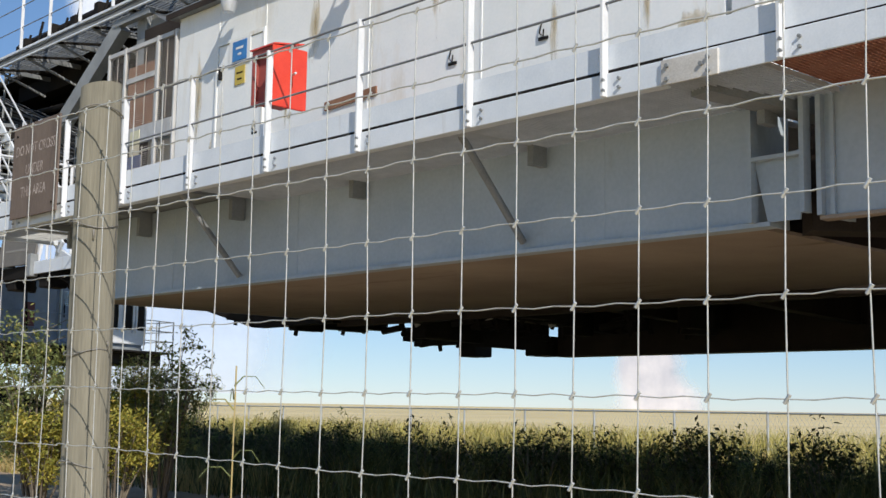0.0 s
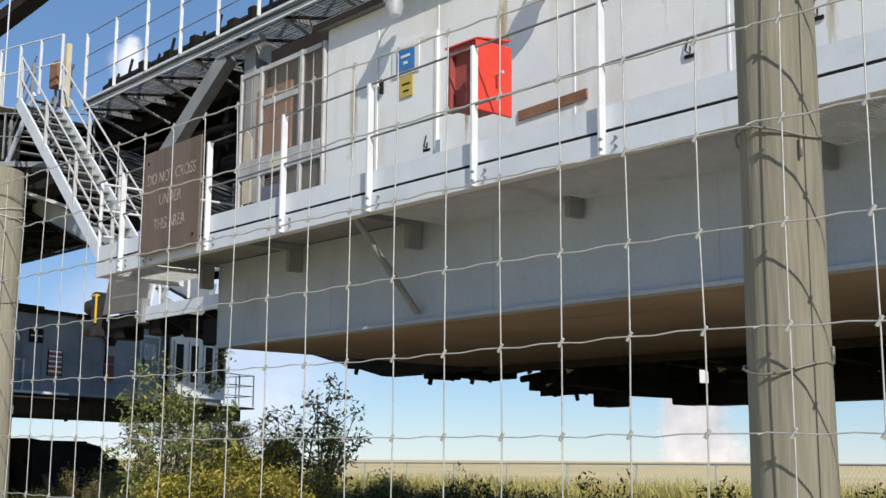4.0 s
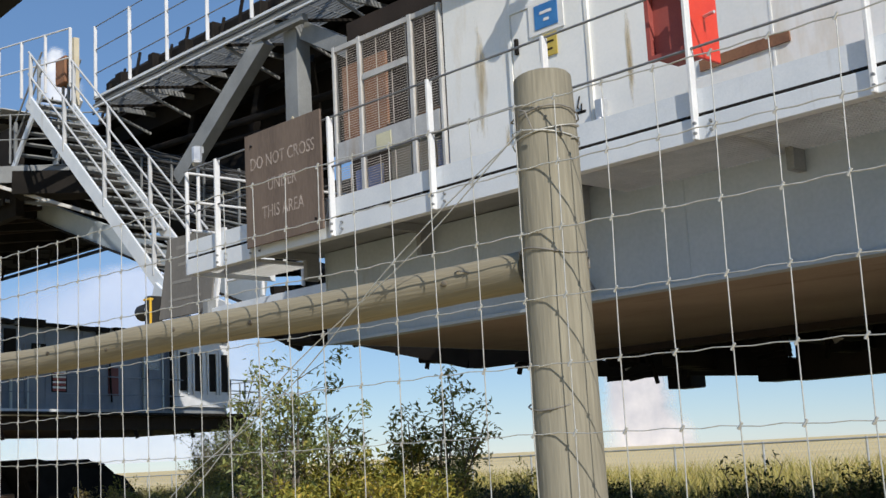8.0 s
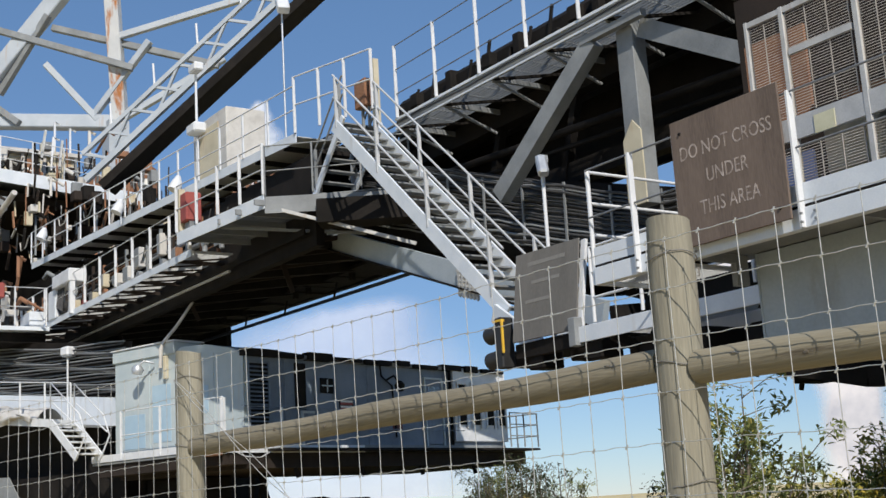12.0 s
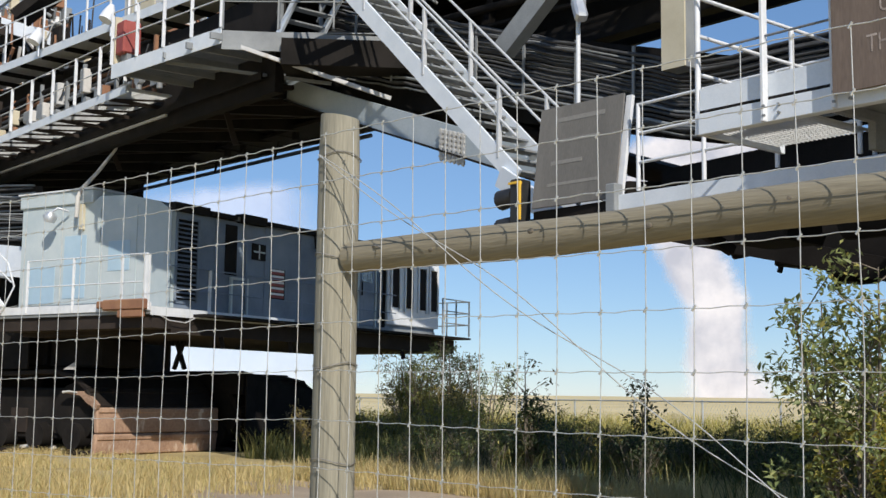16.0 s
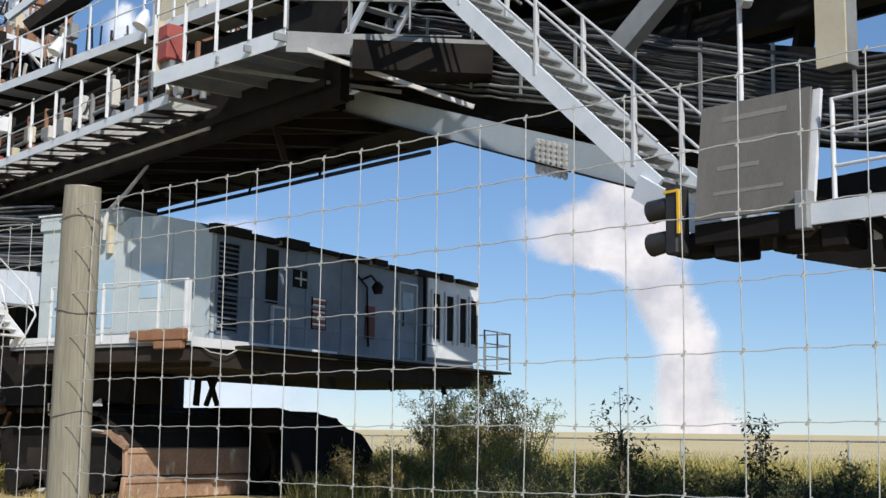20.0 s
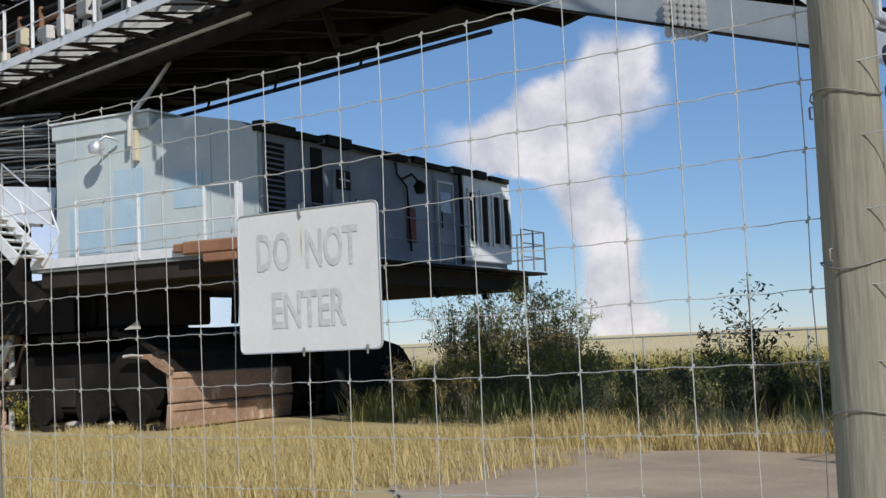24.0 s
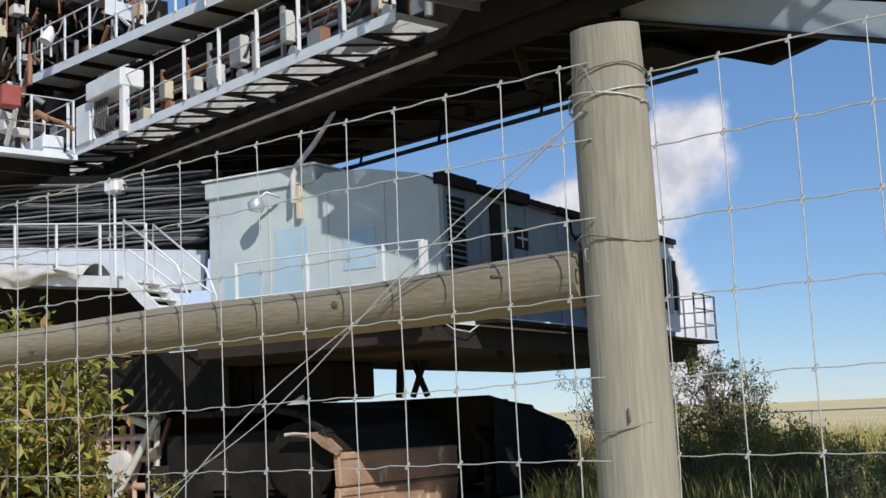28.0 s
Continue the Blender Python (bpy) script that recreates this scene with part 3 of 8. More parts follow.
def mesh_bay(i, a, b):
    """One bay of woven wire on the near side of the posts."""
    pa, pb = Vector((*a, 0)), Vector((*b, 0))
    d = (pb - pa)
    length = d.length
    d.normalize()
    nrm = Vector((d.y, -d.x, 0))
    if nrm.y > 0:
        nrm = -nrm
    off = nrm * WIRE_SIDE[i]
    t = thing("wire_mesh", pa + off, "woven galvanised wire mesh with knotted joints between timber posts", "fence mesh", "fence bays")
    step, first = STAYS[i]
    stays = int((length - first) / step)
    wires = WIRE_Z

    def at(s, z):
        u = s / length
        bow = nrm * (0.02 * math.sin(math.pi * u) + 0.01 * noise.noise(Vector((s * 0.9 + i * 7, z * 1.5, 2))))
        sag = WIRE_LIFT[i] * (1 - u) + WIRE_LIFT[i + 1] * u - 0.012 * math.sin(math.pi * u) + 0.007 * noise.noise(Vector((s * 1.3 + i * 3, z * 4, 5))) + 0.0025 * noise.noise(Vector((s * 9.0, z * 7, i)))
        side = 0.008 * noise.noise(Vector((round((s - first) / step) * 3.7 + i, z * 2.3, 9)))
        return pa + off + d * (s + side) + bow + Vector((0, 0, z + sag))

    for z in wires:
        pts = []
        for k in range(stays * 3 + 4):
            s = min(length, first + step * k / 3) if k else 0.0
            kink = 0.0022 * (1 if k % 3 == 1 else -1 if k % 3 == 2 else 0)
            pts.append(at(s, z) + Vector((0, 0, kink)))
        part("line_wire", G().path(pts, 0.0018 if z < 2.05 else 0.0022, 4), M_WIRE, t)
    knots = G()
    for k in range(stays + 1):
        s = first + step * k
        pts = [at(s, z) - nrm * 0.002 for z in wires]
        part("stay_wire", G().path(pts, 0.0017, 4), M_WIRE, t)
        for z in wires[5:]:
            p = at(s, z)
            knots.tube(p - d * 0.006 + Vector((0, 0, 0.008)), p + d * 0.006 - Vector((0, 0, 0.008)), 0.0038, 5)
    tagged(part("knot_wire", knots, M_WIRE, t), kind="stuff")
    return t


for i in range(len(POSTS) - 1):
    mesh_bay(i, POSTS[i], POSTS[i + 1])


def rail_log(a, b, z0, z1, r):
    pa, pb = Vector((*a, z0)), Vector((*b, z1))
    d = (pb - pa).normalized()
    pa, pb = pa + d * 0.085, pb - d * 0.085
    t = thing("brace_rail", (pa + pb) / 2, "round weathered brown timber brace rail between two posts", "fence rail", "fence rails")
    pts = [pa.lerp(pb, k / 14) + Vector((0, 0, 0.006 * math.sin(k * 0.9 + z0))) for k in range(15)]
    rad = [r * (1 + 0.04 * math.sin(k * 1.3 + a[0])) for k in range(15)]
    part("log", G().path(pts, r, 18, rad=rad), M_LOG, t)
    for k in range(7):
        p = pa.lerp(pb, 0.08 + 0.13 * k) + Vector((0, -r * 0.97, r * 0.25 * math.sin(k * 2.7)))
        part("knot", G().ball(p, r * 0.2, 8, (1.3, 0.25, 0.8)), M_BARK, t)
    for s in (0.06, 0.94):
        p = pa.lerp(pb, s)
        part("staple", G().path([p + Vector((-0.03, -r * 0.9, 0.03)), p + Vector((0, -r * 1.08, 0.03)), p + Vector((0.03, -r * 0.9, 0.02))], 0.003, 4), M_RUSTWIRE, t)
    return t


rail_log(POSTS[2], POSTS[3], 1.94, 1.955, 0.061)
rail_log(POSTS[3], POSTS[4], 1.985, 1.965, 0.063)
rail_log(POSTS[6], POSTS[7], 1.9, 1.9, 0.069)


def brace_wire(a, b, za, zb):
    """Twisted brace wire from the head of one post to the foot of the next."""
    pa, pb = Vector((*a, za)), Vector((*b, zb))
    t = thing("brace_wire", pa, "double twisted galvanised brace wire running diagonally between posts", "wire", "brace wires")
    n = 60
    for ph in (0.0, math.pi):
        pts = []
        for k in range(n + 1):
            s = k / n
            p = pa.lerp(pb, s)
            w = 0.012 + 0.02 * abs(math.sin(math.pi * s))
            pts.append(p + Vector((0, -0.1 + w * 0.3 * math.cos(s * 18 + ph), w * math.sin(s * 18 + ph))))
        part("strand", G().path(pts, 0.002, 4), M_WIRE, t)


brace_wire(POSTS[2], POSTS[3], 2.33, 0.12)
brace_wire(POSTS[4], POSTS[3], 2.38, 0.08)
brace_wire(POSTS[6], POSTS[7], 2.28, 0.05)


def text_mesh(body, size, material, name, parent, origin, right, up, depth=0.003, label="", squeeze=1.0, fat=0.0):
    """Letters, each a mesh part of its own, on the plane of right and up."""
    cu = bpy.data.curves.new(name, "FONT")
    cu.body = body
    cu.size = size
    cu.align_x = "CENTER"
    cu.extrude = depth
    cu.offset = fat
    cu.resolution_u = 3
    tmp = bpy.data.objects.new(name, cu)
    scene.collection.objects.link(tmp)
    bpy.context.view_layer.update()
    me = bpy.data.meshes.new_from_object(tmp.evaluated_get(bpy.context.evaluated_depsgraph_get()))
    bpy.data.objects.remove(tmp)
    bpy.data.curves.remove(cu)
    r, u = Vector(right).normalized(), Vector(up).normalized()
    w = r.cross(u)
    near = collections.defaultdict(list)
    for v in me.vertices:
        near[(round(v.co.x, 5), round(v.co.y, 5))].append(v.index)
    root = list(range(len(me.vertices)))

    def top(i):
        while root[i] != i:
            root[i] = root[root[i]]
            i = root[i]
        return i

    for f in me.polygons:
        for k in f.vertices[1:]:
            root[top(k)] = top(f.vertices[0])
    for same in near.values():
        for k in same[1:]:
            root[top(k)] = top(same[0])
    letters = collections.defaultdict(list)
    for f in me.polygons:
        letters[top(f.vertices[0])].append(tuple(f.vertices))
    o = Vector(origin)
    for faces in letters.values():
        ids = sorted({k for f in faces for k in f})
        at = {k: j for j, k in enumerate(ids)}
        g_ = G().add([o + r * me.vertices[k].co.x * squeeze + u * me.vertices[k].co.y + w * me.vertices[k].co.z for k in ids], [tuple(at[k] for k in f) for f in faces])
        part(name, g_, material, parent, label)
    bpy.data.meshes.remove(me)


def rounded(w, h, r, n=5):
    pts = []
    for cx, cy, a0 in ((w - r, h - r, 0), (-w + r, h - r, 90), (-w + r, -h + r, 180), (w - r, -h + r, 270)):
        for k in range(n + 1):
            a = radians(a0 + 90 * k / n)
            pts.append((cx + r * math.cos(a), cy + r * math.sin(a)))
    return pts


# white sign wired to the mesh
sr = Vector((0.59, 0.125, 0)).normalized()
sc = Vector((-16.3, 0.58, 1.637))
sn = Vector((sr.y, -sr.x, 0))
sign = thing("fence_sign", sc, "white weathered metal sign with faded grey lettering wired to the fence", "sign")
o = [sc + sr * x + Vector((0, 0, z)) for x, z in rounded(0.308, 0.242, 0.022)]
part("plate", G().prism(o, -sn * 0.004), M_SIGNWHITE, sign)
rim = G()
for k in range(len(o)):
    rim.tube(o[k], o[(k + 1) % len(o)], 0.0035, 4)
part("rim", rim, M_GALV, sign)
text_mesh("DO  NOT", 0.178, M_FADED, "letter", sign, sc + sn * 0.0022 + sr * 0.0 + Vector((0, 0, 0.045)), sr, (0, 0, 1), 0.0002, "faded grey letter", 0.58, 0.004)
text_mesh("ENTER", 0.17, M_FADED, "letter", sign, sc + sn * 0.0022 + sr * 0.0 + Vector((0, 0, -0.155)), sr, (0, 0, 1), 0.0002, "faded grey letter", 0.64, 0.004)
part("rust_run", G().prism([sc + sn * 0.0015 + sr * x + Vector((0, 0, z)) for x, z in ((-0.026, 0.22), (-0.014, 0.22), (-0.012, 0.05), (-0.022, 0.03))], sn * 0.0005), M_RUSTRUN, sign, "thin rust streak")
for x, z in ((-0.02, 0.228), (-0.02, -0.228), (0.25, -0.228)):
    p = sc + sr * x + Vector((0, 0, z)) + sn * 0.006
    part("wire_tie", G().path([p + Vector((0, 0, 0.03 if z > 0 else -0.03)), p, p + sr * 0.004 - Vector((0, 0, 0.012))], 0.004, 5), M_RUSTWIRE, sign)


# ---- common steelwork ----
def railing(p0, p1, deck, top, step, label, toe=0.12, r=0.024, posts=None, flat=True, mids=1, group="walkway railings", mat_post=None, foot=None, lead=0.0, mat_rail=None, rail_r=None):
    """A walkway railing: posts, rails and a toe board."""
    p0, p1 = Vector((*p0, deck)), Vector((*p1, deck))
    d = (p1 - p0)
    length = d.length
    d.normalize()
    t = thing("walkway_railing", p0, label, "railing", group)
    if posts is None:
        n = max(1, int(round(length / step)))
        posts = [length * k / n for k in range(n + 1)]
    foot = deck if foot is None else foot
    mp = mat_post or M_RAIL
    for s in posts:
        p = p0 + d * s
        gp = G()
        if flat:
            gp.beam((p.x, p.y, foot), (p.x, p.y, top), 0.07, 0.035, d, 0.006)
        else:
            gp.tube((p.x, p.y, foot), (p.x, p.y, top), r * 1.1, 8)
        part("post", gp, mp, t)
    for k in range(mids + 1):
        z = top - 0.012 - (top - deck) * k / (mids + 1)
        part("rail", G().tube(p0 + Vector((0, 0, z - deck)) - d * lead, p1 + Vector((0, 0, z - deck)) + d * lead, rail_r or r * 0.8, 6), mat_rail or mp, t)
    if toe:
        part("toe_board", G().beam(p0 + Vector((0, 0, toe / 2 + 0.01)), p1 + Vector((0, 0, toe / 2 + 0.01)), 0.008, toe), mp, t)
    return t


def stuff(ob):
    return tagged(ob, kind="stuff")


def grating(x0, x1, y0, y1, z, along="x", pitch=0.045, h=0.03, cross=0.1, deep=0.012):
    """Bars of a walkway grating, with cross bars."""
    gg = G()
    if along == "x":
        n = int((y1 - y0) / pitch)
        for k in range(n + 1):
            y = y0 + (y1 - y0) * k / n
            gg.box(x0, x1, y - 0.004, y + 0.004, z - h, z)
        m = int((x1 - x0) / cross)
        for k in range(m + 1):
            x = x0 + (x1 - x0) * k / m
            gg.box(x - 0.004, x + 0.004, y0, y1, z - deep, z)
    else:
        n = int((x1 - x0) / pitch)
        for k in range(n + 1):
            x = x0 + (x1 - x0) * k / n
            gg.box(x - 0.004, x + 0.004, y0, y1, z - h, z)
        m = max(1, int((y1 - y0) / cross))
        for k in range(m + 1):
            y = y0 + (y1 - y0) * k / m
            gg.box(x0, x1, y - 0.004, y + 0.004, z - deep, z)
    return gg


# ---- electrical house on the upper works ----
WY = 8.63
house = thing("equipment_house", (-5.7, 10.8, 3.95), "white painted steel equipment house with rust stains, above the girder", "house")
part("front_wall", G().box(-10.1, -1.28, WY, WY + 0.12, 3.95, 6.62, 0.01), M_WALL, house)
part("end_wall", G().box(-10.1, -9.98, WY + 0.124, 13.2, 3.95, 6.62), M_WALL, house)
part("end_wall", G().box(-1.4, -1.28, WY + 0.124, 13.2, 3.95, 6.62), M_WALL, house)
part("rear_wall", G().box(-9.976, -1.404, 13.08, 13.2, 3.95, 6.62), M_WALL, house)
part("roof", G().box(-10.25, -1.2, WY - 0.12, 13.3, 6.624, 6.7), M_STEEL, house)
part("roof_edge", G().box(-10.25, -1.2, WY - 0.135, WY - 0.124, 6.6, 6.68), M_DARKBROWN, house, "dark brown roof edge")
for x in (-9.09, -8.02, -6.0, -4.2, -2.6):
    part("panel_seam", G().box(x - 0.012, x + 0.012, WY - 0.006, WY, 4.0, 6.58), M_WALL, house)
door = part("hatch_door", G().box(-9.05, -8.06, WY - 0.018, WY - 0.002, 4.02, 6.0, 0.006), M_WALL, house)
part("handle", G().box(-8.99, -8.95, WY - 0.06, WY - 0.02, 5.55, 5.72, 0.005), M_DARK, door, "black handle")
part("door_frame", G().box(-9.1, -9.06, WY - 0.03, WY, 4.0, 6.06).box(-8.05, -8.01, WY - 0.03, WY, 4.0, 6.06).box(-9.06, -8.05, WY - 0.03, WY, 6.01, 6.06), M_WALL, house)
plate = part("sign_backing", G().box(-8.79, -8.31, WY - 0.034, WY - 0.022, 5.68, 6.03, 0.004), M_WHITE, house)
part("blue_sign", G().box(-8.7, -8.38, WY - 0.042, WY - 0.036, 5.73, 5.99, 0.003), M_BLUE, house, "blue sign with white marks")
part("sign_mark", G().box(-8.62, -8.46, WY - 0.046, WY - 0.043, 5.88, 5.91).box(-8.57, -8.5, WY - 0.046, WY - 0.043, 5.8, 5.83), M_WHITE, house)
part("warning_plate", G().box(-8.64, -8.42, WY - 0.034, WY - 0.024, 5.42, 5.66, 0.003), M_PLATE, house, "tarnished yellow plate")
part("plate_mark", G().box(-8.6, -8.46, WY - 0.037, WY - 0.035, 5.56, 5.58).box(-8.58, -8.48, WY - 0.037, WY - 0.035, 5.48, 5.5), M_DARK, house)
part("plank", G().beam((-6.76, WY - 0.012, 4.83), (-5.83, WY - 0.012, 4.86), 0.02, 0.1), M_RUST, house, "short brown board on the wall")
for x, z in ((-8.19, 4.8), (-4.62, 4.98), (-3.35, 4.98)):
    gp = G()
    gp.path([(x, WY - 0.005, z + 0.12), (x, WY - 0.025, z + 0.1), (x - 0.03, WY - 0.025, z), (x + 0.02, WY - 0.025, z - 0.04), (x + 0.02, WY - 0.02, z + 0.03)], 0.008, 5)
    gp.box(x - 0.05, x + 0.07, WY - 0.02, WY - 0.004, z - 0.07, z - 0.04)
    part("hook", gp, M_DARK, house, "bent dark steel hook")
part("socket", G().box(-7.95, -7.85, WY - 0.1, WY - 0.004, 4.6, 4.8, 0.01).tube((-7.9, WY - 0.08, 4.6), (-7.9, WY - 0.14, 4.52), 0.035, 8), M_GALV, house, "grey weatherproof socket")


def wall_lamp(x, y, z, label, body, reach=0.45):
    t = thing("wall_lamp", (x, y, z), label, "lamp", "wall lamps")
    part("arm", G().path([(x, WY - 0.01, z + 0.3), (x, y + 0.05, z + 0.33), (x, y, z + 0.22)], 0.02, 6), M_GALV, t)
    part("housing", G().path([(x, y, z + 0.22), (x, y, z + 0.12), (x, y, z + 0.1), (x, y, z + 0.06)], 0.1, 12, rad=[0.05, 0.09, 0.15, 0.145]), body, t)
    part("globe", G().path([(x, y, z + 0.06), (x, y, z - 0.05), (x, y, z - 0.13)], 0.08, 12, rad=[0.11, 0.1, 0.07]), M_GALV, t)
    return t


wall_lamp(-8.42, 8.33, 6.4, "grey wall lamp with a glass globe on a short arm", M_GALV)
wall_lamp(-6.0, 8.33, 6.25, "wall lamp with a red cap on a short arm", M_DULLRED)

for x, z0, z1, w, m_ in ((-2.1, 4.6, 5.4, 0.05, M_RUSTRUN), (-1.6, 4.55, 4.85, 0.3, M_RUSTRUN), (-3.2, 4.5, 5.6, 0.07, M_RUSTRUN), (-9.55, 4.6, 6.2, 0.12, M_RUSTRUN), (-7.55, 4.3, 5.9, 0.05, M_RUSTRUN), (-7.0, 5.3, 6.4, 0.16, M_RUSTRUN), (-4.9, 5.2, 6.3, 0.1, M_RUSTRUN), (-9.2, 4.15, 5.0, 0.06, M_RUSTRUN)):
    part("rust_run", G().box(x - w, x + w, WY - 0.004, WY - 0.0015, z0, z1), m_, house, "thin brown rust run")
# mesh screen and door beside the house
scr = thing("mesh_screen", (-11.1, WY, 3.95), "white steel frame with a door, filled with expanded metal mesh", "screen")
for x, w in ((-12.03, 0.03), (-11.54, 0.04), (-10.62, 0.045), (-10.14, 0.03)):
    part("upright", G().box(x - w, x + w * 0.4, WY - 0.03, WY + 0.03, 3.97, 6.5, 0.004), M_FRAME, scr)
for z, h in ((6.46, 0.03), (5.16, 0.12)):
    part("cross_bar", G().box(-12.04, -10.2, WY - 0.024, WY + 0.024, z - h, z + h), M_FRAME, scr)
part("cross_bar", G().box(-11.5, -10.7, WY - 0.022, WY + 0.022, 5.95, 6.02), M_FRAME, scr)
part("kick_plate", G().box(-12.04, -10.2, WY - 0.02, WY + 0.02, 3.97, 4.52), M_FASCIA, scr)
part("tag", G().box(-11.28, -11.02, WY - 0.034, WY - 0.026, 5.03, 5.22), M_PALETAG, scr, "small pale yellow tag")
for x0, x1 in ((-12.03, -11.58), (-11.52, -10.72), (-10.6, -10.2)):
    for z0, z1 in ((4.53, 4.98), (5.3, 6.41)):
        gm = G()
        n = int((z1 - z0) / 0.03)
        for k in range(n):
            z = z0 + (z1 - z0) * (k + 0.5) / n
            gm.obox(Vector(((x0 + x1) / 2, WY, z)), Vector((1, 0, 0)), Vector((0, 0.8, 0.6)), Vector((0, -0.6, 0.8)), (x1 - x0) / 2, 0.0065, 0.002)
        m = max(2, int((x1 - x0) / 0.2))
        for k in range(m + 1):
            x = x0 + (x1 - x0) * k / m
            gm.box(x - 0.004, x + 0.004, WY - 0.006, WY + 0.006, z0, z1)
        tagged(part("mesh_panel", gm, M_MESH, scr), kind="stuff")
# what stands behind the screen
cab = thing("switch_cabinet", (-11.0, 10.4, 3.95), "rust-brown cabinet with blue drums behind the mesh screen", "cabinet")
part("body", G().box(-11.6, -10.9, 9.5, 9.75, 3.96, 5.7, 0.02), M_RUST, cab)
# two dark sheets added to stand in for the dim space behind the screen
part("back_panel", G().box(-13.2, -10.15, 9.8, 9.84, 3.96, 7.4), M_DARKBROWN, cab)
part("side_sheet", G().box(-10.14, -10.11, 8.7, 9.8, 3.96, 6.6), M_DARKBROWN, cab)
part("rust_sheet", G().box(-12.6, -11.75, 9.2, 9.24, 5.3, 6.5), M_RUST, cab, "orange rusted sheet")
part("pale_box", G().box(-11.5, -10.8, 9.0, 9.3, 4.7, 5.3, 0.02), M_PRIMER, cab, "yellowish box")
part("blue_cloth", G().box(-12.1, -11.62, 8.95, 8.99, 3.97, 5.0), M_BLUECLOTH, cab, "faded blue cloth")
part("blue_cloth", G().box(-10.62, -10.22, 8.95, 8.99, 4.2, 5.05), M_BLUECLOTH, cab, "faded blue cloth")
part("blue_panel", G().box(-10.8, -10.4, 9.3, 9.5, 3.96, 5.0, 0.03), M_BLUE, cab)

# deck in front of the house
deck = thing("front_walkway", (-6.5, 8.0, 3.95), "pale blue steel walkway with grating panels along the house", "walkway")
part("fascia", G().box(-13.35, -0.92, 7.3, 7.32, 3.77, 3.958, 0.004), M_FASCIA, deck)
part("toe_plate", G().box(-13.35, 1.1, 7.325, 7.337, 3.985, 4.185), M_FASCIA, deck)
part("dark_joint", G().box(-13.35, 1.1, 7.322, 7.3245, 3.955, 3.99), M_DARK, deck, "dark open joint")
part("lower_lip", G().box(-13.35, -0.92, 7.325, 7.4, 3.77, 3.785), M_FASCIA, deck)
part("deck_plate", G().box(-12.4, -7.5, 7.345, 8.36, 3.93, 3.95), M_STEEL, deck)
for x, w in ((-7.495, 1.51), (-5.98, 1.415)):
    stuff(part("grating", grating(x, x + w, 7.36, 8.38, 3.82, "x", 0.05, 0.03, 0.04, 0.04), M_GRATE, deck, "galvanised bar grating"))
part("deck_plate", G().box(1.65, 6.0, 7.345, 8.36, 3.93, 3.95), M_STEEL, deck)
stuff(part("grating", grating(-4.56, -3.1, 7.36, 8.38, 3.82, "x", 0.05, 0.03, 0.04, 0.04), M_GRATE, deck, "galvanised bar grating"))
stuff(part("grating", grating(-3.09, -0.12, 7.36, 8.38, 3.82, "x", 0.05, 0.03, 0.04, 0.04), M_GRATE, deck, "galvanised bar grating"))
stuff(part("grating", grating(-0.1, 1.66, 7.36, 8.38, 3.86, "x", 0.05, 0.03, 0.04, 0.04), M_RUSTGRATE, deck, "rust-red bar grating"))
part("deck_plate", G().box(-12.4, 6.0, 8.364, 8.625, 3.93, 3.95), M_STEEL, deck)
for x in (-12.2, -10.2, -8.0, -5.7, -3.1, -0.68):
    part("bracket", G().box(x - 0.035, x + 0.035, 7.345, 8.38, 3.84, 3.925).box(x - 0.035, x + 0.035, 8.2, 8.38, 3.6, 3.84), M_STEEL, deck)
for x in (-8.0, -3.33):
    part("stay", G().tube((x, 7.5, 3.86), (x, 8.36, 2.93), 0.035, 8), M_STEEL, deck, "diagonal stay under the walkway")
part("splice_plate", G().box(-0.92, -0.42, 7.276, 7.298, 3.76, 3.95, 0.004), M_DIRT, deck, "bolted splice plate with rust runs")
for x, z in ((-0.86, 3.8), (-0.86, 3.9), (-0.5, 3.8), (-0.5, 3.9), (-0.56, 3.86)):
    part("bolt", G().tube((x, 7.276, z), (x, 7.256, z), 0.018, 6), M_STEEL, deck)
part("end_fascia", G().box(-0.92, 6.0, 7.3, 7.32, 3.77, 3.97, 0.004), M_FASCIA, deck)
RF = [-12.64, -11.97, -10.5, -8.955, -7.455, -5.95, -4.455, -2.953, -1.463, 0.08, 1.6, 3.1, 4.6]
front_rail = railing((-13.35, 7.285), (6.0, 7.285), 3.99, 5.05, 1.5, "white painted walkway railing with flat posts and a toe board", toe=0, posts=[x + 13.35 for x in RF], foot=3.77, mat_rail=M_RAILDARK, rail_r=0.011)
gb = G()
for x in RF:
    for p in ((x + 0.012, 7.266, 3.82), (x + 0.012, 7.266, 3.9), (x + 0.14, 7.298, 3.9), (x + 0.14, 7.298, 3.83)):
        part("bolt_head", G().tube(p, (p[0], p[1] - 0.02, p[2]), 0.014, 6), M_STEEL, front_rail)

# red box on the railing
rb = thing("red_box", (-6.1, 7.5, 4.57), "red steel hose box with an open lid on the railing", "box")
part("body", G().box(-6.4, -6.04, 7.44, 7.76, 4.57, 5.13, 0.01), M_DULLRED, rb, "dull red open body")
part("front_frame", G().box(-6.42, -6.38, 7.38, 7.44, 4.55, 5.15).box(-6.38, -6.04, 7.38, 7.44, 5.1, 5.15).box(-6.38, -6.04, 7.38, 7.44, 4.55, 4.59), M_DULLRED, rb)
part("lid", G().box(-6.03, -6.0, 7.36, 7.8, 4.5, 5.16, 0.006), M_RED, rb, "bright red open lid")
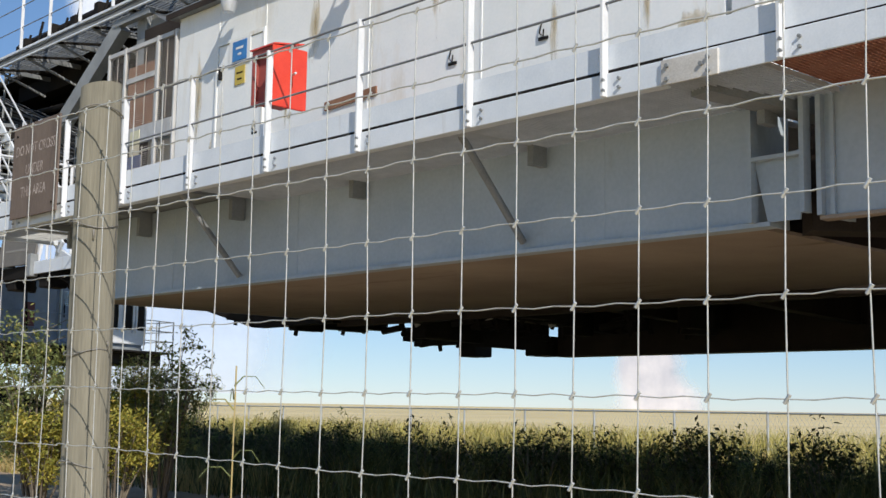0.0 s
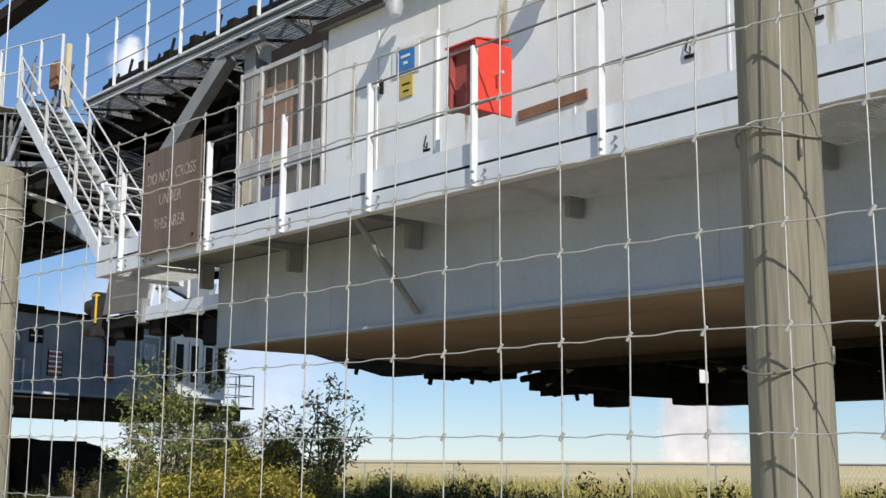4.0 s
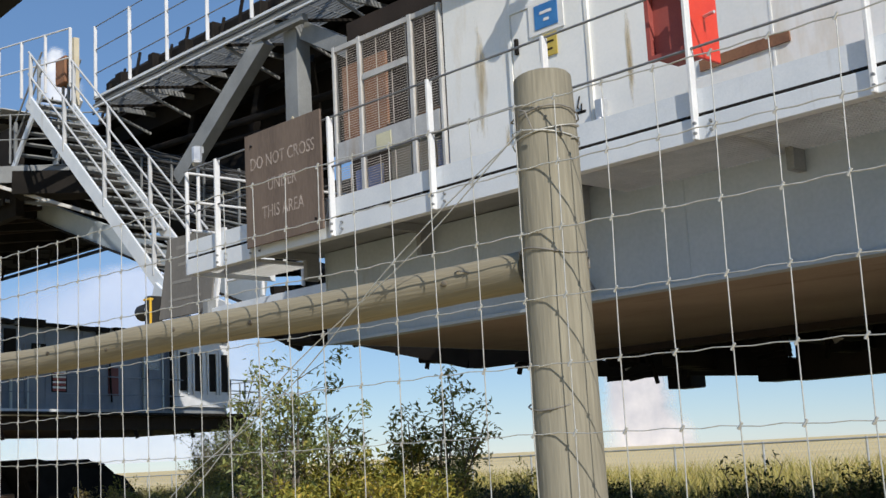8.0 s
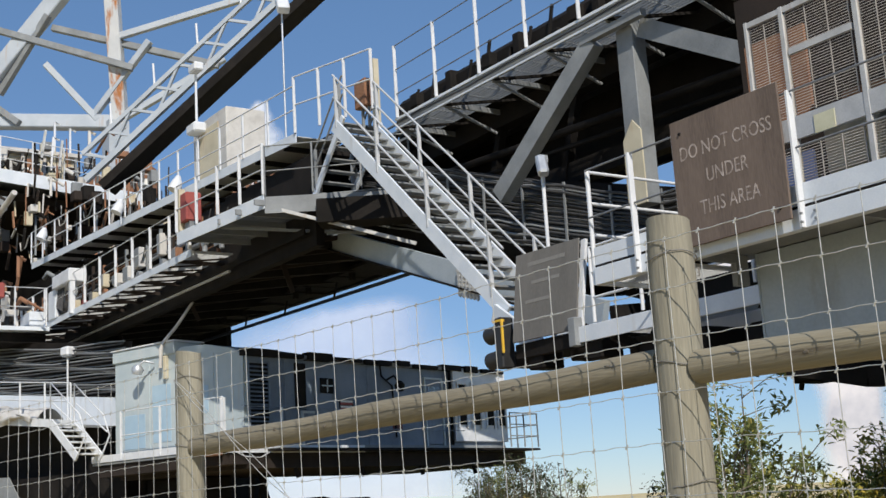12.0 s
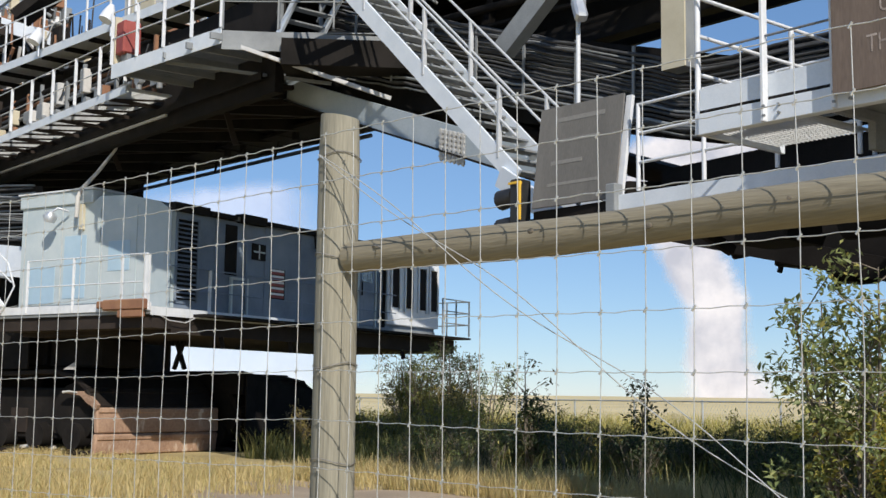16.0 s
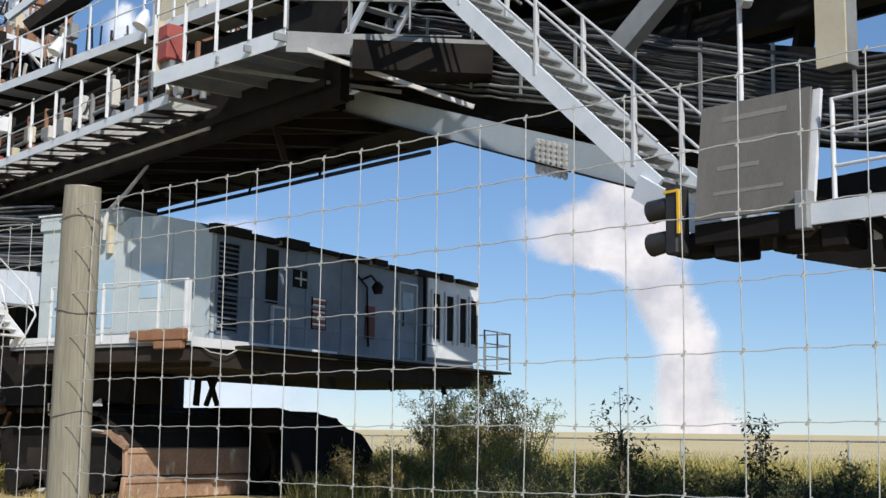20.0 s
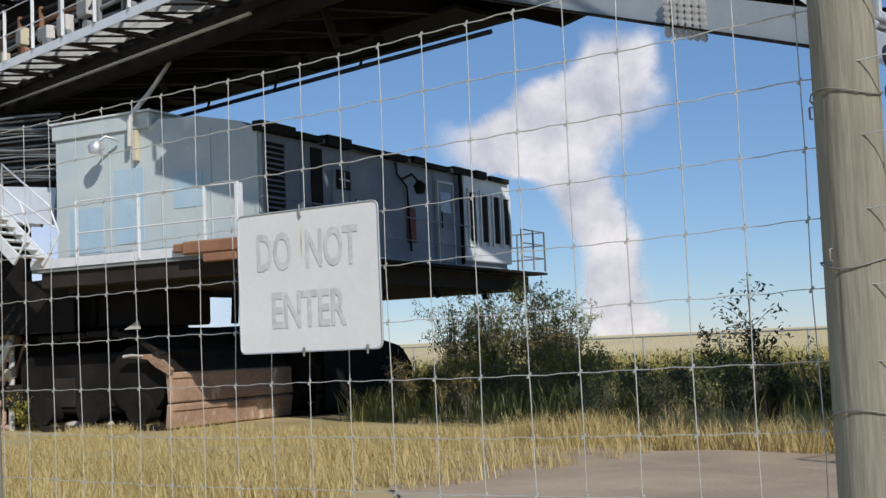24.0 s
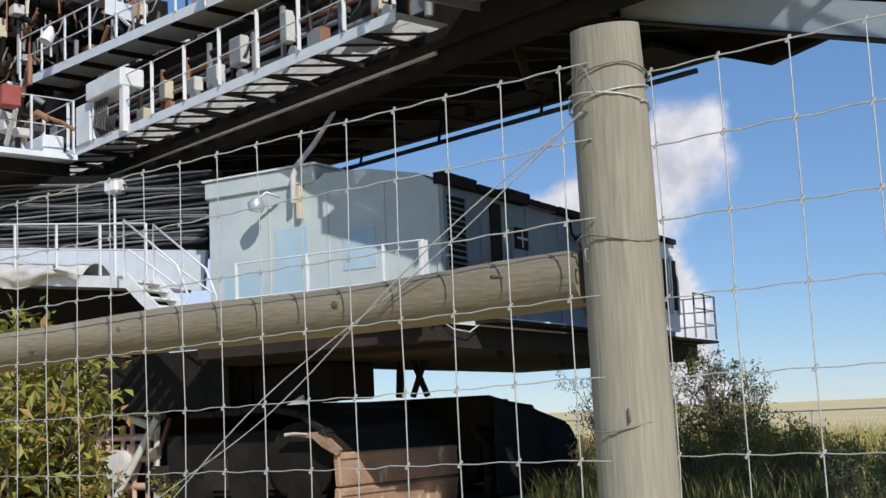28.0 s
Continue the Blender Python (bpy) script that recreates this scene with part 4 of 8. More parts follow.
part("top_flange", G().prism([(-6.44, 7.36, 5.154), (-5.99, 7.36, 5.154), (-5.99, 7.78, 5.22), (-6.44, 7.78, 5.22)], (0, 0, 0.015)), M_RED, rb)
part("latch", G().tube((-5.995, 7.6, 4.86), (-5.86, 7.55, 4.85), 0.014, 6), M_GALV, rb, "grey latch rod")

# warning board
board = thing("warning_board", (-11.2, 7.2, 3.85), "weathered brown plywood board with faded painted words on the railing", "sign")
part("panel", G().box(-11.93, -10.55, 7.195, 7.222, 3.86, 5.14, 0.004), M_BOARD, board)
for s, z in (("DO NOT CROSS", 4.72), ("UNDER", 4.44), ("THIS AREA", 4.14)):
    text_mesh(s, 0.2, M_BOARDTEXT, "letter", board, (-11.24, 7.193, z), (1, 0, 0), (0, 0, 1), 0.0008, "faded painted letter", 0.8)
for x, z in ((-11.8, 5.0), (-10.66, 3.98)):
    part("bolt", G().tube((x, 7.196, z), (x, 7.18, z), 0.015, 6), M_DARK, board)

# ---- main girder ----
gird = thing("main_girder", (-6.0, 8.6, 2.83), "long grey painted steel box girder under the house", "girder")
part("web_plate", G().box(-12.05, -0.93, 8.4, 8.43, 2.87, 3.92, 0.004), M_GIRDER, gird)
part("bottom_flange", G().box(-12.05, -0.72, 8.36, 8.52, 2.83, 2.866), M_GIRDER, gird)
part("end_plate", G().box(-12.08, -12.054, 8.4, 12.9, 2.84, 3.92), M_GIRDER, gird)
part("soffit", G().box(-12.05, -0.9, 8.524, 12.9, 2.84, 2.87), M_SOFFIT, gird, "brown stained underside plate")
for x in (-9.6, -6.9, -4.2, -2.4):
    part("weld_seam", G().box(x - 0.008, x + 0.008, 8.396, 8.4, 2.88, 3.9), M_GIRDER, gird)
part("stiffener", G().box(-0.92, -0.88, 8.36, 8.9, 2.87, 3.9), M_GIRDER, gird)
part("gusset", G().prism([(-0.86, 8.37, 3.36), (-0.4, 8.37, 3.4), (-0.46, 8.37, 2.86), (-0.74, 8.37, 2.86)], (0, 0.02, 0)), M_GIRDER, gird)
part("gusset_rib", G().box(-0.88, -0.84, 8.3, 8.4, 2.86, 3.8).box(-0.42, -0.38, 8.3, 8.4, 2.9, 3.85).box(-0.84, -0.42, 8.3, 8.4, 3.34, 3.37), M_GIRDER, gird)
part("inner_web", G().box(-0.95, -0.2, 9.3, 9.34, 2.9, 3.9), M_DARKBROWN, gird)
part("cross_tie", G().beam((-0.8, 7.6, 3.82), (-0.3, 9.4, 3.72), 0.22, 0.16), M_STEEL, gird)
g2 = thing("side_girder", (3.0, 8.6, 2.85), "grey painted steel girder with a dark bolt hole", "girder")
part("web_plate", G().box(-0.3, 8.0, 8.4, 8.43, 2.87, 3.92, 0.004), M_GIRDER, g2)
part("bottom_flange", G().box(-0.3, 8.0, 8.38, 8.5, 2.84, 2.868), M_SOFFIT, g2)
part("stiffener", G().box(-0.3, -0.26, 8.34, 8.9, 2.87, 3.9), M_GIRDER, g2)
part("stiffener", G().box(-0.2, -0.17, 8.37, 8.398, 2.87, 3.9), M_GIRDER, g2)
part("hole_plug", G().tube((0.7, 8.41, 3.28), (0.7, 8.385, 3.28), 0.05, 12), M_BLACK, g2, "black bolt hole")
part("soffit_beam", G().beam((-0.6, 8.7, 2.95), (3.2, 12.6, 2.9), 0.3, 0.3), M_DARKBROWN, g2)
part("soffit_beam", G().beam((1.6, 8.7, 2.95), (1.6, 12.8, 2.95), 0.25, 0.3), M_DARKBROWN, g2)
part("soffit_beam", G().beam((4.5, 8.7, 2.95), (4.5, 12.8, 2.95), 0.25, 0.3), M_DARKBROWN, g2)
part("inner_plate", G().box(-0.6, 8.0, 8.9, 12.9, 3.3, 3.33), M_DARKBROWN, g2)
# grilles and posts right of the house
gr = thing("ventilation_grille", (0.2, 8.63, 3.95), "galvanised grating panel leaning between white posts", "grille")
part("post", G().box(-1.2, -0.98, 8.6, 8.7, 3.96, 6.6), M_RAIL, gr)
part("post", G().box(-0.2, -0.08, 8.6, 8.7, 3.96, 6.6), M_RAIL, gr)
stuff(part("panel", G(pose(0.6, 8.7, 4.6) @ pose(0, 0, 0, 60, 0, 0)).add(grating(-0.6, 1.6, -0.6, 0.6, 0).v, grating(-0.6, 1.6, -0.6, 0.6, 0).f), M_GRATE, gr))
stuff(part("panel", G(pose(-0.6, 8.66, 4.6) @ pose(0, 0, 0, 90, 0, 0)).add(grating(-0.36, 0.36, -0.6, 1.6, 0).v, grating(-0.36, 0.36, -0.6, 1.6, 0).f), M_GRATE, gr))
part("backing", G().box(-1.2, 6.0, 9.6, 9.64, 3.96, 6.6), M_STEEL, gr)

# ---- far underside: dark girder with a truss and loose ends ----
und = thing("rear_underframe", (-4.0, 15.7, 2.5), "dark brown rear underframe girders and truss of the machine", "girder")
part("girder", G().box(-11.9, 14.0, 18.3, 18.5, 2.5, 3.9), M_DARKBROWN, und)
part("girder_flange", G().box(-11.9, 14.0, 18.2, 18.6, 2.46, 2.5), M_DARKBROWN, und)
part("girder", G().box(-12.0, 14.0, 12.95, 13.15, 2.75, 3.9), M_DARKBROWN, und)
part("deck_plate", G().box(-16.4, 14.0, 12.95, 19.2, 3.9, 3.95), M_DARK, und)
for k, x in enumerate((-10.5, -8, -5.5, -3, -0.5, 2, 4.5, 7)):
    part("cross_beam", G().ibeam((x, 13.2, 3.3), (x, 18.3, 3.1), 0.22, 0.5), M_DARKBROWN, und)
random.seed(12)
UND = lambda x: 2.75 + max(0.0, -14.2 - x) * 0.235
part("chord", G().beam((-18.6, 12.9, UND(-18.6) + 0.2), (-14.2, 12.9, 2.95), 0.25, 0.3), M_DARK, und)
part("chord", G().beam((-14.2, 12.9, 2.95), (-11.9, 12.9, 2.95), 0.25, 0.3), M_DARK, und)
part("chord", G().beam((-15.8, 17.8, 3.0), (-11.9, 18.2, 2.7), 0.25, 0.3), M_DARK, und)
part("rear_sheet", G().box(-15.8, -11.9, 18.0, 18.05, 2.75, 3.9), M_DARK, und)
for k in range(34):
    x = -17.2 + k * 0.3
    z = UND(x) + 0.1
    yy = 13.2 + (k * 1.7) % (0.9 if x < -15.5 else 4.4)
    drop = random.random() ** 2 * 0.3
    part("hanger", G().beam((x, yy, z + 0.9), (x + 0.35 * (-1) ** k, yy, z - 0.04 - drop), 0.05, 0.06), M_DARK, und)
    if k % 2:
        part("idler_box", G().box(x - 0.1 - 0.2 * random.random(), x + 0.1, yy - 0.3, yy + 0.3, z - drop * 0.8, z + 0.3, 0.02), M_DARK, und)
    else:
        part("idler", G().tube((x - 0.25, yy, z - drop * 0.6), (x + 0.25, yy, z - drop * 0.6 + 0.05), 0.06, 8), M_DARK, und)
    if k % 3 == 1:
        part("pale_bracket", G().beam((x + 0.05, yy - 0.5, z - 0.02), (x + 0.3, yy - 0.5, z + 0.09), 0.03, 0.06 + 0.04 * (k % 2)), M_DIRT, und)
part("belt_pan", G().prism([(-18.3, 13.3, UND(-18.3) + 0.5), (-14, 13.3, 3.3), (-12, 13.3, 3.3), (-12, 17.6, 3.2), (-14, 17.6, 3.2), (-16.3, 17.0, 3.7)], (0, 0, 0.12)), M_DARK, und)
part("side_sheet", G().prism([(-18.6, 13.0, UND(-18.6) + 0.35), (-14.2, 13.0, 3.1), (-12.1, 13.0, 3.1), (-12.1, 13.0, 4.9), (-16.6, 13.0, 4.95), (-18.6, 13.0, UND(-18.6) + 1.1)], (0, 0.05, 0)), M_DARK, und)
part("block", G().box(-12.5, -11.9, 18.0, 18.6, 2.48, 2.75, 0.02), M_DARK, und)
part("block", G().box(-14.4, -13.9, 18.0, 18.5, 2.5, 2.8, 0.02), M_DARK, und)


# ---- end platform, lower platform and grey board ----
ep = thing("end_platform", (-12.9, 7.8, 3.76), "pale blue end platform of the walkway with mesh underside", "walkway")
part("side_channel", G().box(-13.4, -13.36, 7.32, 8.6, 3.78, 4.08), M_FASCIA, ep)
stuff(part("deck", grating(-13.36, -12.42, 7.42, 8.5, 3.86, "y"), M_GRATE, ep))
railing((-13.38, 7.34), (-13.38, 10.2), 3.99, 5.05, 1.4, "white tube railing across the end of the walkway", toe=0, flat=False, mids=2)
railing((-12.2, 9.6), (-16.2, 9.75), 3.9, 4.95, 1.0, "white tube railing of the lower platform", toe=0, flat=False, mids=2)
lp = thing("lower_platform", (-14.6, 9.7, 3.66), "pale blue steel platform beam below the walkway", "walkway")
part("beam", G().box(-16.45, -12.3, 9.62, 9.66, 3.64, 3.86, 0.004), M_FASCIA, lp)
part("beam", G().box(-16.45, -12.3, 10.9, 10.94, 3.64, 3.86, 0.004), M_FASCIA, lp)
stuff(part("deck", grating(-16.4, -12.3, 9.68, 10.9, 3.84, "y"), M_GRATE, lp))
part("hinge", G().box(-16.55, -16.4, 9.55, 9.7, 3.6, 4.0, 0.01), M_STEEL, lp)
for x in (-15.8, -14.6, -13.2):
    part("hanger", G().beam((x, 9.7, 3.66), (x + 0.3, 10.6, 3.2), 0.1, 0.12), M_DARK, lp)
part("motor", G().tube((-13.6, 10.0, 3.3), (-12.5, 10.0, 3.3), 0.2, 12), M_DARK, lp)
part("gear_case", G().box(-14.9, -14.2, 9.8, 10.5, 3.15, 3.55, 0.03), M_DARK, lp)
gb2 = thing("grey_board", (-17.15, 9.7, 3.8), "weathered grey plywood board with faded unreadable lines", "sign")
bm_ = pose(-17.15, 9.7, 4.49) @ pose(0, 0, 0, -8, 0, 3)
part("panel", G(bm_).box(-0.68, 0.68, -0.014, 0.014, -0.66, 0.66, 0.004), M_GREYBOARD, gb2)
part("faded_line", G(bm_).box(-0.4, 0.4, -0.018, -0.0145, 0.44, 0.5).box(-0.3, 0.3, -0.018, -0.0145, 0.16, 0.21).box(-0.42, 0.1, -0.018, -0.0145, -0.12, -0.07).box(-0.45, 0.4, -0.018, -0.0145, -0.4, -0.36), M_BOARDLINE, gb2)
part("backing_post", G().beam((-16.45, 9.66, 3.62), (-16.45, 9.9, 5.12), 0.09, 0.05), M_RAIL, gb2)
part("foot_plate", G().box(-17.9, -16.5, 9.66, 9.8, 3.6, 3.82, 0.01), M_DARK, gb2)

# signal lamp
tl = thing("signal_light", (-18.15, 9.66, 3.5), "black two-lamp signal light with a yellow back plate", "traffic light")
part("back_plate", G().box(-18.02, -17.98, 9.5, 9.53, 3.72, 4.22, 0.005).box(-18.2, -18.02, 9.5, 9.58, 4.19, 4.22), M_YELLOW, tl, "yellow back plate")
part("housing", G().box(-18.2, -18.03, 9.52, 9.76, 3.5, 4.26, 0.02), M_BLACK, tl)
for z in (4.06, 3.68):
    part("visor", G().tube((-18.2, 9.64, z), (-18.48, 9.64, z - 0.03), 0.12, 14, 0.135, caps=False).tube((-18.2, 9.64, z), (-18.48, 9.64, z - 0.03), 0.115, 14, 0.13, caps=False), M_BLACK, tl)
    part("lens", G().tube((-18.2, 9.64, z), (-18.23, 9.64, z), 0.11, 14, 0.08), M_LENS, tl)


# ---- stair ----
def stair(name, a, b, width, ylow, label, steps, posts, rail_h=1.05, string_h=0.26, tread=0.24, mp=None):
    """A flight from a (top) to b (foot), both at the near stringer; width goes to +y."""
    a, b = Vector(a), Vector(b)
    t = thing(name, b, label, "stair")
    mp = mp or M_RAIL
    off = Vector((0, width, 0))
    for k in range(2):
        o = off * k
        part("stringer", G().beam(a + o, b + o, 0.05, string_h), M_FASCIA, t)
    for k in range(steps):
        p = a.lerp(b, (k + 0.7) / steps) + Vector((0, 0, 0.05))
        gs = G()
        for j in range(5):
            gs.box(p.x - tread / 2 + j * tread / 5, p.x - tread / 2 + j * tread / 5 + 0.02, p.y + 0.03, p.y + width - 0.03, p.z - 0.03, p.z)
        gs.box(p.x - tread / 2 - 0.008, p.x - tread / 2, p.y + 0.03, p.y + width - 0.03, p.z - 0.035, p.z + 0.005)
        part("tread", gs, M_STEEL, t)
    for k in range(2):
        o = off * k
        for s in posts:
            p = a.lerp(b, s) + o
            part("post", G().beam(p, p + Vector((0, 0, rail_h)), 0.07, 0.05, (1, 0, 0), 0.005), mp, t)
        for h in (rail_h, rail_h * 0.55):
            part("handrail", G().tube(a + o + Vector((0, 0, h)), b + o + Vector((0, 0, h)), 0.022, 6), mp, t)
    return t


stair("access_stair", (-24.15, 10.35, 9.12), (-19.0, 10.4, 4.5), 0.95, 0, "steep galvanised steel stair with open grating treads and pale handrails", 21, (0.02, 0.3, 0.6, 0.93), mp=M_DULLWHITE)
land_ = thing("stair_foot", (-18.2, 10.6, 3.7), "steel landing at the foot of the stair", "landing")
part("beam", G().beam((-19.3, 10.36, 4.55), (-17.9, 10.2, 3.75), 0.06, 0.3).beam((-19.3, 11.4, 4.4), (-17.5, 11.3, 3.75), 0.06, 0.3), M_FASCIA, land_)
part("plate", G().box(-18.6, -16.4, 10.1, 11.5, 3.76, 3.82), M_DARK, land_)

# ---- sloping bridge with cable bundle ----
br = thing("sloping_bridge", (-22.0, 12.2, 4.5), "grey sloping bridge beam with a perforated bracket", "girder")
SL = lambda x, z0: z0 + (-19.0 - x) * 0.345
part("side_beam", G().beam((-28.5, 12.55, SL(-28.5, 4.62)), (-18.6, 12.1, SL(-18.6, 4.62)), 0.12, 0.46), M_GIRDER, br)
part("bottom_flange", G().beam((-28.5, 12.6, SL(-28.5, 4.37)), (-18.6, 12.15, SL(-18.6, 4.37)), 0.4, 0.03), M_DARK, br)
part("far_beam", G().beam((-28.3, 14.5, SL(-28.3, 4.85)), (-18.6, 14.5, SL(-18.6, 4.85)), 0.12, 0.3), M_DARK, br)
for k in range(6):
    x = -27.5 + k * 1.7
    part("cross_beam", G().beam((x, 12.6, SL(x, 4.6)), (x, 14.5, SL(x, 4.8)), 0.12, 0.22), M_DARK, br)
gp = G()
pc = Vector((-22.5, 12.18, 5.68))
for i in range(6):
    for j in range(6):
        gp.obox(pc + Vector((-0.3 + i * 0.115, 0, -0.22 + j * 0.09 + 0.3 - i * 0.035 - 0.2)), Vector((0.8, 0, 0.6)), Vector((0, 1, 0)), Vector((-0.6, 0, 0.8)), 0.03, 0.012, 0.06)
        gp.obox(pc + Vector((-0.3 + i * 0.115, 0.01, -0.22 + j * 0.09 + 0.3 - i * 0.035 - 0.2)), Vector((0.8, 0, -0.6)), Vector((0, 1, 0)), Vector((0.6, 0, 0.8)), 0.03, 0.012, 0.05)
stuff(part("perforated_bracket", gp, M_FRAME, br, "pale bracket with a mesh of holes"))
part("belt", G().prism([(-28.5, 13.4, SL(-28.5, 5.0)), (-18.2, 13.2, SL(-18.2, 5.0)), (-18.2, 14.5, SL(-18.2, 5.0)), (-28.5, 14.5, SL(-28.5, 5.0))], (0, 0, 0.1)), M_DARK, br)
cb = thing("cable_bundle", (-21.0, 12.9, 5.5), "thick bundle of black power cables hung in rows along the bridge", "cables")
random.seed(7)
for k in range(34):
    pts = []
    u = k / 33
    for j in range(33):
        x = -28.0 + j * 0.5
        base = 5.2 + u * 1.08 + max(0, (-17.6 - x)) * (0.29 + 0.05 * u)
        hang = -0.035 * abs(math.sin((x + 28) * math.pi / 1.2 + 0.02 * k)) ** 1.5
        pts.append((x, 12.72 + 0.06 * math.sin(k * 2.3) - 0.03 * (k % 3) + 0.4 * max(0, -24 - x) * 0.2, base + hang + 0.012 * noise.noise(Vector((x * 0.8, k * 3.1, 0))) - 0.1 * max(0, noise.noise(Vector((x * 0.3, k * 0.11, 4)))) * (k % 2)))
    part("cable", G().path(pts, 0.017 + 0.005 * (k % 3), 6), M_CABLE if k % 5 else M_STEEL, cb)
for j in range(9):
    x = -27.2 + j * 1.2
    z = 5.2 + max(0, -17.6 - x) * 0.3
    part("cable_clamp", G().beam((x, 12.6, z), (x, 12.62, z + 1.2), 0.05, 0.03, (0, 1, 0)), M_STEEL, cb)
part("tray", G().prism([(-28, 13.0, 7.6), (-17.2, 13.0, 5.05), (-12.2, 13.0, 5.0), (-12.2, 13.0, 6.3), (-17.2, 13.0, 6.35), (-28, 13.0, 9.5)], (0, 0.04, 0)), M_DARK, cb)

# ---- upper works: walkway, columns, conveyor gallery ----
uw = thing("upper_walkway", (-18.0, 12.3, 9.3), "grey upper walkway with open brackets under its deck", "walkway")
part("fascia", G().box(-24.3, -8.0, 11.92, 11.94, 9.27, 9.46, 0.004), M_STEEL, uw)
part("edge_strip", G().box(-24.3, -8.0, 11.88, 11.918, 9.44, 9.49), M_FASCIA, uw)
part("edge_strip", G().box(-24.3, -8.0, 11.88, 11.918, 9.25, 9.285), M_FASCIA, uw)
part("cable", G().path([(-24.2 + j * 0.85, 11.87, 9.37 + 0.03 * math.sin(j * 1.7)) for j in range(20)], 0.018, 6), M_CABLE, uw)
stuff(part("deck", grating(-24.3, -8.0, 11.96, 13.0, 9.44, "x", 0.075, 0.035, 0.5, 0.02), M_STEEL, uw))
for k in range(11):
    x = -24.2 + k * 1.6
    part("bracket", G().beam((x, 11.95, 9.3), (x, 13.3, 9.3), 0.05, 0.1), M_STEEL, uw)
    part("bracket_brace", G().beam((x, 11.95, 9.28), (x + 0.9, 13.2, 9.28), 0.05, 0.05), M_DARK, uw)
    part("bracket_strut", G().beam((x, 11.97, 9.26), (x, 13.2, 8.85), 0.04, 0.05), M_STEEL, uw)
railing((-24.2, 11.88), (-8.2, 11.88), 9.48, 11.05, 1.5, "white upper walkway railing with tall posts", toe=0.0, mids=2, r=0.02, mat_rail=M_RAILDARK, rail_r=0.012)
cg = thing("conveyor_gallery", (-18.0, 14.0, 9.5), "long dark grey conveyor gallery with idler brackets along the walkway", "conveyor")
part("housing", G().box(-26.6, -8.0, 13.35, 16.5, 9.5, 10.75, 0.15), M_DARK, cg)
part("cover", G().tube((-26.6, 14.6, 10.3), (-8, 14.6, 10.3), 0.95, 14), M_CABLE, cg)
random.seed(3)
for k in range(14):
    x = -25.5 + k * 1.2
    part("idler_bracket", G().box(x, x + 0.22, 13.2, 13.5, 10.1, 10.35 + 0.35 * (k % 2), 0.02).tube((x + 0.1, 13.3, 10.2), (x + 0.5, 13.3, 10.05), 0.05, 8), M_DARK, cg)
part("belt_line", G().box(-26.4, -8, 13.1, 13.34, 9.86, 9.92).box(-26.4, -8, 13.1, 13.34, 9.62, 9.68), M_STEEL, cg)
for k in range(26):
    x = -26.2 + k * 0.68
    part("idler_frame", G().beam((x, 13.05, 9.5), (x + 0.05, 13.3, 10.5 + 0.2 * (k % 3)), 0.06, 0.05), M_DARK, cg)
    if k % 4 == 1:
        part("junction_box", G().box(x + 0.1, x + 0.4, 13.0, 13.2, 10.2, 10.5, 0.02), M_DARK, cg)
part("conduit", G().path([(-26.4 + j * 1.3, 13.0, 10.0 + 0.06 * math.sin(j * 1.9)) for j in range(15)], 0.03, 6), M_STEEL, cg)
part("conduit", G().path([(-26.4 + j * 1.3, 12.98, 9.75 + 0.05 * math.sin(j * 1.3 + 1)) for j in range(15)], 0.025, 6), M_CABLE, cg)
fr = thing("gallery_trestle", (-17.6, 12.3, 5.0), "grey steel columns and diagonal braces under the gallery", "frame")
part("column", G().box(-17.82, -17.44, 12.15, 12.45, 6.1, 9.25, 0.01), M_STEEL, fr)
part("column_base", G().prism([(-17.84, 12.12, 6.1), (-17.42, 12.12, 6.1), (-17.42, 12.12, 7.3), (-17.6, 12.12, 7.5), (-17.84, 12.12, 7.2)], (0, 0.03, 0)), M_PRIMER, fr, "primer-coloured base with rust runs")
part("brace", G().beam((-20.9, 11.9, 7.0), (-18.3, 12.1, 9.1), 0.24, 0.32), M_STEEL, fr)
part("brace", G().beam((-17.3, 12.3, 9.0), (-12.3, 12.4, 6.2), 0.24, 0.32), M_STEEL, fr)
part("brace", G().beam((-18.0, 12.8, 8.8), (-19.8, 14.6, 6.4), 0.25, 0.3), M_DARK, fr)
part("cross_arm", G().box(-18.5, -17.0, 11.95, 12.08, 9.06, 9.18), M_STEEL, fr)
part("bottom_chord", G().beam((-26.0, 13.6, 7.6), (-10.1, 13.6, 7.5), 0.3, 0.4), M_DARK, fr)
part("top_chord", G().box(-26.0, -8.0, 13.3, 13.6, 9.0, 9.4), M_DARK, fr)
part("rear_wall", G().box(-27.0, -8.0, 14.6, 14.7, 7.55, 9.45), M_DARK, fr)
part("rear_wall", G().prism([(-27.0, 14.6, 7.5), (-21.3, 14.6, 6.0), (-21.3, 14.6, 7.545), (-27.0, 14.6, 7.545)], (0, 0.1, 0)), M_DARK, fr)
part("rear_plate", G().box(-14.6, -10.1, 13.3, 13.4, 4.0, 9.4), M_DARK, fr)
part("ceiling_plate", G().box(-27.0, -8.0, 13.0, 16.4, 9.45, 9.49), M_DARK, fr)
for k, x in enumerate((-23.6, -21.2, -15.4, -13.2)):
    part("hanger", G().beam((x, 13.5, 6.8), (x + 0.8, 13.5, 9.1), 0.16, 0.16), M_DARK, fr)
part("pipe", G().tube((-24.0, 13.0, 8.4), (-10.0, 13.0, 7.6), 0.08, 8).tube((-24.0, 13.1, 8.1), (-10.0, 13.1, 7.4), 0.05, 8), M_DARK, fr)
lamp2 = thing("flood_lamp", (-15.6, 10.5, 5.0), "white flood lamp on a thin white pole beside the stair", "lamp")
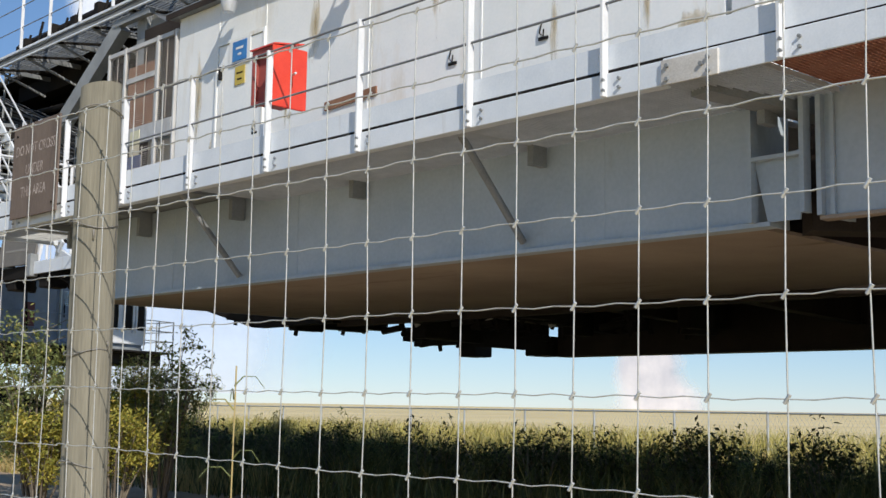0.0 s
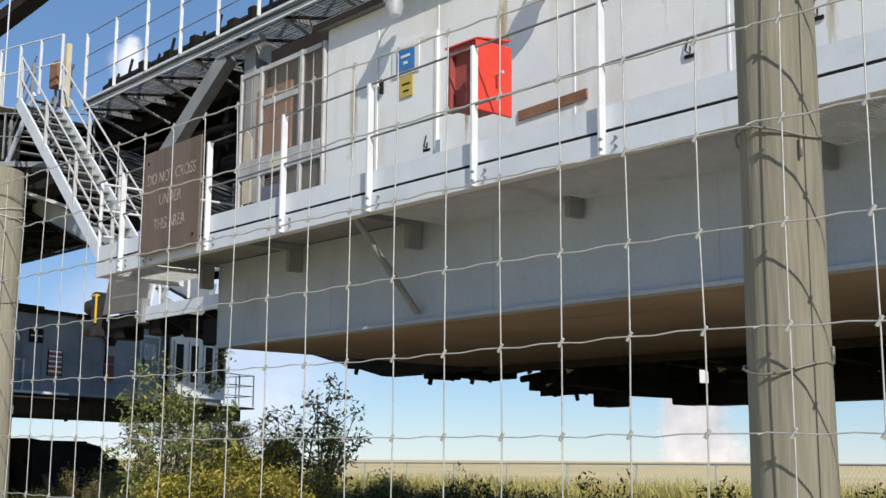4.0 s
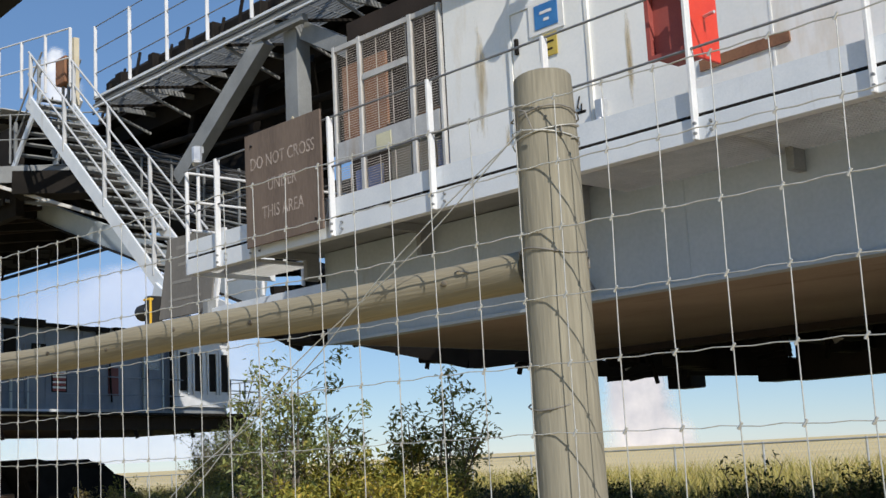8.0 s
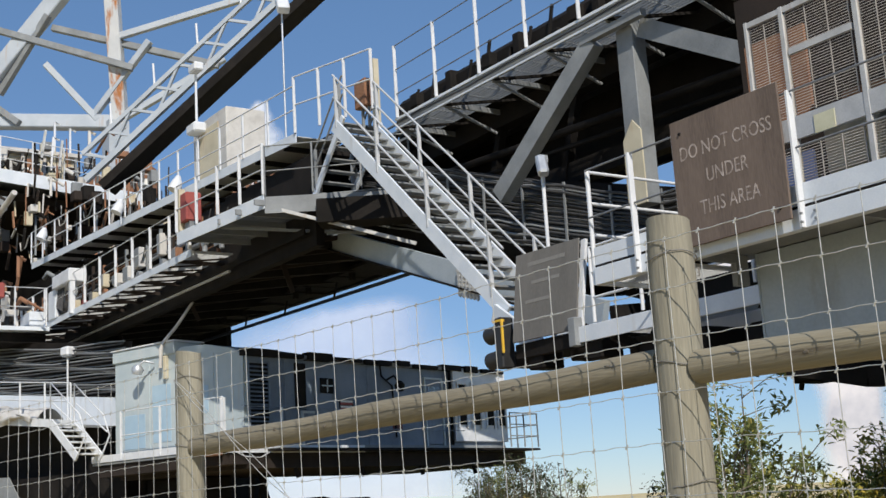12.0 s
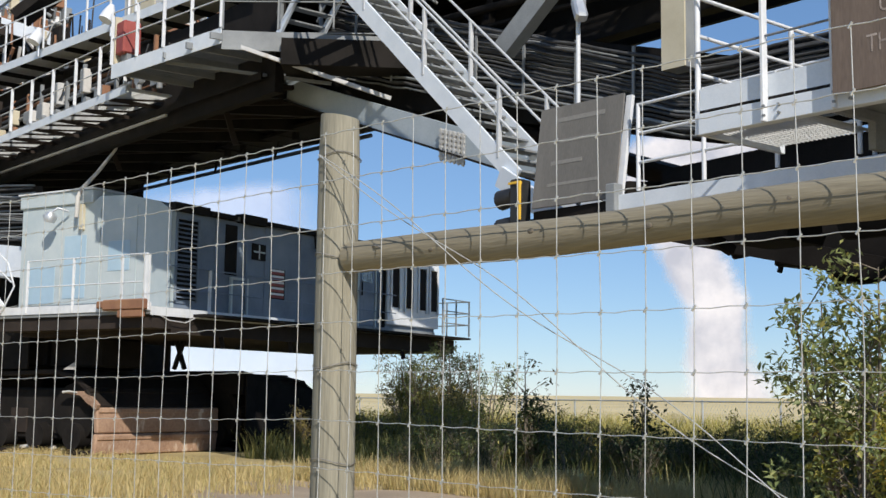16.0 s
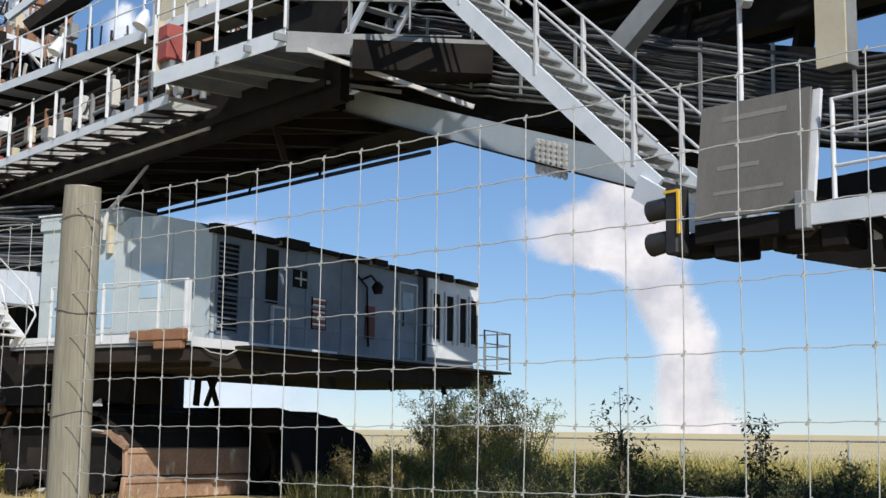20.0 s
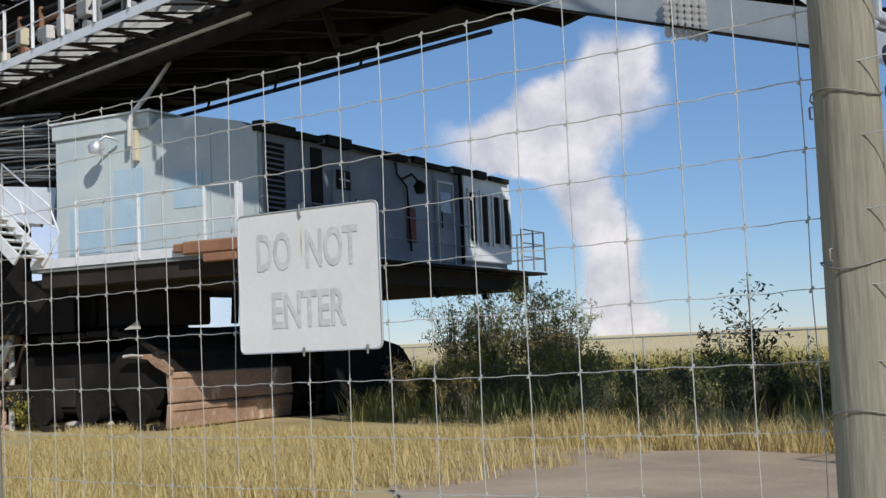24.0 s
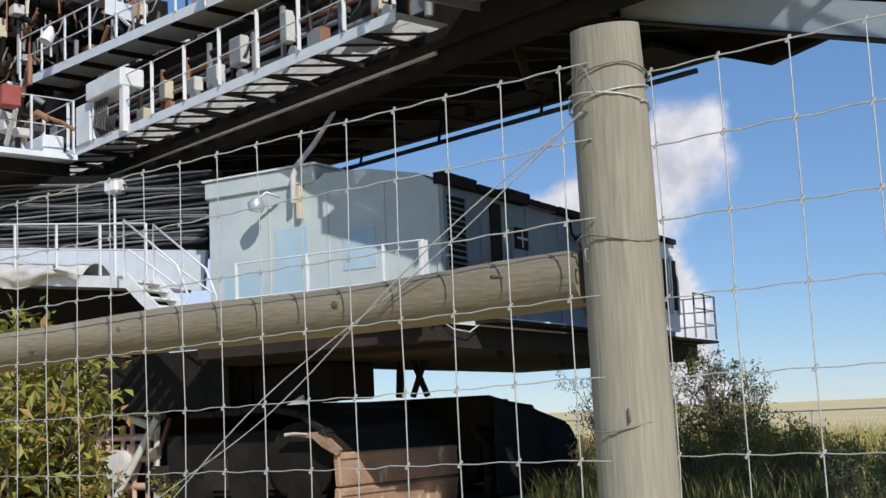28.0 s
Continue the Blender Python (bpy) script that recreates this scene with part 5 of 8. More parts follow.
part("pole", G().tube((-17.62, 10.2, 3.8), (-17.62, 10.2, 6.62), 0.03, 8), M_RAIL, lamp2)
part("lamp_head", G().beam((-17.62, 10.18, 6.66), (-17.42, 10.06, 6.34), 0.16, 0.15, b=0.03).box(-17.67, -17.55, 10.12, 10.27, 6.58, 6.69), M_GALV, lamp2)
rbx = thing("rusty_locker", (-24.6, 11.6, 9.4), "small red-brown locker at the head of the stair", "box")
part("body", G().box(-25.1, -24.65, 11.4, 11.75, 9.85, 10.45, 0.02), M_RUST, rbx)
part("leg", G().box(-25.0, -24.95, 11.5, 11.55, 9.4, 9.85), M_STEEL, rbx)
part("leg", G().box(-24.75, -24.7, 11.5, 11.55, 9.4, 9.85), M_STEEL, rbx)
part("post", G().box(-24.55, -24.42, 11.5, 11.62, 9.3, 10.8), M_PRIMER, rbx)

# ---- boom to the left: platform, walkways, underside ----
pf = thing("boom_platform", (-28.4, 10.3, 7.93), "pale grey steel platform with tread plate underside", "walkway")
part("fascia", G().beam((-30.4, 9.58, 8.08), (-26.5, 9.92, 8.08), 0.02, 0.3), M_FASCIA, pf)
# end fascia in darker steel than the front, to paint its shade
part("end_fascia", G().beam((-26.5, 9.94, 8.0), (-24.3, 12.6, 7.9), 0.03, 0.36), M_STEEL, pf)
part("end_box", G().beam((-25.9, 10.9, 7.75), (-24.4, 12.7, 7.7), 0.7, 0.5), M_DARK, pf)
part("strut", G().beam((-26.45, 10.05, 7.95), (-24.4, 12.3, 6.9), 0.07, 0.07), M_FRAME, pf)
part("strut", G().beam((-28.6, 9.9, 7.98), (-26.2, 12.2, 7.5), 0.06, 0.06), M_STEEL, pf)
stuff(part("deck", grating(-30.4, -26.6, 9.95, 12.3, 8.16, "y", 0.045, 0.045), M_STEEL, pf))
part("deck_plate", G().prism([(-26.58, 9.98, 8.14), (-26.5, 9.98, 8.14), (-24.6, 12.2, 8.14), (-26.58, 12.3, 8.14)], (0, 0, 0.02)), M_STEEL, pf)
part("edge_plate", G().prism([(-30.4, 9.62, 8.12), (-26.6, 9.94, 8.12), (-30.4, 9.94, 8.12)], (0, 0, 0.02)), M_STEEL, pf)
for k in range(5):
    x = -30.2 + k * 0.92
    part("joist", G().beam((x, 9.7, 8.05), (x + 0.2, 12.4, 8.05), 0.05, 0.12), M_STEEL, pf)
railing((-30.4, 9.57), (-26.5, 9.91), 8.23, 9.35, 1.0, "white railing of the boom platform", toe=0, r=0.02, mat_rail=M_DULLWHITE)
railing((-26.5, 9.95), (-24.5, 12.3), 8.2, 9.3, 1.1, "grey railing at the end of the boom platform", toe=0, r=0.02, mat_post=M_STEEL)
lw = thing("boom_walkway", (-38.0, 10.4, 7.75), "long grey grating walkway on brackets along the boom", "walkway")
part("fascia", G().box(-56.0, -30.6, 10.0, 10.02, 7.74, 7.92), M_FASCIA, lw)
stuff(part("deck", grating(-50.0, -30.6, 10.03, 11.08, 7.88, "y", 0.06), M_GRATE, lw))
part("lower_strip", G().beam((-56.0, 11.16, 7.52), (-31.0, 11.16, 7.52), 0.06, 0.05), M_FRAME, lw)
part("inner_channel", G().box(-56.0, -27.0, 11.1, 11.14, 7.56, 7.7), M_DARK, lw)
for k in range(18):
    x = -55.4 + k * 1.4
    part("bracket", G().beam((x, 10.03, 7.81), (x, 11.3, 7.81), 0.04, 0.08), M_DARKBROWN, lw)
    part("bracket_brace", G().beam((x, 10.06, 7.8), (x + 0.7, 11.08, 7.8), 0.035, 0.04), M_DARKBROWN, lw)
    part("bracket_brace", G().beam((x, 11.06, 7.8), (x - 0.7, 10.06, 7.8), 0.035, 0.04), M_DARKBROWN, lw)
railing((-56.0, 9.98), (-30.6, 9.98), 7.92, 9.0, 1.25, "white railing with square posts along the boom walkway", toe=0.0, r=0.02, mat_rail=M_DULLWHITE, rail_r=0.014)
bo = thing("boom", (-40.0, 13.5, 7.4), "dark heavy boom underside with cross beams and pipes", "girder")
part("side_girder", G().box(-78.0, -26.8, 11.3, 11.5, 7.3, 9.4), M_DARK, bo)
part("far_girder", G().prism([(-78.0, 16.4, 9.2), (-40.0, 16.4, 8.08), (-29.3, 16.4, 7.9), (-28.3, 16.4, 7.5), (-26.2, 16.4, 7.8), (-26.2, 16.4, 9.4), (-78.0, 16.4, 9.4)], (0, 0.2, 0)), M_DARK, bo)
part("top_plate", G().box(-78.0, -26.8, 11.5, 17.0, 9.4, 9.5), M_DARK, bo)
# unseen plate behind the far girder, added to widen the boom's shadow
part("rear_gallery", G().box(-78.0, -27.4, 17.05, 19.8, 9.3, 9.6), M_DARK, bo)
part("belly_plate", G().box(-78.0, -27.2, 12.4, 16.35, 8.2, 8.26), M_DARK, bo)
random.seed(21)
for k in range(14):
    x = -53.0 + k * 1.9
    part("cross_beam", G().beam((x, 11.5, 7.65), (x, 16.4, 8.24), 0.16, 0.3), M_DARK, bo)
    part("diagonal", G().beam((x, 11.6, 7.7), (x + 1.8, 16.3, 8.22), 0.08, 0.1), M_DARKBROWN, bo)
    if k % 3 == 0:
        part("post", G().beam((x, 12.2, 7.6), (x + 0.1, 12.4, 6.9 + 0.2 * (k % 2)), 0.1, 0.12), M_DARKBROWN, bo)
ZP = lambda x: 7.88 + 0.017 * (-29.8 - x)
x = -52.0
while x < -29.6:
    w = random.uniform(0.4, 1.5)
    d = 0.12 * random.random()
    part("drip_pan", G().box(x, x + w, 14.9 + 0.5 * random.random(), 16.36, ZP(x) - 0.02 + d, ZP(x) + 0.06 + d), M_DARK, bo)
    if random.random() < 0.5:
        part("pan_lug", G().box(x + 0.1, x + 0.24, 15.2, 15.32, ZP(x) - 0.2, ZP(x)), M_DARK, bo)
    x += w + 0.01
part("pipe", G().tube((-40.0, 14.3, 7.16), (-28.8, 15.1, 7.3), 0.05, 8), M_DARKBLUE, bo, "dark blue pipe")
for x in (-37.5, -34.9, -32.0):
    part("pipe_hanger", G().tube((x, 14.6, 7.2), (x, 14.7, 7.6), 0.03, 6), M_DARK, bo)
part("strap", G().path([(-34.4, 11.8, 7.8), (-34.42, 11.6, 7.3), (-34.5, 11.2, 6.7), (-34.58, 10.88, 6.3), (-34.6, 10.8, 6.1), (-34.6, 10.78, 5.6)], 0.05, 6, rad=[0.035, 0.04, 0.05, 0.055, 0.06, 0.05]), M_DIRT, bo, "hanging pale strap")

# ---- crawler house ----
HM = pose(-31.9, 11.88, 0, 0, 0, 18)
HS = HM @ Matrix.Translation((0, -0.98, 0))
ch = thing("crawler_house", (-33.5, 16.0, 3.3), "pale blue steel house with shade-darkened cladding on the crawler deck", "house")
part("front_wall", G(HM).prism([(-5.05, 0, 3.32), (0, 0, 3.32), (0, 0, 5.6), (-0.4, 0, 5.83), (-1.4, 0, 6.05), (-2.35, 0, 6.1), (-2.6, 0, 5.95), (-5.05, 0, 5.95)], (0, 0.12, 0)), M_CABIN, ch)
part("side_wall", G(HM).box(-0.12, 0, 0.124, 11.0, 3.4, 5.6), M_CABINSHADE, ch)
part("rear_wall", G(HM).box(-5.05, -0.124, 10.9, 11.0, 3.4, 5.55), M_CABINSHADE, ch)
part("side_wall", G(HM).box(-5.05, -4.93, 0.124, 10.9, 3.4, 5.6), M_CABINSHADE, ch)
part("roof", G(HM).box(-5.15, 0.12, 0.3, 11.05, 5.605, 5.7), M_STEEL, ch)
part("parapet", G(HM).box(-5.11, -2.55, -0.06, 0.9, 5.953, 6.28, 0.02), M_CABIN, ch)
part("parapet_cap", G(HM).box(-5.14, -2.5, -0.1, 0.95, 6.284, 6.32), M_RAIL, ch)
part("roof_hump", G(HM).prism([(0, 0.124, 5.5), (-0.4, 0.124, 5.83), (-1.4, 0.124, 6.05), (-2.5, 0.124, 6.1), (-2.5, 0.124, 5.5)], (0, 2.2, 0)), M_CABINSHADE, ch)
for x0, x1, z0, z1 in ((-3.5, -2.75, 3.7, 5.2), (-2.0, -1.3, 4.3, 5.0), (-4.7, -3.8, 3.6, 4.5)):
    part("front_panel", G(HM).box(x0, x1, -0.012, -0.002, z0, z1, 0.003), M_CABINPATCH, ch)
for x in (-3.62, -2.3, -1.1):
    part("front_seam", G(HM).box(x - 0.012, x + 0.012, -0.016, 0, 3.42, 5.8), M_CABIN, ch)
part("corner_strip", G(HM).box(-0.06, 0.03, -0.03, -0.002, 3.4, 5.55).box(0.002, 0.03, -0.03, 0.1, 3.4, 5.55), M_CABIN, ch)
cl = part("front_lamp", G(HM).path([(-3.3, -0.1, 5.78), (-3.4, -0.35, 5.84), (-3.55, -0.42, 5.72)], 0.03, 6), M_GALV, ch, "lamp on a bent arm")
part("lamp_shade", G(HM).path([(-3.55, -0.42, 5.76), (-3.57, -0.42, 5.64), (-3.6, -0.42, 5.5)], 0.1, 10, rad=[0.06, 0.17, 0.12]), M_GALV, cl)
part("yellow_bracket", G(HM).box(-2.92, -2.82, -0.12, -0.003, 5.32, 5.93, 0.01), M_PRIMER, ch, "yellowish bracket")
random.seed(77)
y = 0.9
while y < 11.6:
    w = random.uniform(0.5, 1.3)
    part("roof_lip", G(HS).box(-0.05, 0.14 + 0.08 * random.random(), y, y + w, 5.58 + 0.04 * random.random(), 5.7 + 0.09 * random.random()), M_DARK, ch)
    y += w + random.uniform(0.02, 0.25)
part("louvre", G(HS).box(0.004, 0.03, 1.13, 1.78, 3.6, 5.42), M_DARK, ch, "dark louvre panel")
for k in range(17):
    z = 3.65 + k * 0.105
    part("louvre_slat", G(HS).obox(Vector((0.05, 1.455, z)), Vector((0.8, 0, -0.6)), Vector((0, 1, 0)), Vector((0.6, 0, 0.8)), 0.035, 0.32, 0.006), M_CABINSHADE, ch)
part("louvre_frame", G(HS).box(0.004, 0.06, 1.07, 1.128, 3.56, 5.48).box(0.004, 0.06, 1.782, 1.84, 3.56, 5.48).box(0.004, 0.06, 1.13, 1.78, 5.422, 5.48), M_CABINSHADE, ch)


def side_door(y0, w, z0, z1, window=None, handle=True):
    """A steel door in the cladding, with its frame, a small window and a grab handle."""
    d_ = part("side_door", G(HS).box(0.004, 0.045, y0, y0 + w, z0, z1, 0.006), M_CABINSHADE, ch)
    part("door_frame", G(HS).box(0.004, 0.07, y0 - 0.06, y0 - 0.004, z0 - 0.04, z1 + 0.06).box(0.004, 0.07, y0 + w + 0.004, y0 + w + 0.06, z0 - 0.04, z1 + 0.06).box(0.004, 0.07, y0, y0 + w, z1 + 0.004, z1 + 0.06), M_CABIN, d_)
    if window:
        part("window", G(HS).box(0.047, 0.055, y0 + 0.12, y0 + w - 0.12, z1 - 0.7, z1 - 0.2), window, d_)
    if handle:
        part("handle", G(HS).tube((0.09, y0 + 0.1, z0 + 0.8), (0.09, y0 + 0.1, z0 + 1.2), 0.02, 6), M_DARK, d_)


part("recess", G(HS).box(0.004, 0.03, 2.75, 3.15, 4.3, 5.5, 0.004), M_DARK, ch, "dark narrow recess")
part("vent_pipe", G(HS).tube((0.07, 3.45, 3.5), (0.07, 3.45, 5.1), 0.035, 7), M_CABINSHADE, ch)
wd = part("small_window", G(HS).box(0.004, 0.04, 3.7, 4.2, 4.75, 5.15, 0.004), M_DARK, ch, "small dark window")
part("window_bar", G(HS).box(0.042, 0.05, 3.93, 3.97, 4.78, 5.12).box(0.042, 0.05, 3.74, 4.16, 4.93, 4.97), M_CABIN, wd)
fp = part("flag_panel", G(HS).box(0.004, 0.02, 4.42, 4.98, 3.85, 4.6), M_DARK, ch, "small dark panel painted with red and white stripes")
for k in range(5):
    part("red_stripe", G(HS).box(0.021, 0.025, 4.46, 4.94, 3.88 + k * 0.145, 3.945 + k * 0.145), M_DULLRED, fp)
    part("white_stripe", G(HS).box(0.021, 0.025, 4.46, 4.94, 3.95 + k * 0.145, 4.005 + k * 0.145), M_WHITE, fp)
lm = part("side_lamp", G(HS).path([(0.0, 6.4, 5.2), (0.3, 6.4, 5.3), (0.45, 6.45, 5.1)], 0.03, 6), M_DARK, ch, "dark lamp on a bent arm")
part("lamp_shade", G(HS).path([(0.45, 6.45, 5.14), (0.46, 6.45, 5.02), (0.47, 6.45, 4.85)], 0.1, 9, rad=[0.06, 0.15, 0.1]), M_DARK, lm)
part("conduit", G(HS).path([(0.05, 6.1, 5.7), (0.06, 6.15, 5.3), (0.05, 6.6, 5.05), (0.05, 6.7, 3.6)], 0.025, 6), M_DARK, ch)
part("red_panel", G(HS).box(0.004, 0.03, 6.6, 7.0, 3.8, 4.6), M_OLDRED, ch, "dark faded red panel")
side_door(3.0, 0.5, 3.42, 4.2, None, False)
side_door(8.1, 0.75, 3.42, 5.3, M_GLASS)
part("seam", G(HS).box(0.0, 0.012, 1.1, 10.0, 5.3, 5.33).box(0.0, 0.012, 1.1, 10.0, 3.55, 3.58), M_CABINSHADE, ch)
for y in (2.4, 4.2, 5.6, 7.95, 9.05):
    part("seam", G(HS).box(0.0, 0.014, y - 0.015, y + 0.015, 3.42, 5.58), M_CABINSHADE, ch)
# white in place of cabin paint also carries the sunlight on this end
part("annex", G(HS).box(-1.0, 0.12, 9.35, 12.05, 3.5, 5.66, 0.02), M_RAIL, ch, "dirty white end cabin brightened for sunlight")
for y in (9.55, 10.25, 10.95, 11.55):
    aw = part("annex_window", G(HS).box(0.124, 0.14, y, y + 0.36, 4.0, 5.2), M_DARK, ch)
    part("window_frame", G(HS).box(0.124, 0.17, y - 0.07, y - 0.003, 3.9, 5.3).box(0.124, 0.17, y + 0.363, y + 0.43, 3.9, 5.3).box(0.124, 0.17, y, y + 0.36, 5.203, 5.3), M_RAIL, aw)
part("downpipe", G(HS).path([(0.1, 9.2, 5.6), (0.12, 9.2, 4.6), (0.1, 9.2, 3.4)], 0.05, 8), M_DARK, ch)
part("side_rail", G(HS).tube((0.33, 0.6, 4.3), (0.33, 9.5, 4.3), 0.018, 6).tube((0.33, 0.6, 3.8), (0.33, 9.5, 3.8), 0.014, 6), M_CABINSHADE, ch)
part("rail_post", G(HS).box(0.12, 0.26, 0.06, 0.12, 3.3, 4.5), M_RAIL, ch)
part("rail_post", G(HS).box(0.3, 0.35, 1.9, 1.96, 3.3, 4.3), M_RAIL, ch)
part("lower_skirt", G(HS).box(-0.1, 0.02, 0.98, 12.0, 3.3, 3.398), M_STEEL, ch)
cd = thing("crawler_deck", (-33.5, 15.0, 3.0), "dirty white deck edge and dark underframe of the crawler", "walkway")
part("deck_plate", G(HM).box(-4.9, 0.33, -0.87, 11.8, 3.2, 3.3), M_STEEL, cd)
# strip added along the deck to throw more shade on the tracks
part("side_strip", G(HM).box(0.362, 0.8, 0.4, 11.8, 3.2, 3.26), M_DARK, cd)
part("edge_channel", G(HM).box(-4.9, 0.33, -0.9, -0.873, 3.27, 3.45), M_RAIL, cd)
part("edge_channel", G(HM).box(0.333, 0.36, -0.9, 4.0, 3.17, 3.36), M_RAIL, cd)
part("rust_block", G(HM).box(-1.0, 0.28, -1.06, -0.91, 3.28, 3.52, 0.03).box(-0.55, 0.2, -1.04, -0.91, 3.12, 3.28, 0.02).box(-1.25, -1.0, -1.0, -0.91, 3.34, 3.5, 0.02), M_RUST, cd, "rusted edge block")
part("hanging_chain", G(HM).path([(0.3, -0.9, 3.3), (0.4, -0.4, 3.08), (0.42, 0.1, 3.05), (0.4, 0.5, 3.2)], 0.011, 5), M_RAIL, cd)
for y in (1.5, 4.0, 6.5, 9.0, 11.2):
    part("under_lug", G(HM).beam((0.2, y, 2.8), (0.25, y + 0.05, 2.55), 0.12, 0.1), M_DARK, cd)
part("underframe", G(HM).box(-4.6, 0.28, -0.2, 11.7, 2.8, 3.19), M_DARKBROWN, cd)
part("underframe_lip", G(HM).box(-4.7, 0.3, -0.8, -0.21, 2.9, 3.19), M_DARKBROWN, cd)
f0, f1 = HM @ Vector((-3.68, -0.89, 0)), HM @ Vector((0.2, -0.89, 0))
railing((f0.x, f0.y), (f1.x, f1.y), 3.3, 4.53, 1.3, "thin white railing in front of the crawler house", toe=0, r=0.018, posts=[0.0, 1.55, 3.1, 3.85])


# ---- upper boom decks and machinery ----
ud = thing("upper_boom_deck", (-36.0, 11.8, 10.2), "pale grey upper walkway with brackets on the boom", "walkway")
part("fascia", G().beam((-47.0, 11.0, 10.75), (-27.0, 11.0, 9.75), 0.02, 0.22), M_FASCIA, ud)
part("deck", G().beam((-47.0, 11.6, 10.78), (-27.0, 11.6, 9.78), 1.1, 0.02), M_GRATE, ud)
for k in range(14):
    x = -46.5 + k * 1.45
    z = 9.7 + (-27 - x) * 0.05
    part("bracket", G().beam((x, 11.02, z - 0.05), (x, 12.2, z - 0.05), 0.05, 0.12), M_DARK, ud)


def sloped_railing(p, q, n, h, label, mids=1):
    p, q = Vector(p), Vector(q)
    t = thing("walkway_railing", p, label, "railing", "walkway railings")
    for k in range(n + 1):
        a = p.lerp(q, k / n)
        part("post", G().beam(a, a + Vector((0, 0, h)), 0.06, 0.04, (q - p), 0.004), M_RAIL, t)
    for m in range(mids + 1):
        o = Vector((0, 0, h * (1 - m / (mids + 1))))
        part("rail", G().tube(p + o, q + o, 0.018, 6), M_RAIL, t)
    return t


sloped_railing((-47.0, 10.98, 10.85), (-27.0, 10.98, 9.85), 15, 1.1, "white railing along the upper boom walkway")
sloped_railing((-27.0, 10.98, 9.85), (-24.2, 11.3, 9.6), 3, 1.3, "white railing at the head of the stair")
stair("ladder_stair", (-24.9, 11.0, 9.6), (-26.3, 11.0, 8.2), 0.9, 0, "dark steep ladder stair under the stair head", 7, (0.1, 0.9), 0.9, 0.15, 0.2, M_STEEL)
gs = thing("grey_cabinet", (-35.0, 12.8, 11.3), "large pale grey cabinet with rust at its foot on the boom", "cabinet")
part("body", G().box(-36.4, -34.1, 12.6, 13.8, 10.4, 12.9, 0.03), M_DIRT, gs)
part("cabinet_door", G().box(-35.9, -34.6, 12.57, 12.598, 10.7, 12.6, 0.01), M_PRIMER, gs, "rust-stained door")
part("rust_foot", G().box(-36.42, -34.08, 12.56, 13.82, 10.4, 10.68), M_RUST, gs, "rusted foot")
part("lamp_pole", G().tube((-35.9, 12.5, 10.4), (-35.9, 12.5, 14.6), 0.04, 6), M_RAIL, gs)
part("lamp", G().box(-36.0, -35.5, 12.3, 12.6, 14.4, 14.65, 0.04), M_RAIL, gs)
part("lamp", G().box(-36.0, -35.4, 12.2, 12.6, 12.5, 12.8, 0.05), M_RAIL, gs)
rt = thing("red_tank", (-30.5, 9.95, 8.25), "faded red box on the boom platform beside a yellow post", "box")
part("body", G().box(-30.74, -30.36, 9.8, 10.2, 8.55, 9.25, 0.03), M_DULLRED, rt)
part("stand", G().box(-30.7, -30.4, 9.9, 10.1, 8.24, 8.55), M_STEEL, rt)
part("post", G().box(-30.86, -30.77, 9.8, 9.95, 8.25, 9.4), M_PRIMER, rt)
wb = thing("white_junction_box", (-40.1, 10.1, 8.0), "white junction box on a post with hanging cable loops", "junction box")
part("body", G().box(-40.9, -39.3, 9.85, 10.4, 8.75, 9.15, 0.03), M_RAIL, wb)
part("leg", G().box(-39.45, -39.3, 9.9, 10.05, 7.8, 8.75), M_RAIL, wb)
part("lower_box", G().box(-41.6, -40.9, 9.95, 10.3, 7.9, 8.8, 0.03), M_FASCIA, wb)
for k in range(5):
    part("cable_loop", G().path([(-40.7 + 0.12 * k, 10.0, 8.72), (-40.7 + 0.12 * k, 9.95, 8.2 - 0.05 * k), (-40.5 + 0.14 * k, 10.0, 7.95), (-40.3 + 0.1 * k, 10.05, 8.3)], 0.03, 6), M_CABLE, wb)
for x, z in ((-43.2, 7.95), (-47.0, 8.1)):
    t = thing("valve_box", (x, 9.9, z), "pale blue valve box with a lamp below on the boom walkway", "junction box", "valve boxes")
    part("body", G().box(x - 0.5, x + 0.5, 9.7, 10.2, z, z + 0.45, 0.03), M_FASCIA, t)
    part("lamp", G().path([(x + 0.2, 9.75, z), (x + 0.2, 9.75, z - 0.25), (x + 0.2, 9.75, z - 0.5)], 0.1, 8, rad=[0.08, 0.14, 0.06]), M_GALV, t)
for x, z, y in ((-41.2, 8.75, 7.9), (-33.2, 9.9, 10.8), (-37.5, 10.3, 10.8), (-44.5, 11.0, 10.7)):
    t = thing("flood_lamp", (x, y, z), "white flood lamp on the boom railing", "lamp", "boom lamps")
    part("head", G().path([(x, y - 0.15, z + 0.15), (x, y - 0.05, z + 0.35), (x, y, z + 0.55)], 0.16, 10, rad=[0.17, 0.15, 0.06]), M_RAIL, t)
    part("bracket", G().tube((x, y, z - 0.2), (x, y, z + 0.4), 0.03, 6), M_GALV, t)
rb2 = thing("red_hose_box", (-41.2, 8.3, 8.3), "small red hose box on the boom end cage", "box")
part("body", G().box(-41.4, -41.05, 8.1, 8.5, 8.5, 8.95, 0.02), M_DULLRED, rb2)

random.seed(31)


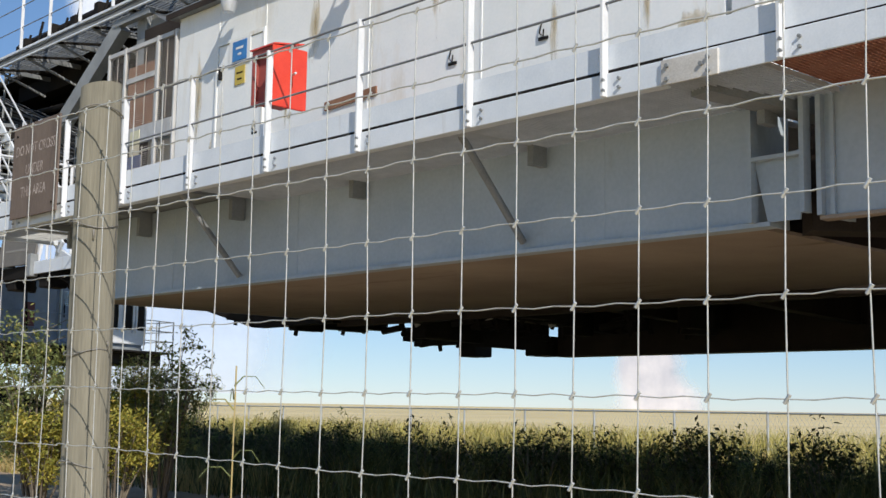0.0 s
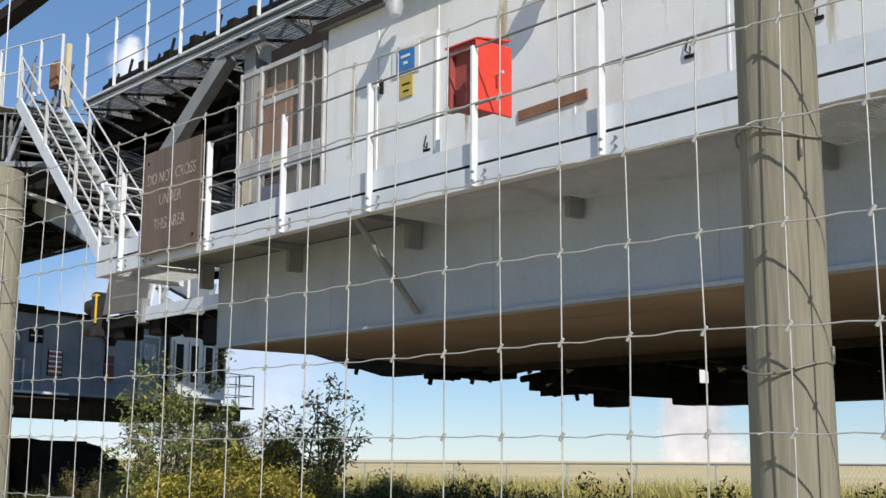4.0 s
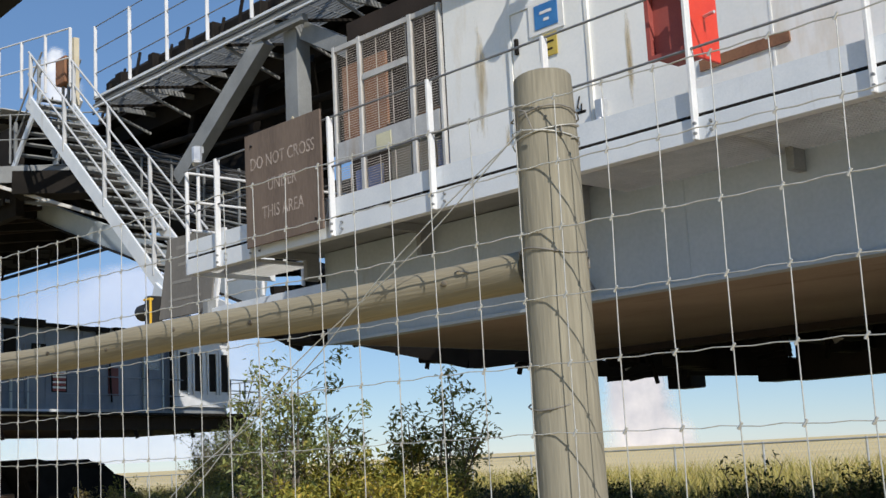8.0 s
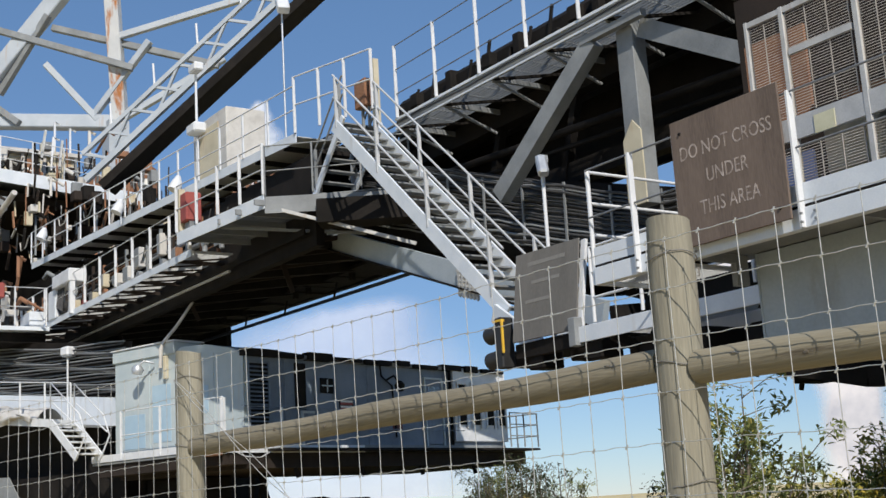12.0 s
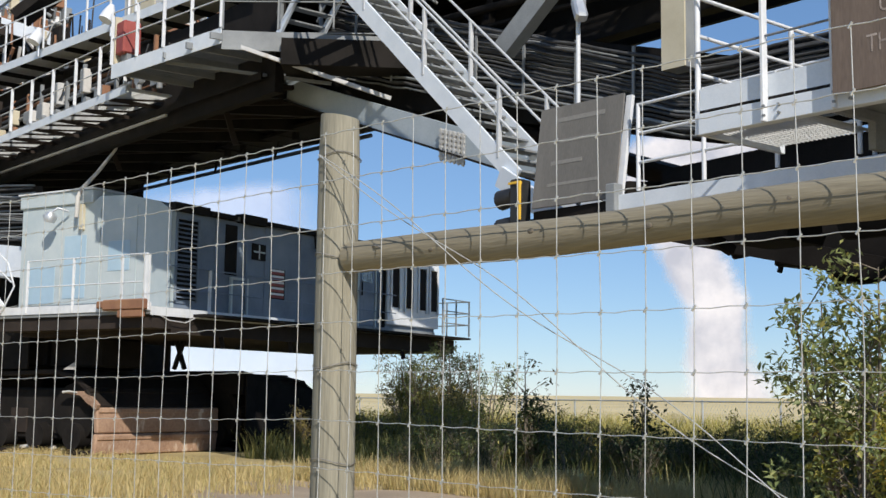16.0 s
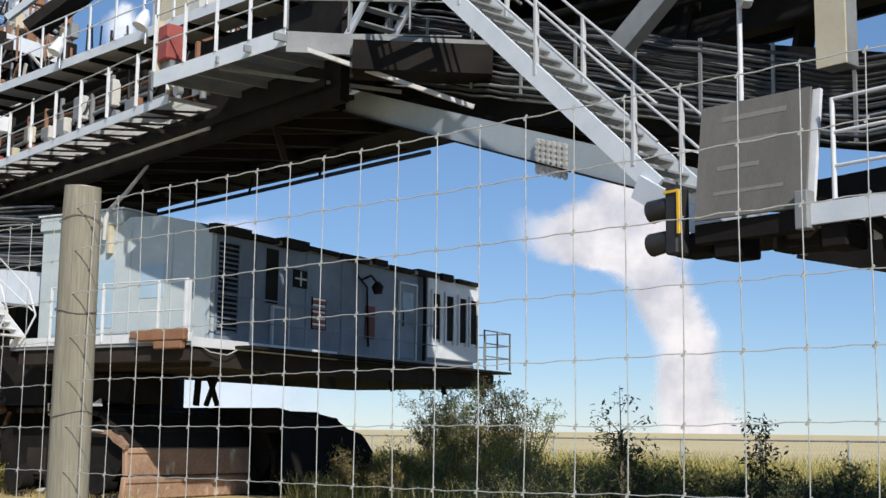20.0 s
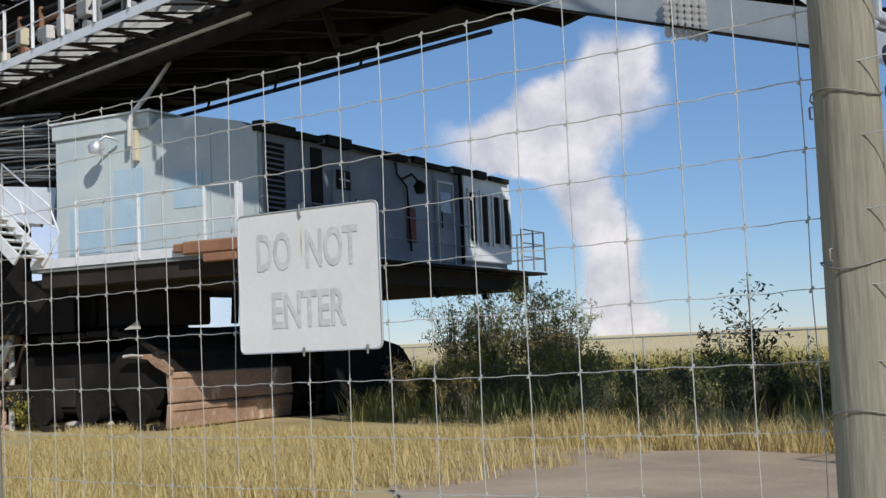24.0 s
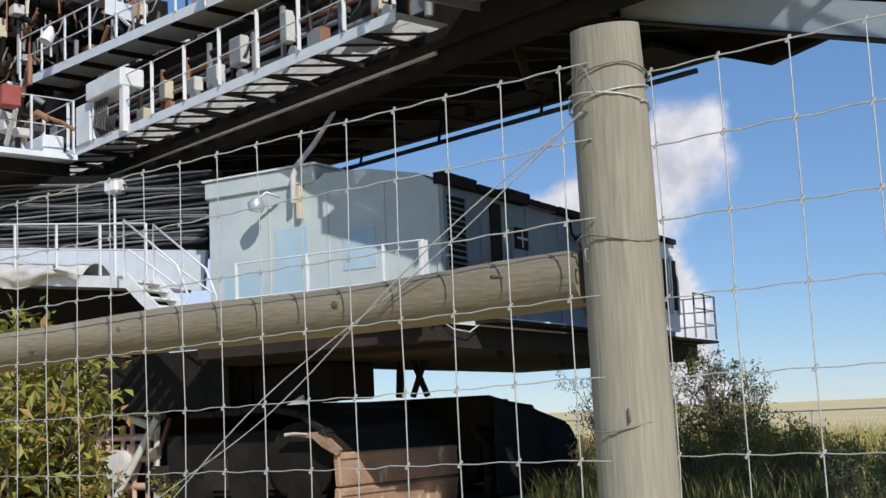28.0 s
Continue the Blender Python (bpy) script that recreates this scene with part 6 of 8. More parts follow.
def machinery(name, x0, x1, y0, y1, z0, z1, n, label, mats, category="machinery"):
    """Pipes, boxes and brackets packed on a deck."""
    t = thing(name, ((x0 + x1) / 2, (y0 + y1) / 2, z0), label, category)
    for k in range(n):
        x, y, z = random.uniform(x0, x1), random.uniform(y0, y1), random.uniform(z0, z1)
        m = random.choice(mats)
        kind = random.random()
        if kind < 0.4:
            L_ = random.uniform(0.6, 2.4)
            d = random.choice(((1, 0, 0), (0.2, 0, 1), (0, 0, 1), (0.9, 0.1, -0.35), (1, 0, 0.3)))
            d = Vector(d).normalized() * L_
            part("pipe", G().path([(x, y, z), Vector((x, y, z)) + d * 0.7, Vector((x, y, z)) + d * 0.7 + Vector((0.1, 0.2, -0.15))], random.uniform(0.03, 0.09), 7), m, t)
        elif kind < 0.75:
            w, h = random.uniform(0.15, 0.7), random.uniform(0.15, 0.7)
            part("casing", G().box(x - w / 2, x + w / 2, y, y + 0.4, z, z + h, 0.02), m, t)
        else:
            part("bracket", G().beam((x, y, z), (x + random.uniform(-0.8, 0.8), y, z + random.uniform(0.5, 1.2)), 0.08, 0.1), m, t)
    return t




def pipe_wall(name, x0, x1, y, z0, z1, rise, label, pale=0.3):
    """Long pipes and cables on brackets along a deck, with boxes, valves and cable loops between them."""
    rnd = random.Random(len(label) * 7 + int(x0))
    t = thing(name, ((x0 + x1) / 2, y, z0), label, "machinery")
    up = lambda x: rise * (x1 - x)
    for k in range(9):
        z = z0 + (z1 - z0) * (k + 0.5) / 9 + rnd.uniform(-0.04, 0.04)
        a, b = x0 + rnd.uniform(0, 3), x1 - rnd.uniform(0, 3)
        n = int((b - a) / 0.6)
        pts = [(a + (b - a) * j / n, y + 0.1 * math.sin(k * 2.1), z + up(a + (b - a) * j / n) + 0.025 * math.sin(j * 1.1 + k)) for j in range(n + 1)]
        part("pipe", G().path(pts, rnd.choice((0.02, 0.03, 0.05, 0.07)), 6), rnd.choice((M_STEEL, M_CABLE, M_DARK, M_RUST, M_STEEL)), t)
    x = x0 + 0.4
    while x < x1:
        part("upright", G().box(x - 0.04, x + 0.04, y - 0.16, y - 0.08, z0 + up(x), z1 + up(x) + rnd.uniform(-0.1, 0.25)), rnd.choice((M_DARKBROWN, M_STEEL, M_RUST)), t)
        if rnd.random() < 0.75:
            w, h, z = rnd.uniform(0.2, 0.55), rnd.uniform(0.25, 0.6), z0 + up(x) + rnd.uniform(0.05, max(0.1, z1 - z0 - 0.6))
            bx = part("box", G().box(x + 0.15, x + 0.15 + w, y - 0.3, y - 0.1, z, z + h, 0.015), rnd.choice((M_DIRT, M_FRAME)) if rnd.random() < pale else rnd.choice((M_STEEL, M_DARKBROWN, M_PRIMER, M_RUST)), t)
            part("box_lid", G().box(x + 0.18, x + 0.12 + w, y - 0.315, y - 0.302, z + 0.03, z + h - 0.03), M_STEEL, bx)
        if rnd.random() < 0.6:
            z = z1 + up(x) - rnd.uniform(0.0, 0.3)
            part("cable_loop", G().path([(x + 0.1, y - 0.2, z), (x + 0.2, y - 0.24, z - 0.35), (x + 0.45, y - 0.26, z - 0.5), (x + 0.7, y - 0.24, z - 0.3), (x + 0.8, y - 0.2, z + 0.02)], 0.02, 5), M_CABLE, t)
        if rnd.random() < 0.4:
            z = z0 + up(x) + 0.1
            part("valve", G().tube((x + 0.6, y - 0.3, z), (x + 0.6, y - 0.3, z + 0.3), 0.07, 8).tube((x + 0.6, y - 0.36, z + 0.36), (x + 0.6, y - 0.24, z + 0.36), 0.12, 10), rnd.choice((M_RUST, M_DULLRED, M_STEEL)), t)
        x += rnd.uniform(0.7, 1.1)
    return t


pipe_wall("boom_pipework", -48, -30.8, 11.2, 7.95, 9.3, 0.0, "pipes, cable runs and boxes along the boom side", 0.35)
pipe_wall("upper_pipework", -47, -36.6, 12.9, 9.75, 11.0, 0.05, "pipes, cables and rusty boxes on the upper boom deck", 0.4)
pipe_wall("upper_pipework", -33.9, -28, 12.9, 9.7, 10.5, 0.05, "pipes, cables and rusty boxes on the upper boom deck", 0.3)
sd = thing("boom_upper_works", (-40.0, 13.0, 9.5), "dark closed upper works of the boom", "girder")
part("side_sheet", G().prism([(-78, 12.2, 9.5), (-27.2, 12.2, 9.4), (-27.2, 12.2, 9.7), (-47, 12.2, 10.7), (-78, 12.2, 12.4)], (0, 0.08, 0)), M_DARK, sd)
part("top_sheet", G().prism([(-78, 12.3, 12.4), (-47, 12.3, 10.7), (-27.2, 12.3, 9.7), (-27.2, 17, 9.7), (-47, 17, 10.7), (-78, 17, 12.4)], (0, 0, 0.1)), M_DARK, sd)
# cage at the far end of the walkway
cg2 = thing("walkway_cage", (-44.0, 9.0, 7.7), "white railed cage platform at the side of the boom", "walkway")
part("deck", G().box(-46.5, -41.6, 8.0, 10.0, 7.62, 7.74), M_FASCIA, cg2)
part("underside", G().box(-46.0, -42.0, 8.2, 10.0, 7.3, 7.6), M_DARK, cg2)
railing((-46.5, 8.0), (-41.6, 8.0), 7.75, 8.95, 0.75, "white railing round the cage platform", toe=0, r=0.02, mat_rail=M_DULLWHITE)
railing((-41.6, 8.0), (-41.6, 9.9), 7.75, 8.95, 0.9, "white railing round the cage platform", toe=0, r=0.02, mat_rail=M_DULLWHITE)
part("sloping_rail", G().tube((-46.5, 8.2, 9.9), (-40.5, 8.6, 11.6), 0.09, 8).tube((-52, 8.0, 9.0), (-46.5, 8.2, 9.9), 0.09, 8), M_DIRT, cg2)
machinery("cage_pipework", -46, -42, 8.6, 9.6, 7.8, 9.4, 26, "pipes, red valves and cables inside the cage platform", (M_DARK, M_RUST, M_CABLE, M_STEEL, M_DIRT))

# ---- turntable deck, leg and mast ----
td = thing("turntable_deck", (-47.0, 11.0, 13.3), "broad pale blue walkway round the turntable", "walkway")
C1, C2, C3 = Vector((-48.9, 8.0, 14.7)), Vector((-50.0, 16.6, 14.3)), Vector((-58.0, 4.5, 14.7))
part("fascia", G().beam(C1, C2, 0.05, 0.5), M_FASCIA, td)
part("fascia", G().beam(C1, C3, 0.05, 0.5), M_FASCIA, td)
part("deck", G().prism([C1, C2, C2 + Vector((-9, 0, 0)), C3 + Vector((0, 0, 0))], (0, 0, 0.06)), M_STEEL, td)
part("soffit", G().prism([C1 + Vector((-1, 0.5, -0.6)), C2 + Vector((-1, 0, -0.6)), C2 + Vector((-9, 0, -0.6)), C3 + Vector((0, 1, -0.6))], (0, 0, 0.3)), M_DARKBROWN, td)
sloped_railing(C1 + Vector((0, 0, 0.25)), C2 + Vector((0, 0, 0.25)), 7, 1.25, "white railing round the turntable deck", 2)
sloped_railing(C1 + Vector((0, 0, 0.25)), C3 + Vector((0, 0, 0.25)), 7, 1.25, "white railing round the turntable deck", 2)
machinery("turntable_machinery", -52, -49.5, 9, 16.5, 14.8, 16.2, 40, "pale casings, pipes and winches on the turntable deck", (M_DIRT, M_RAIL, M_RUST, M_STEEL, M_WALL))
machinery("slewing_gear", -53, -47.5, 10, 16, 10.5, 14.0, 70, "rust-stained pipes and gear cases under the turntable deck", (M_RUST, M_DARKBROWN, M_DIRT, M_STEEL, M_DARK))
lg = thing("portal_column", (-52.5, 7.5, 8.0), "massive pale grey support leg with a round cross tube", "column")
part("shaft", G().beam((-53.2, 7.6, 3.2), (-52.3, 7.4, 12.2), 1.1, 0.9, (0, 1, 0), 0.05), M_FASCIA, lg)
part("knee", G().beam((-52.4, 7.5, 11.2), (-50.2, 9.9, 14.6), 1.0, 0.8, (0, 0, 1), 0.05), M_FASCIA, lg)
part("cross_tube", G().tube((-52.0, 6.2, 13.4), (-50.9, 9.2, 13.4), 0.4, 14), M_RAIL, lg)
part("marker_plate", G().box(-52.6, -52.0, 6.85, 6.9, 9.0, 9.5), M_DULLRED, lg)
bw = thing("inner_bulkhead", (-56.0, 12.0, 5.0), "dark inner bulkhead behind the support leg", "bulkhead")
part("plate", G().box(-57.5, -57.3, 2.0, 20.0, 3.2, 14.2), M_DARK, bw)
part("plate", G().box(-57.3, -45.0, 17.4, 17.6, 7.6, 14.2), M_DARK, bw)
ms = thing("lattice_mast", (-54.0, 15.0, 15.0), "pale grey lattice mast of heavy box members with rust runs", "mast")
for p, q, w, h in (((-57.8, 11.0, 19.4), (-54.3, 15.0, 25.5), 0.6, 0.7), ((-58.5, 9.5, 19.3), (-54.4, 16.7, 18.9), 0.6, 0.6)):
    part("main_member", G().beam(p, q, w, h, b=0.04), M_MAST, ms)
part("rust_post", G().beam((-54.3, 16.9, 18.6), (-53.2, 16.1, 25.0), 0.6, 0.6, b=0.03), M_RUNNY, ms, "pale upright with orange rust runs")
part("mast_foot", G().beam((-54.4, 16.7, 14.3), (-54.4, 16.7, 18.9), 0.9, 0.9), M_MAST, ms)
part("mast_foot", G().beam((-58.3, 9.8, 14.3), (-58.3, 9.8, 19.3), 0.9, 0.9), M_MAST, ms)
for p, q in (((-55.3, 14.2, 23.2), (-51.2, 20.2, 21.0)), ((-54.4, 16.7, 18.9), (-51.5, 20.6, 21.5)), ((-56.9, 12.4, 20.4), (-54.9, 13.9, 23.6)), ((-54.6, 16.0, 19.0), (-55.6, 14.0, 21.6)),
             ((-53.4, 16.5, 22.5), (-50.3, 21.2, 24.0)), ((-57.4, 10.5, 23.8), (-53.0, 17.0, 21.0)), ((-56.0, 13.0, 18.9), (-58.5, 10.0, 22.0)), ((-55.0, 15.6, 18.8), (-52.6, 17.6, 22.2))):
    part("brace", G().beam(p, q, 0.28, 0.28, b=0.02), M_STEEL if p[0] < -55 else M_MAST, ms)
gy = thing("inclined_gallery", (-38.0, 15.0, 15.0), "long inclined dark gallery with a pale side and thin posts", "conveyor")
GA, GB = Vector((-43.0, 11.6, 12.9)), Vector((-35.6, 18.8, 20.9))
part("deck", G().beam(GA + Vector((0.3, 0.6, -0.3)), GB + Vector((0.3, 0.6, -0.3)), 0.9, 0.3), M_DARK, gy)
part("edge", G().beam(GA + Vector((0, -0.1, 0.9)), GB + Vector((0, -0.1, 0.9)), 0.14, 0.14), M_MAST, gy)
part("lower_edge", G().beam(GA, GB, 0.16, 0.2), M_MAST, gy)
for k in range(12):
    p, q = GA.lerp(GB, k / 12), GA.lerp(GB, (k + 1) / 12)
    part("lattice_bar", G().beam(p, q + Vector((0, -0.1, 0.9)) if k % 2 else q, 0.09, 0.09), M_MAST, gy)
    part("lattice_bar", G().beam(p + Vector((0, -0.1, 0.9)), q, 0.09, 0.09), M_MAST, gy)
for k in range(6):
    p = GA.lerp(GB, 0.1 + 0.15 * k) + Vector((0, -0.1, 0.95))
    part("post", G().tube(p, p + Vector((-0.1, 0, 0.8)), 0.04, 6), M_RAIL, gy)
lp3 = thing("flood_lamp", (-33.0, 13.5, 13.0), "white flood lamp on a tall thin pole", "lamp", "boom lamps")
part("pole", G().tube((-29.4, 12.0, 9.6), (-29.4, 12.0, 14.0), 0.025, 6), M_GALV, lp3)
part("head", G().beam((-29.4, 12.0, 14.1), (-29.1, 11.9, 13.7), 0.3, 0.22, b=0.03), M_RAIL, lp3)

up_ = thing("platform_underparts", (-17.0, 10.0, 3.3), "dark brackets and boxes hung under the lower platform", "machinery")
for x, y, z, w, h in ((-18.2, 10.2, 3.55, 0.5, 0.2), (-17.5, 9.9, 3.42, 0.35, 0.25), (-16.9, 10.3, 3.5, 0.6, 0.22), (-16.2, 9.9, 3.4, 0.3, 0.25), (-15.6, 10.2, 3.36, 0.5, 0.28)):
    part("casing", G().box(x - w / 2, x + w / 2, y - 0.2, y + 0.2, z, z + h, 0.02), M_DARK, up_)
    part("hanger", G().beam((x, y, z + h), (x + 0.1, y + 0.1, 3.85), 0.06, 0.06), M_DARK, up_)


def fittings(name, x0, x1, y0, y1, z0, z1, n, label):
    """Rods, hand wheels, small boxes and hoses crowded on a machine deck."""
    t = thing(name, ((x0 + x1) / 2, (y0 + y1) / 2, z0), label, "machinery")
    cols = (M_DIRT, M_PRIMER, M_RUST, M_DARKBROWN, M_STEEL, M_DARK, M_DARKBROWN, M_RUST, M_DARK, M_CABLE)
    for k in range(n):
        x, y, z = random.uniform(x0, x1), random.uniform(y0, y1), random.uniform(z0, z1)
        m = random.choice(cols)
        kind = k % 5
        if kind < 2:
            part("rod", G().tube((x, y, z), (x + random.uniform(-0.15, 0.15), y, z + random.uniform(0.6, 1.4)), random.uniform(0.02, 0.05), 6), m, t)
        elif kind == 2:
            w, h = random.uniform(0.15, 0.5), random.uniform(0.2, 0.6)
            part("small_box", G().box(x - w / 2, x + w / 2, y, y + 0.3, z, z + h, 0.02), m, t)
        elif kind == 3:
            part("hose", G().path([(x, y, z + 0.5), (x + 0.3, y - 0.05, z + 0.15), (x + 0.7, y, z + 0.2), (x + 1.0, y + 0.05, z + 0.6)], 0.025, 6), m, t)
        else:
            part("strut", G().beam((x, y, z), (x + random.uniform(-1.0, 1.0), y, z + random.uniform(0.2, 0.7)), 0.07, 0.07), m, t)
    return t


random.seed(52)
fittings("turntable_fittings", -51.5, -49.4, 8.5, 16.6, 14.7, 15.4, 90, "crowded pale and rusty rods, boxes and hoses on the turntable deck")
fittings("slewing_fittings", -52.0, -47.5, 9.5, 16.0, 11.5, 13.6, 90, "dark and rusty struts and hoses under the turntable deck")
fittings("boom_head_fittings", -48.0, -38.0, 12.4, 13.6, 10.6, 11.3, 60, "crowded rusty rods and small boxes on the upper boom deck")
wh = thing("winch_house", (-53.0, 11.5, 14.8), "dirty cream winch house with a dark open side on the turntable", "house")
part("body", G().box(-55.5, -51.6, 8.6, 14.0, 14.8, 16.2, 0.05), M_PRIMER, wh)
part("roof", G().box(-55.7, -51.3, 8.4, 14.2, 16.2, 16.35), M_DIRT, wh)
part("opening", G().box(-51.6, -51.56, 9.4, 12.9, 15.1, 15.95), M_DARK, wh, "dark open side")
for k in range(5):
    part("upright", G().box(-51.58, -51.46, 9.3 + 0.85 * k, 9.42 + 0.85 * k, 14.85, 16.2), M_DIRT, wh)
hb = thing("rusty_beam_end", (-53.5, 16.5, 15.3), "orange rusted box beam end at the mast foot", "beam")
part("box", G().beam((-55.5, 14.8, 15.4), (-52.4, 17.6, 15.9), 0.9, 1.3, b=0.04), M_RUST, hb)
dk = thing("deck_bulkhead", (-42.0, 14.2, 9.6), "dark rust-stained bulkhead behind the crowded upper boom deck", "bulkhead")
part("plate", G().prism([(-52.0, 14.1, 9.6), (-31.5, 14.1, 9.6), (-31.5, 14.1, 10.3), (-36.6, 14.1, 11.2), (-40.0, 14.1, 11.5), (-48.0, 14.1, 12.6), (-52.0, 14.1, 13.6)], (0, 0.08, 0)), M_DARKBROWN, dk)
ubk = thing("upper_bulkhead", (-44.0, 16.9, 9.6), "dark brown bulkhead behind the upper boom deck", "bulkhead")
part("plate", G().prism([(-52.0, 16.9, 9.6), (-37.5, 16.9, 9.6), (-37.5, 16.9, 11.0), (-41.0, 16.9, 12.6), (-52.0, 16.9, 14.3)], (0, 0.08, 0)), M_DARKBROWN, ubk)


# ---- crawler below the house ----
SHOE_LINE = [(-0.05, 0.02), (0.0, 0.53), (-0.04, 1.16), (-0.36, 1.6), (-0.85, 1.92), (-1.5, 2.05)]


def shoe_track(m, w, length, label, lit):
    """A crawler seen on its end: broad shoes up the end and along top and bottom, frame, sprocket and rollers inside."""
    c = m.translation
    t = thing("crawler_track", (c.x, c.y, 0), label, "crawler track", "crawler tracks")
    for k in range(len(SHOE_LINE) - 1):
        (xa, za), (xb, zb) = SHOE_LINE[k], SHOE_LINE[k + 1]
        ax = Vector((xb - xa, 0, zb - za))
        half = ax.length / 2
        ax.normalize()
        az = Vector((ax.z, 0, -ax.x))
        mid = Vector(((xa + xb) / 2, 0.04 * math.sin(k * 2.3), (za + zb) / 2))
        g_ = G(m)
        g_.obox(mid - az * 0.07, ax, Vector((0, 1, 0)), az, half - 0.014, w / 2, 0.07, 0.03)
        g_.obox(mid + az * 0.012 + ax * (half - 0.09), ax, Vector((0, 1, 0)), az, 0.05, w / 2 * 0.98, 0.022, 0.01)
        # shoes above the second are coloured dark for the shade under the deck
        part("shoe", g_, lit if k < 2 else M_SHADESHOE, t)
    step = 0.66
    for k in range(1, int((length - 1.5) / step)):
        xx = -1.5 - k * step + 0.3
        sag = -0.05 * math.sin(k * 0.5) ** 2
        part("shoe", G(m).box(xx - 0.32, xx + 0.32, -w / 2, w / 2, 1.93 + sag, 2.05 + sag, 0.02), M_SHADESHOE, t)
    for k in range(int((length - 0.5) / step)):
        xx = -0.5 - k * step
        part("shoe", G(m).box(xx - 0.32, xx + 0.32, -w / 2, w / 2, 0.0, 0.12, 0.02), M_SHADESHOE, t)
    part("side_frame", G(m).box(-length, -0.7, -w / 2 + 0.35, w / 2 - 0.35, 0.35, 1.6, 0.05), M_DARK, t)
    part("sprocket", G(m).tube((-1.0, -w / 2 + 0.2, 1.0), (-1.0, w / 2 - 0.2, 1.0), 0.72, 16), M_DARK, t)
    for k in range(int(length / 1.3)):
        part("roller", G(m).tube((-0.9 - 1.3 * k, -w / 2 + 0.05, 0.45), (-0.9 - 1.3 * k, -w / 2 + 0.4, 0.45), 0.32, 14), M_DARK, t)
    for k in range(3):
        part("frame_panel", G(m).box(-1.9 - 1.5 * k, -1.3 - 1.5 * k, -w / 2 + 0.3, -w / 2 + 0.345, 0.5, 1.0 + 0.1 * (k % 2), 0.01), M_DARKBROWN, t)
    return t


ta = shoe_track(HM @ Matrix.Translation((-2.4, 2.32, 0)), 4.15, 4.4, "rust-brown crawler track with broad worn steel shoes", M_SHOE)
part("bent_shoe", G(HM).prism([(-2.42, 0.2, 1.1), (-2.36, 0.2, 1.2), (-2.6, 0.2, 1.4), (-2.9, 0.2, 1.52), (-3.5, 0.2, 1.52), (-3.5, 0.2, 1.47), (-2.95, 0.2, 1.42), (-2.75, 0.2, 1.26)], (0.0, 0.1, 0.0)), M_SHOE, ta, "bent pale shoe edge")
part("torn_edge", G(HM).path([(-3.55, 0.2, 1.49), (-3.3, 0.17, 1.51), (-3.05, 0.18, 1.49)], 0.035, 6, 0.02), M_DIRT, ta, "pale torn edge")
# this whole track is coloured near black in place of shadow
tb = shoe_track(HM @ Matrix.Translation((-1.75, 6.3, 0)), 3.6, 8.5, "crawler track darkened for shade under a sloping hood", M_DARK)
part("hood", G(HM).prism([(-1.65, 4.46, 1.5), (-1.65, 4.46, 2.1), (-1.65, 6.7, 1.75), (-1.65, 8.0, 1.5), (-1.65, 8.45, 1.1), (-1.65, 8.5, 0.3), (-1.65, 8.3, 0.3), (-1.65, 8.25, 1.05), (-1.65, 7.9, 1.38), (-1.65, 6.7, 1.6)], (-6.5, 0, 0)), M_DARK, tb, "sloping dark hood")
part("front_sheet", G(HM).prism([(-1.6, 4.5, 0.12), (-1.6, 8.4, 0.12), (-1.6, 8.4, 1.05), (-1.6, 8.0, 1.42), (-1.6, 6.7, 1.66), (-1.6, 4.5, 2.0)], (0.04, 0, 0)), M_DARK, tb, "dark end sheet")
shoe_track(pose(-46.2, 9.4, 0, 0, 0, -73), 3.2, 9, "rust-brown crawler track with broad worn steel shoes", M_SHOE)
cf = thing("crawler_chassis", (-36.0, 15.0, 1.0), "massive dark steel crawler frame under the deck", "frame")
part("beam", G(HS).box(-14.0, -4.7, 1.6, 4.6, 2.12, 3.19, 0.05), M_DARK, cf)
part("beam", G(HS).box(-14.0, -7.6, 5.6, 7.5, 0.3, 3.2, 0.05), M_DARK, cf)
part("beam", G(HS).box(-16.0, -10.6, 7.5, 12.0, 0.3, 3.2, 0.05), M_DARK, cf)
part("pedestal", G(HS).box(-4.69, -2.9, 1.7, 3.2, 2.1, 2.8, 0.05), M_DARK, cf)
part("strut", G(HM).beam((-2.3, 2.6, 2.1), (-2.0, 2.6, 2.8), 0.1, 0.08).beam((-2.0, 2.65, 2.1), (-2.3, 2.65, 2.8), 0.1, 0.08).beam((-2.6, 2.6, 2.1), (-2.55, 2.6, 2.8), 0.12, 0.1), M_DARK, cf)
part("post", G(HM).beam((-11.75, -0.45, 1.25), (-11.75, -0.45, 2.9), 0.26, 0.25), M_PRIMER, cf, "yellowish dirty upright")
# sheet darkened, and the next beam added, to give deep shade behind the cage
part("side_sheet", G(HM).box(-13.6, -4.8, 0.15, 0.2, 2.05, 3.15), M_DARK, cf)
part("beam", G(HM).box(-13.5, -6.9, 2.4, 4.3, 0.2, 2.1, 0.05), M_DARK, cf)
part("hanging_sheet", G(HM).prism([(-12.6, -0.3, 2.35), (-8.6, -0.3, 2.0), (-9.6, -0.3, 3.2), (-12.6, -0.3, 3.3)], (0, 0.04, 0)), M_STEEL, cf, "grey hanging sheet")
part("sheet_edge", G(HM).prism([(-12.6, -0.34, 2.2), (-8.4, -0.34, 1.95), (-10.2, -0.34, 2.3), (-12.6, -0.34, 2.6)], (0, 0.03, 0)), M_DIRT, cf, "pale torn sheet edge")
part("white_tag", G(HM).prism([(-3.3, -0.05, 2.02), (-2.9, -0.05, 2.02), (-2.95, -0.05, 2.18)], (0, 0.04, 0)), M_DIRT, cf, "pale torn scrap of sheet")
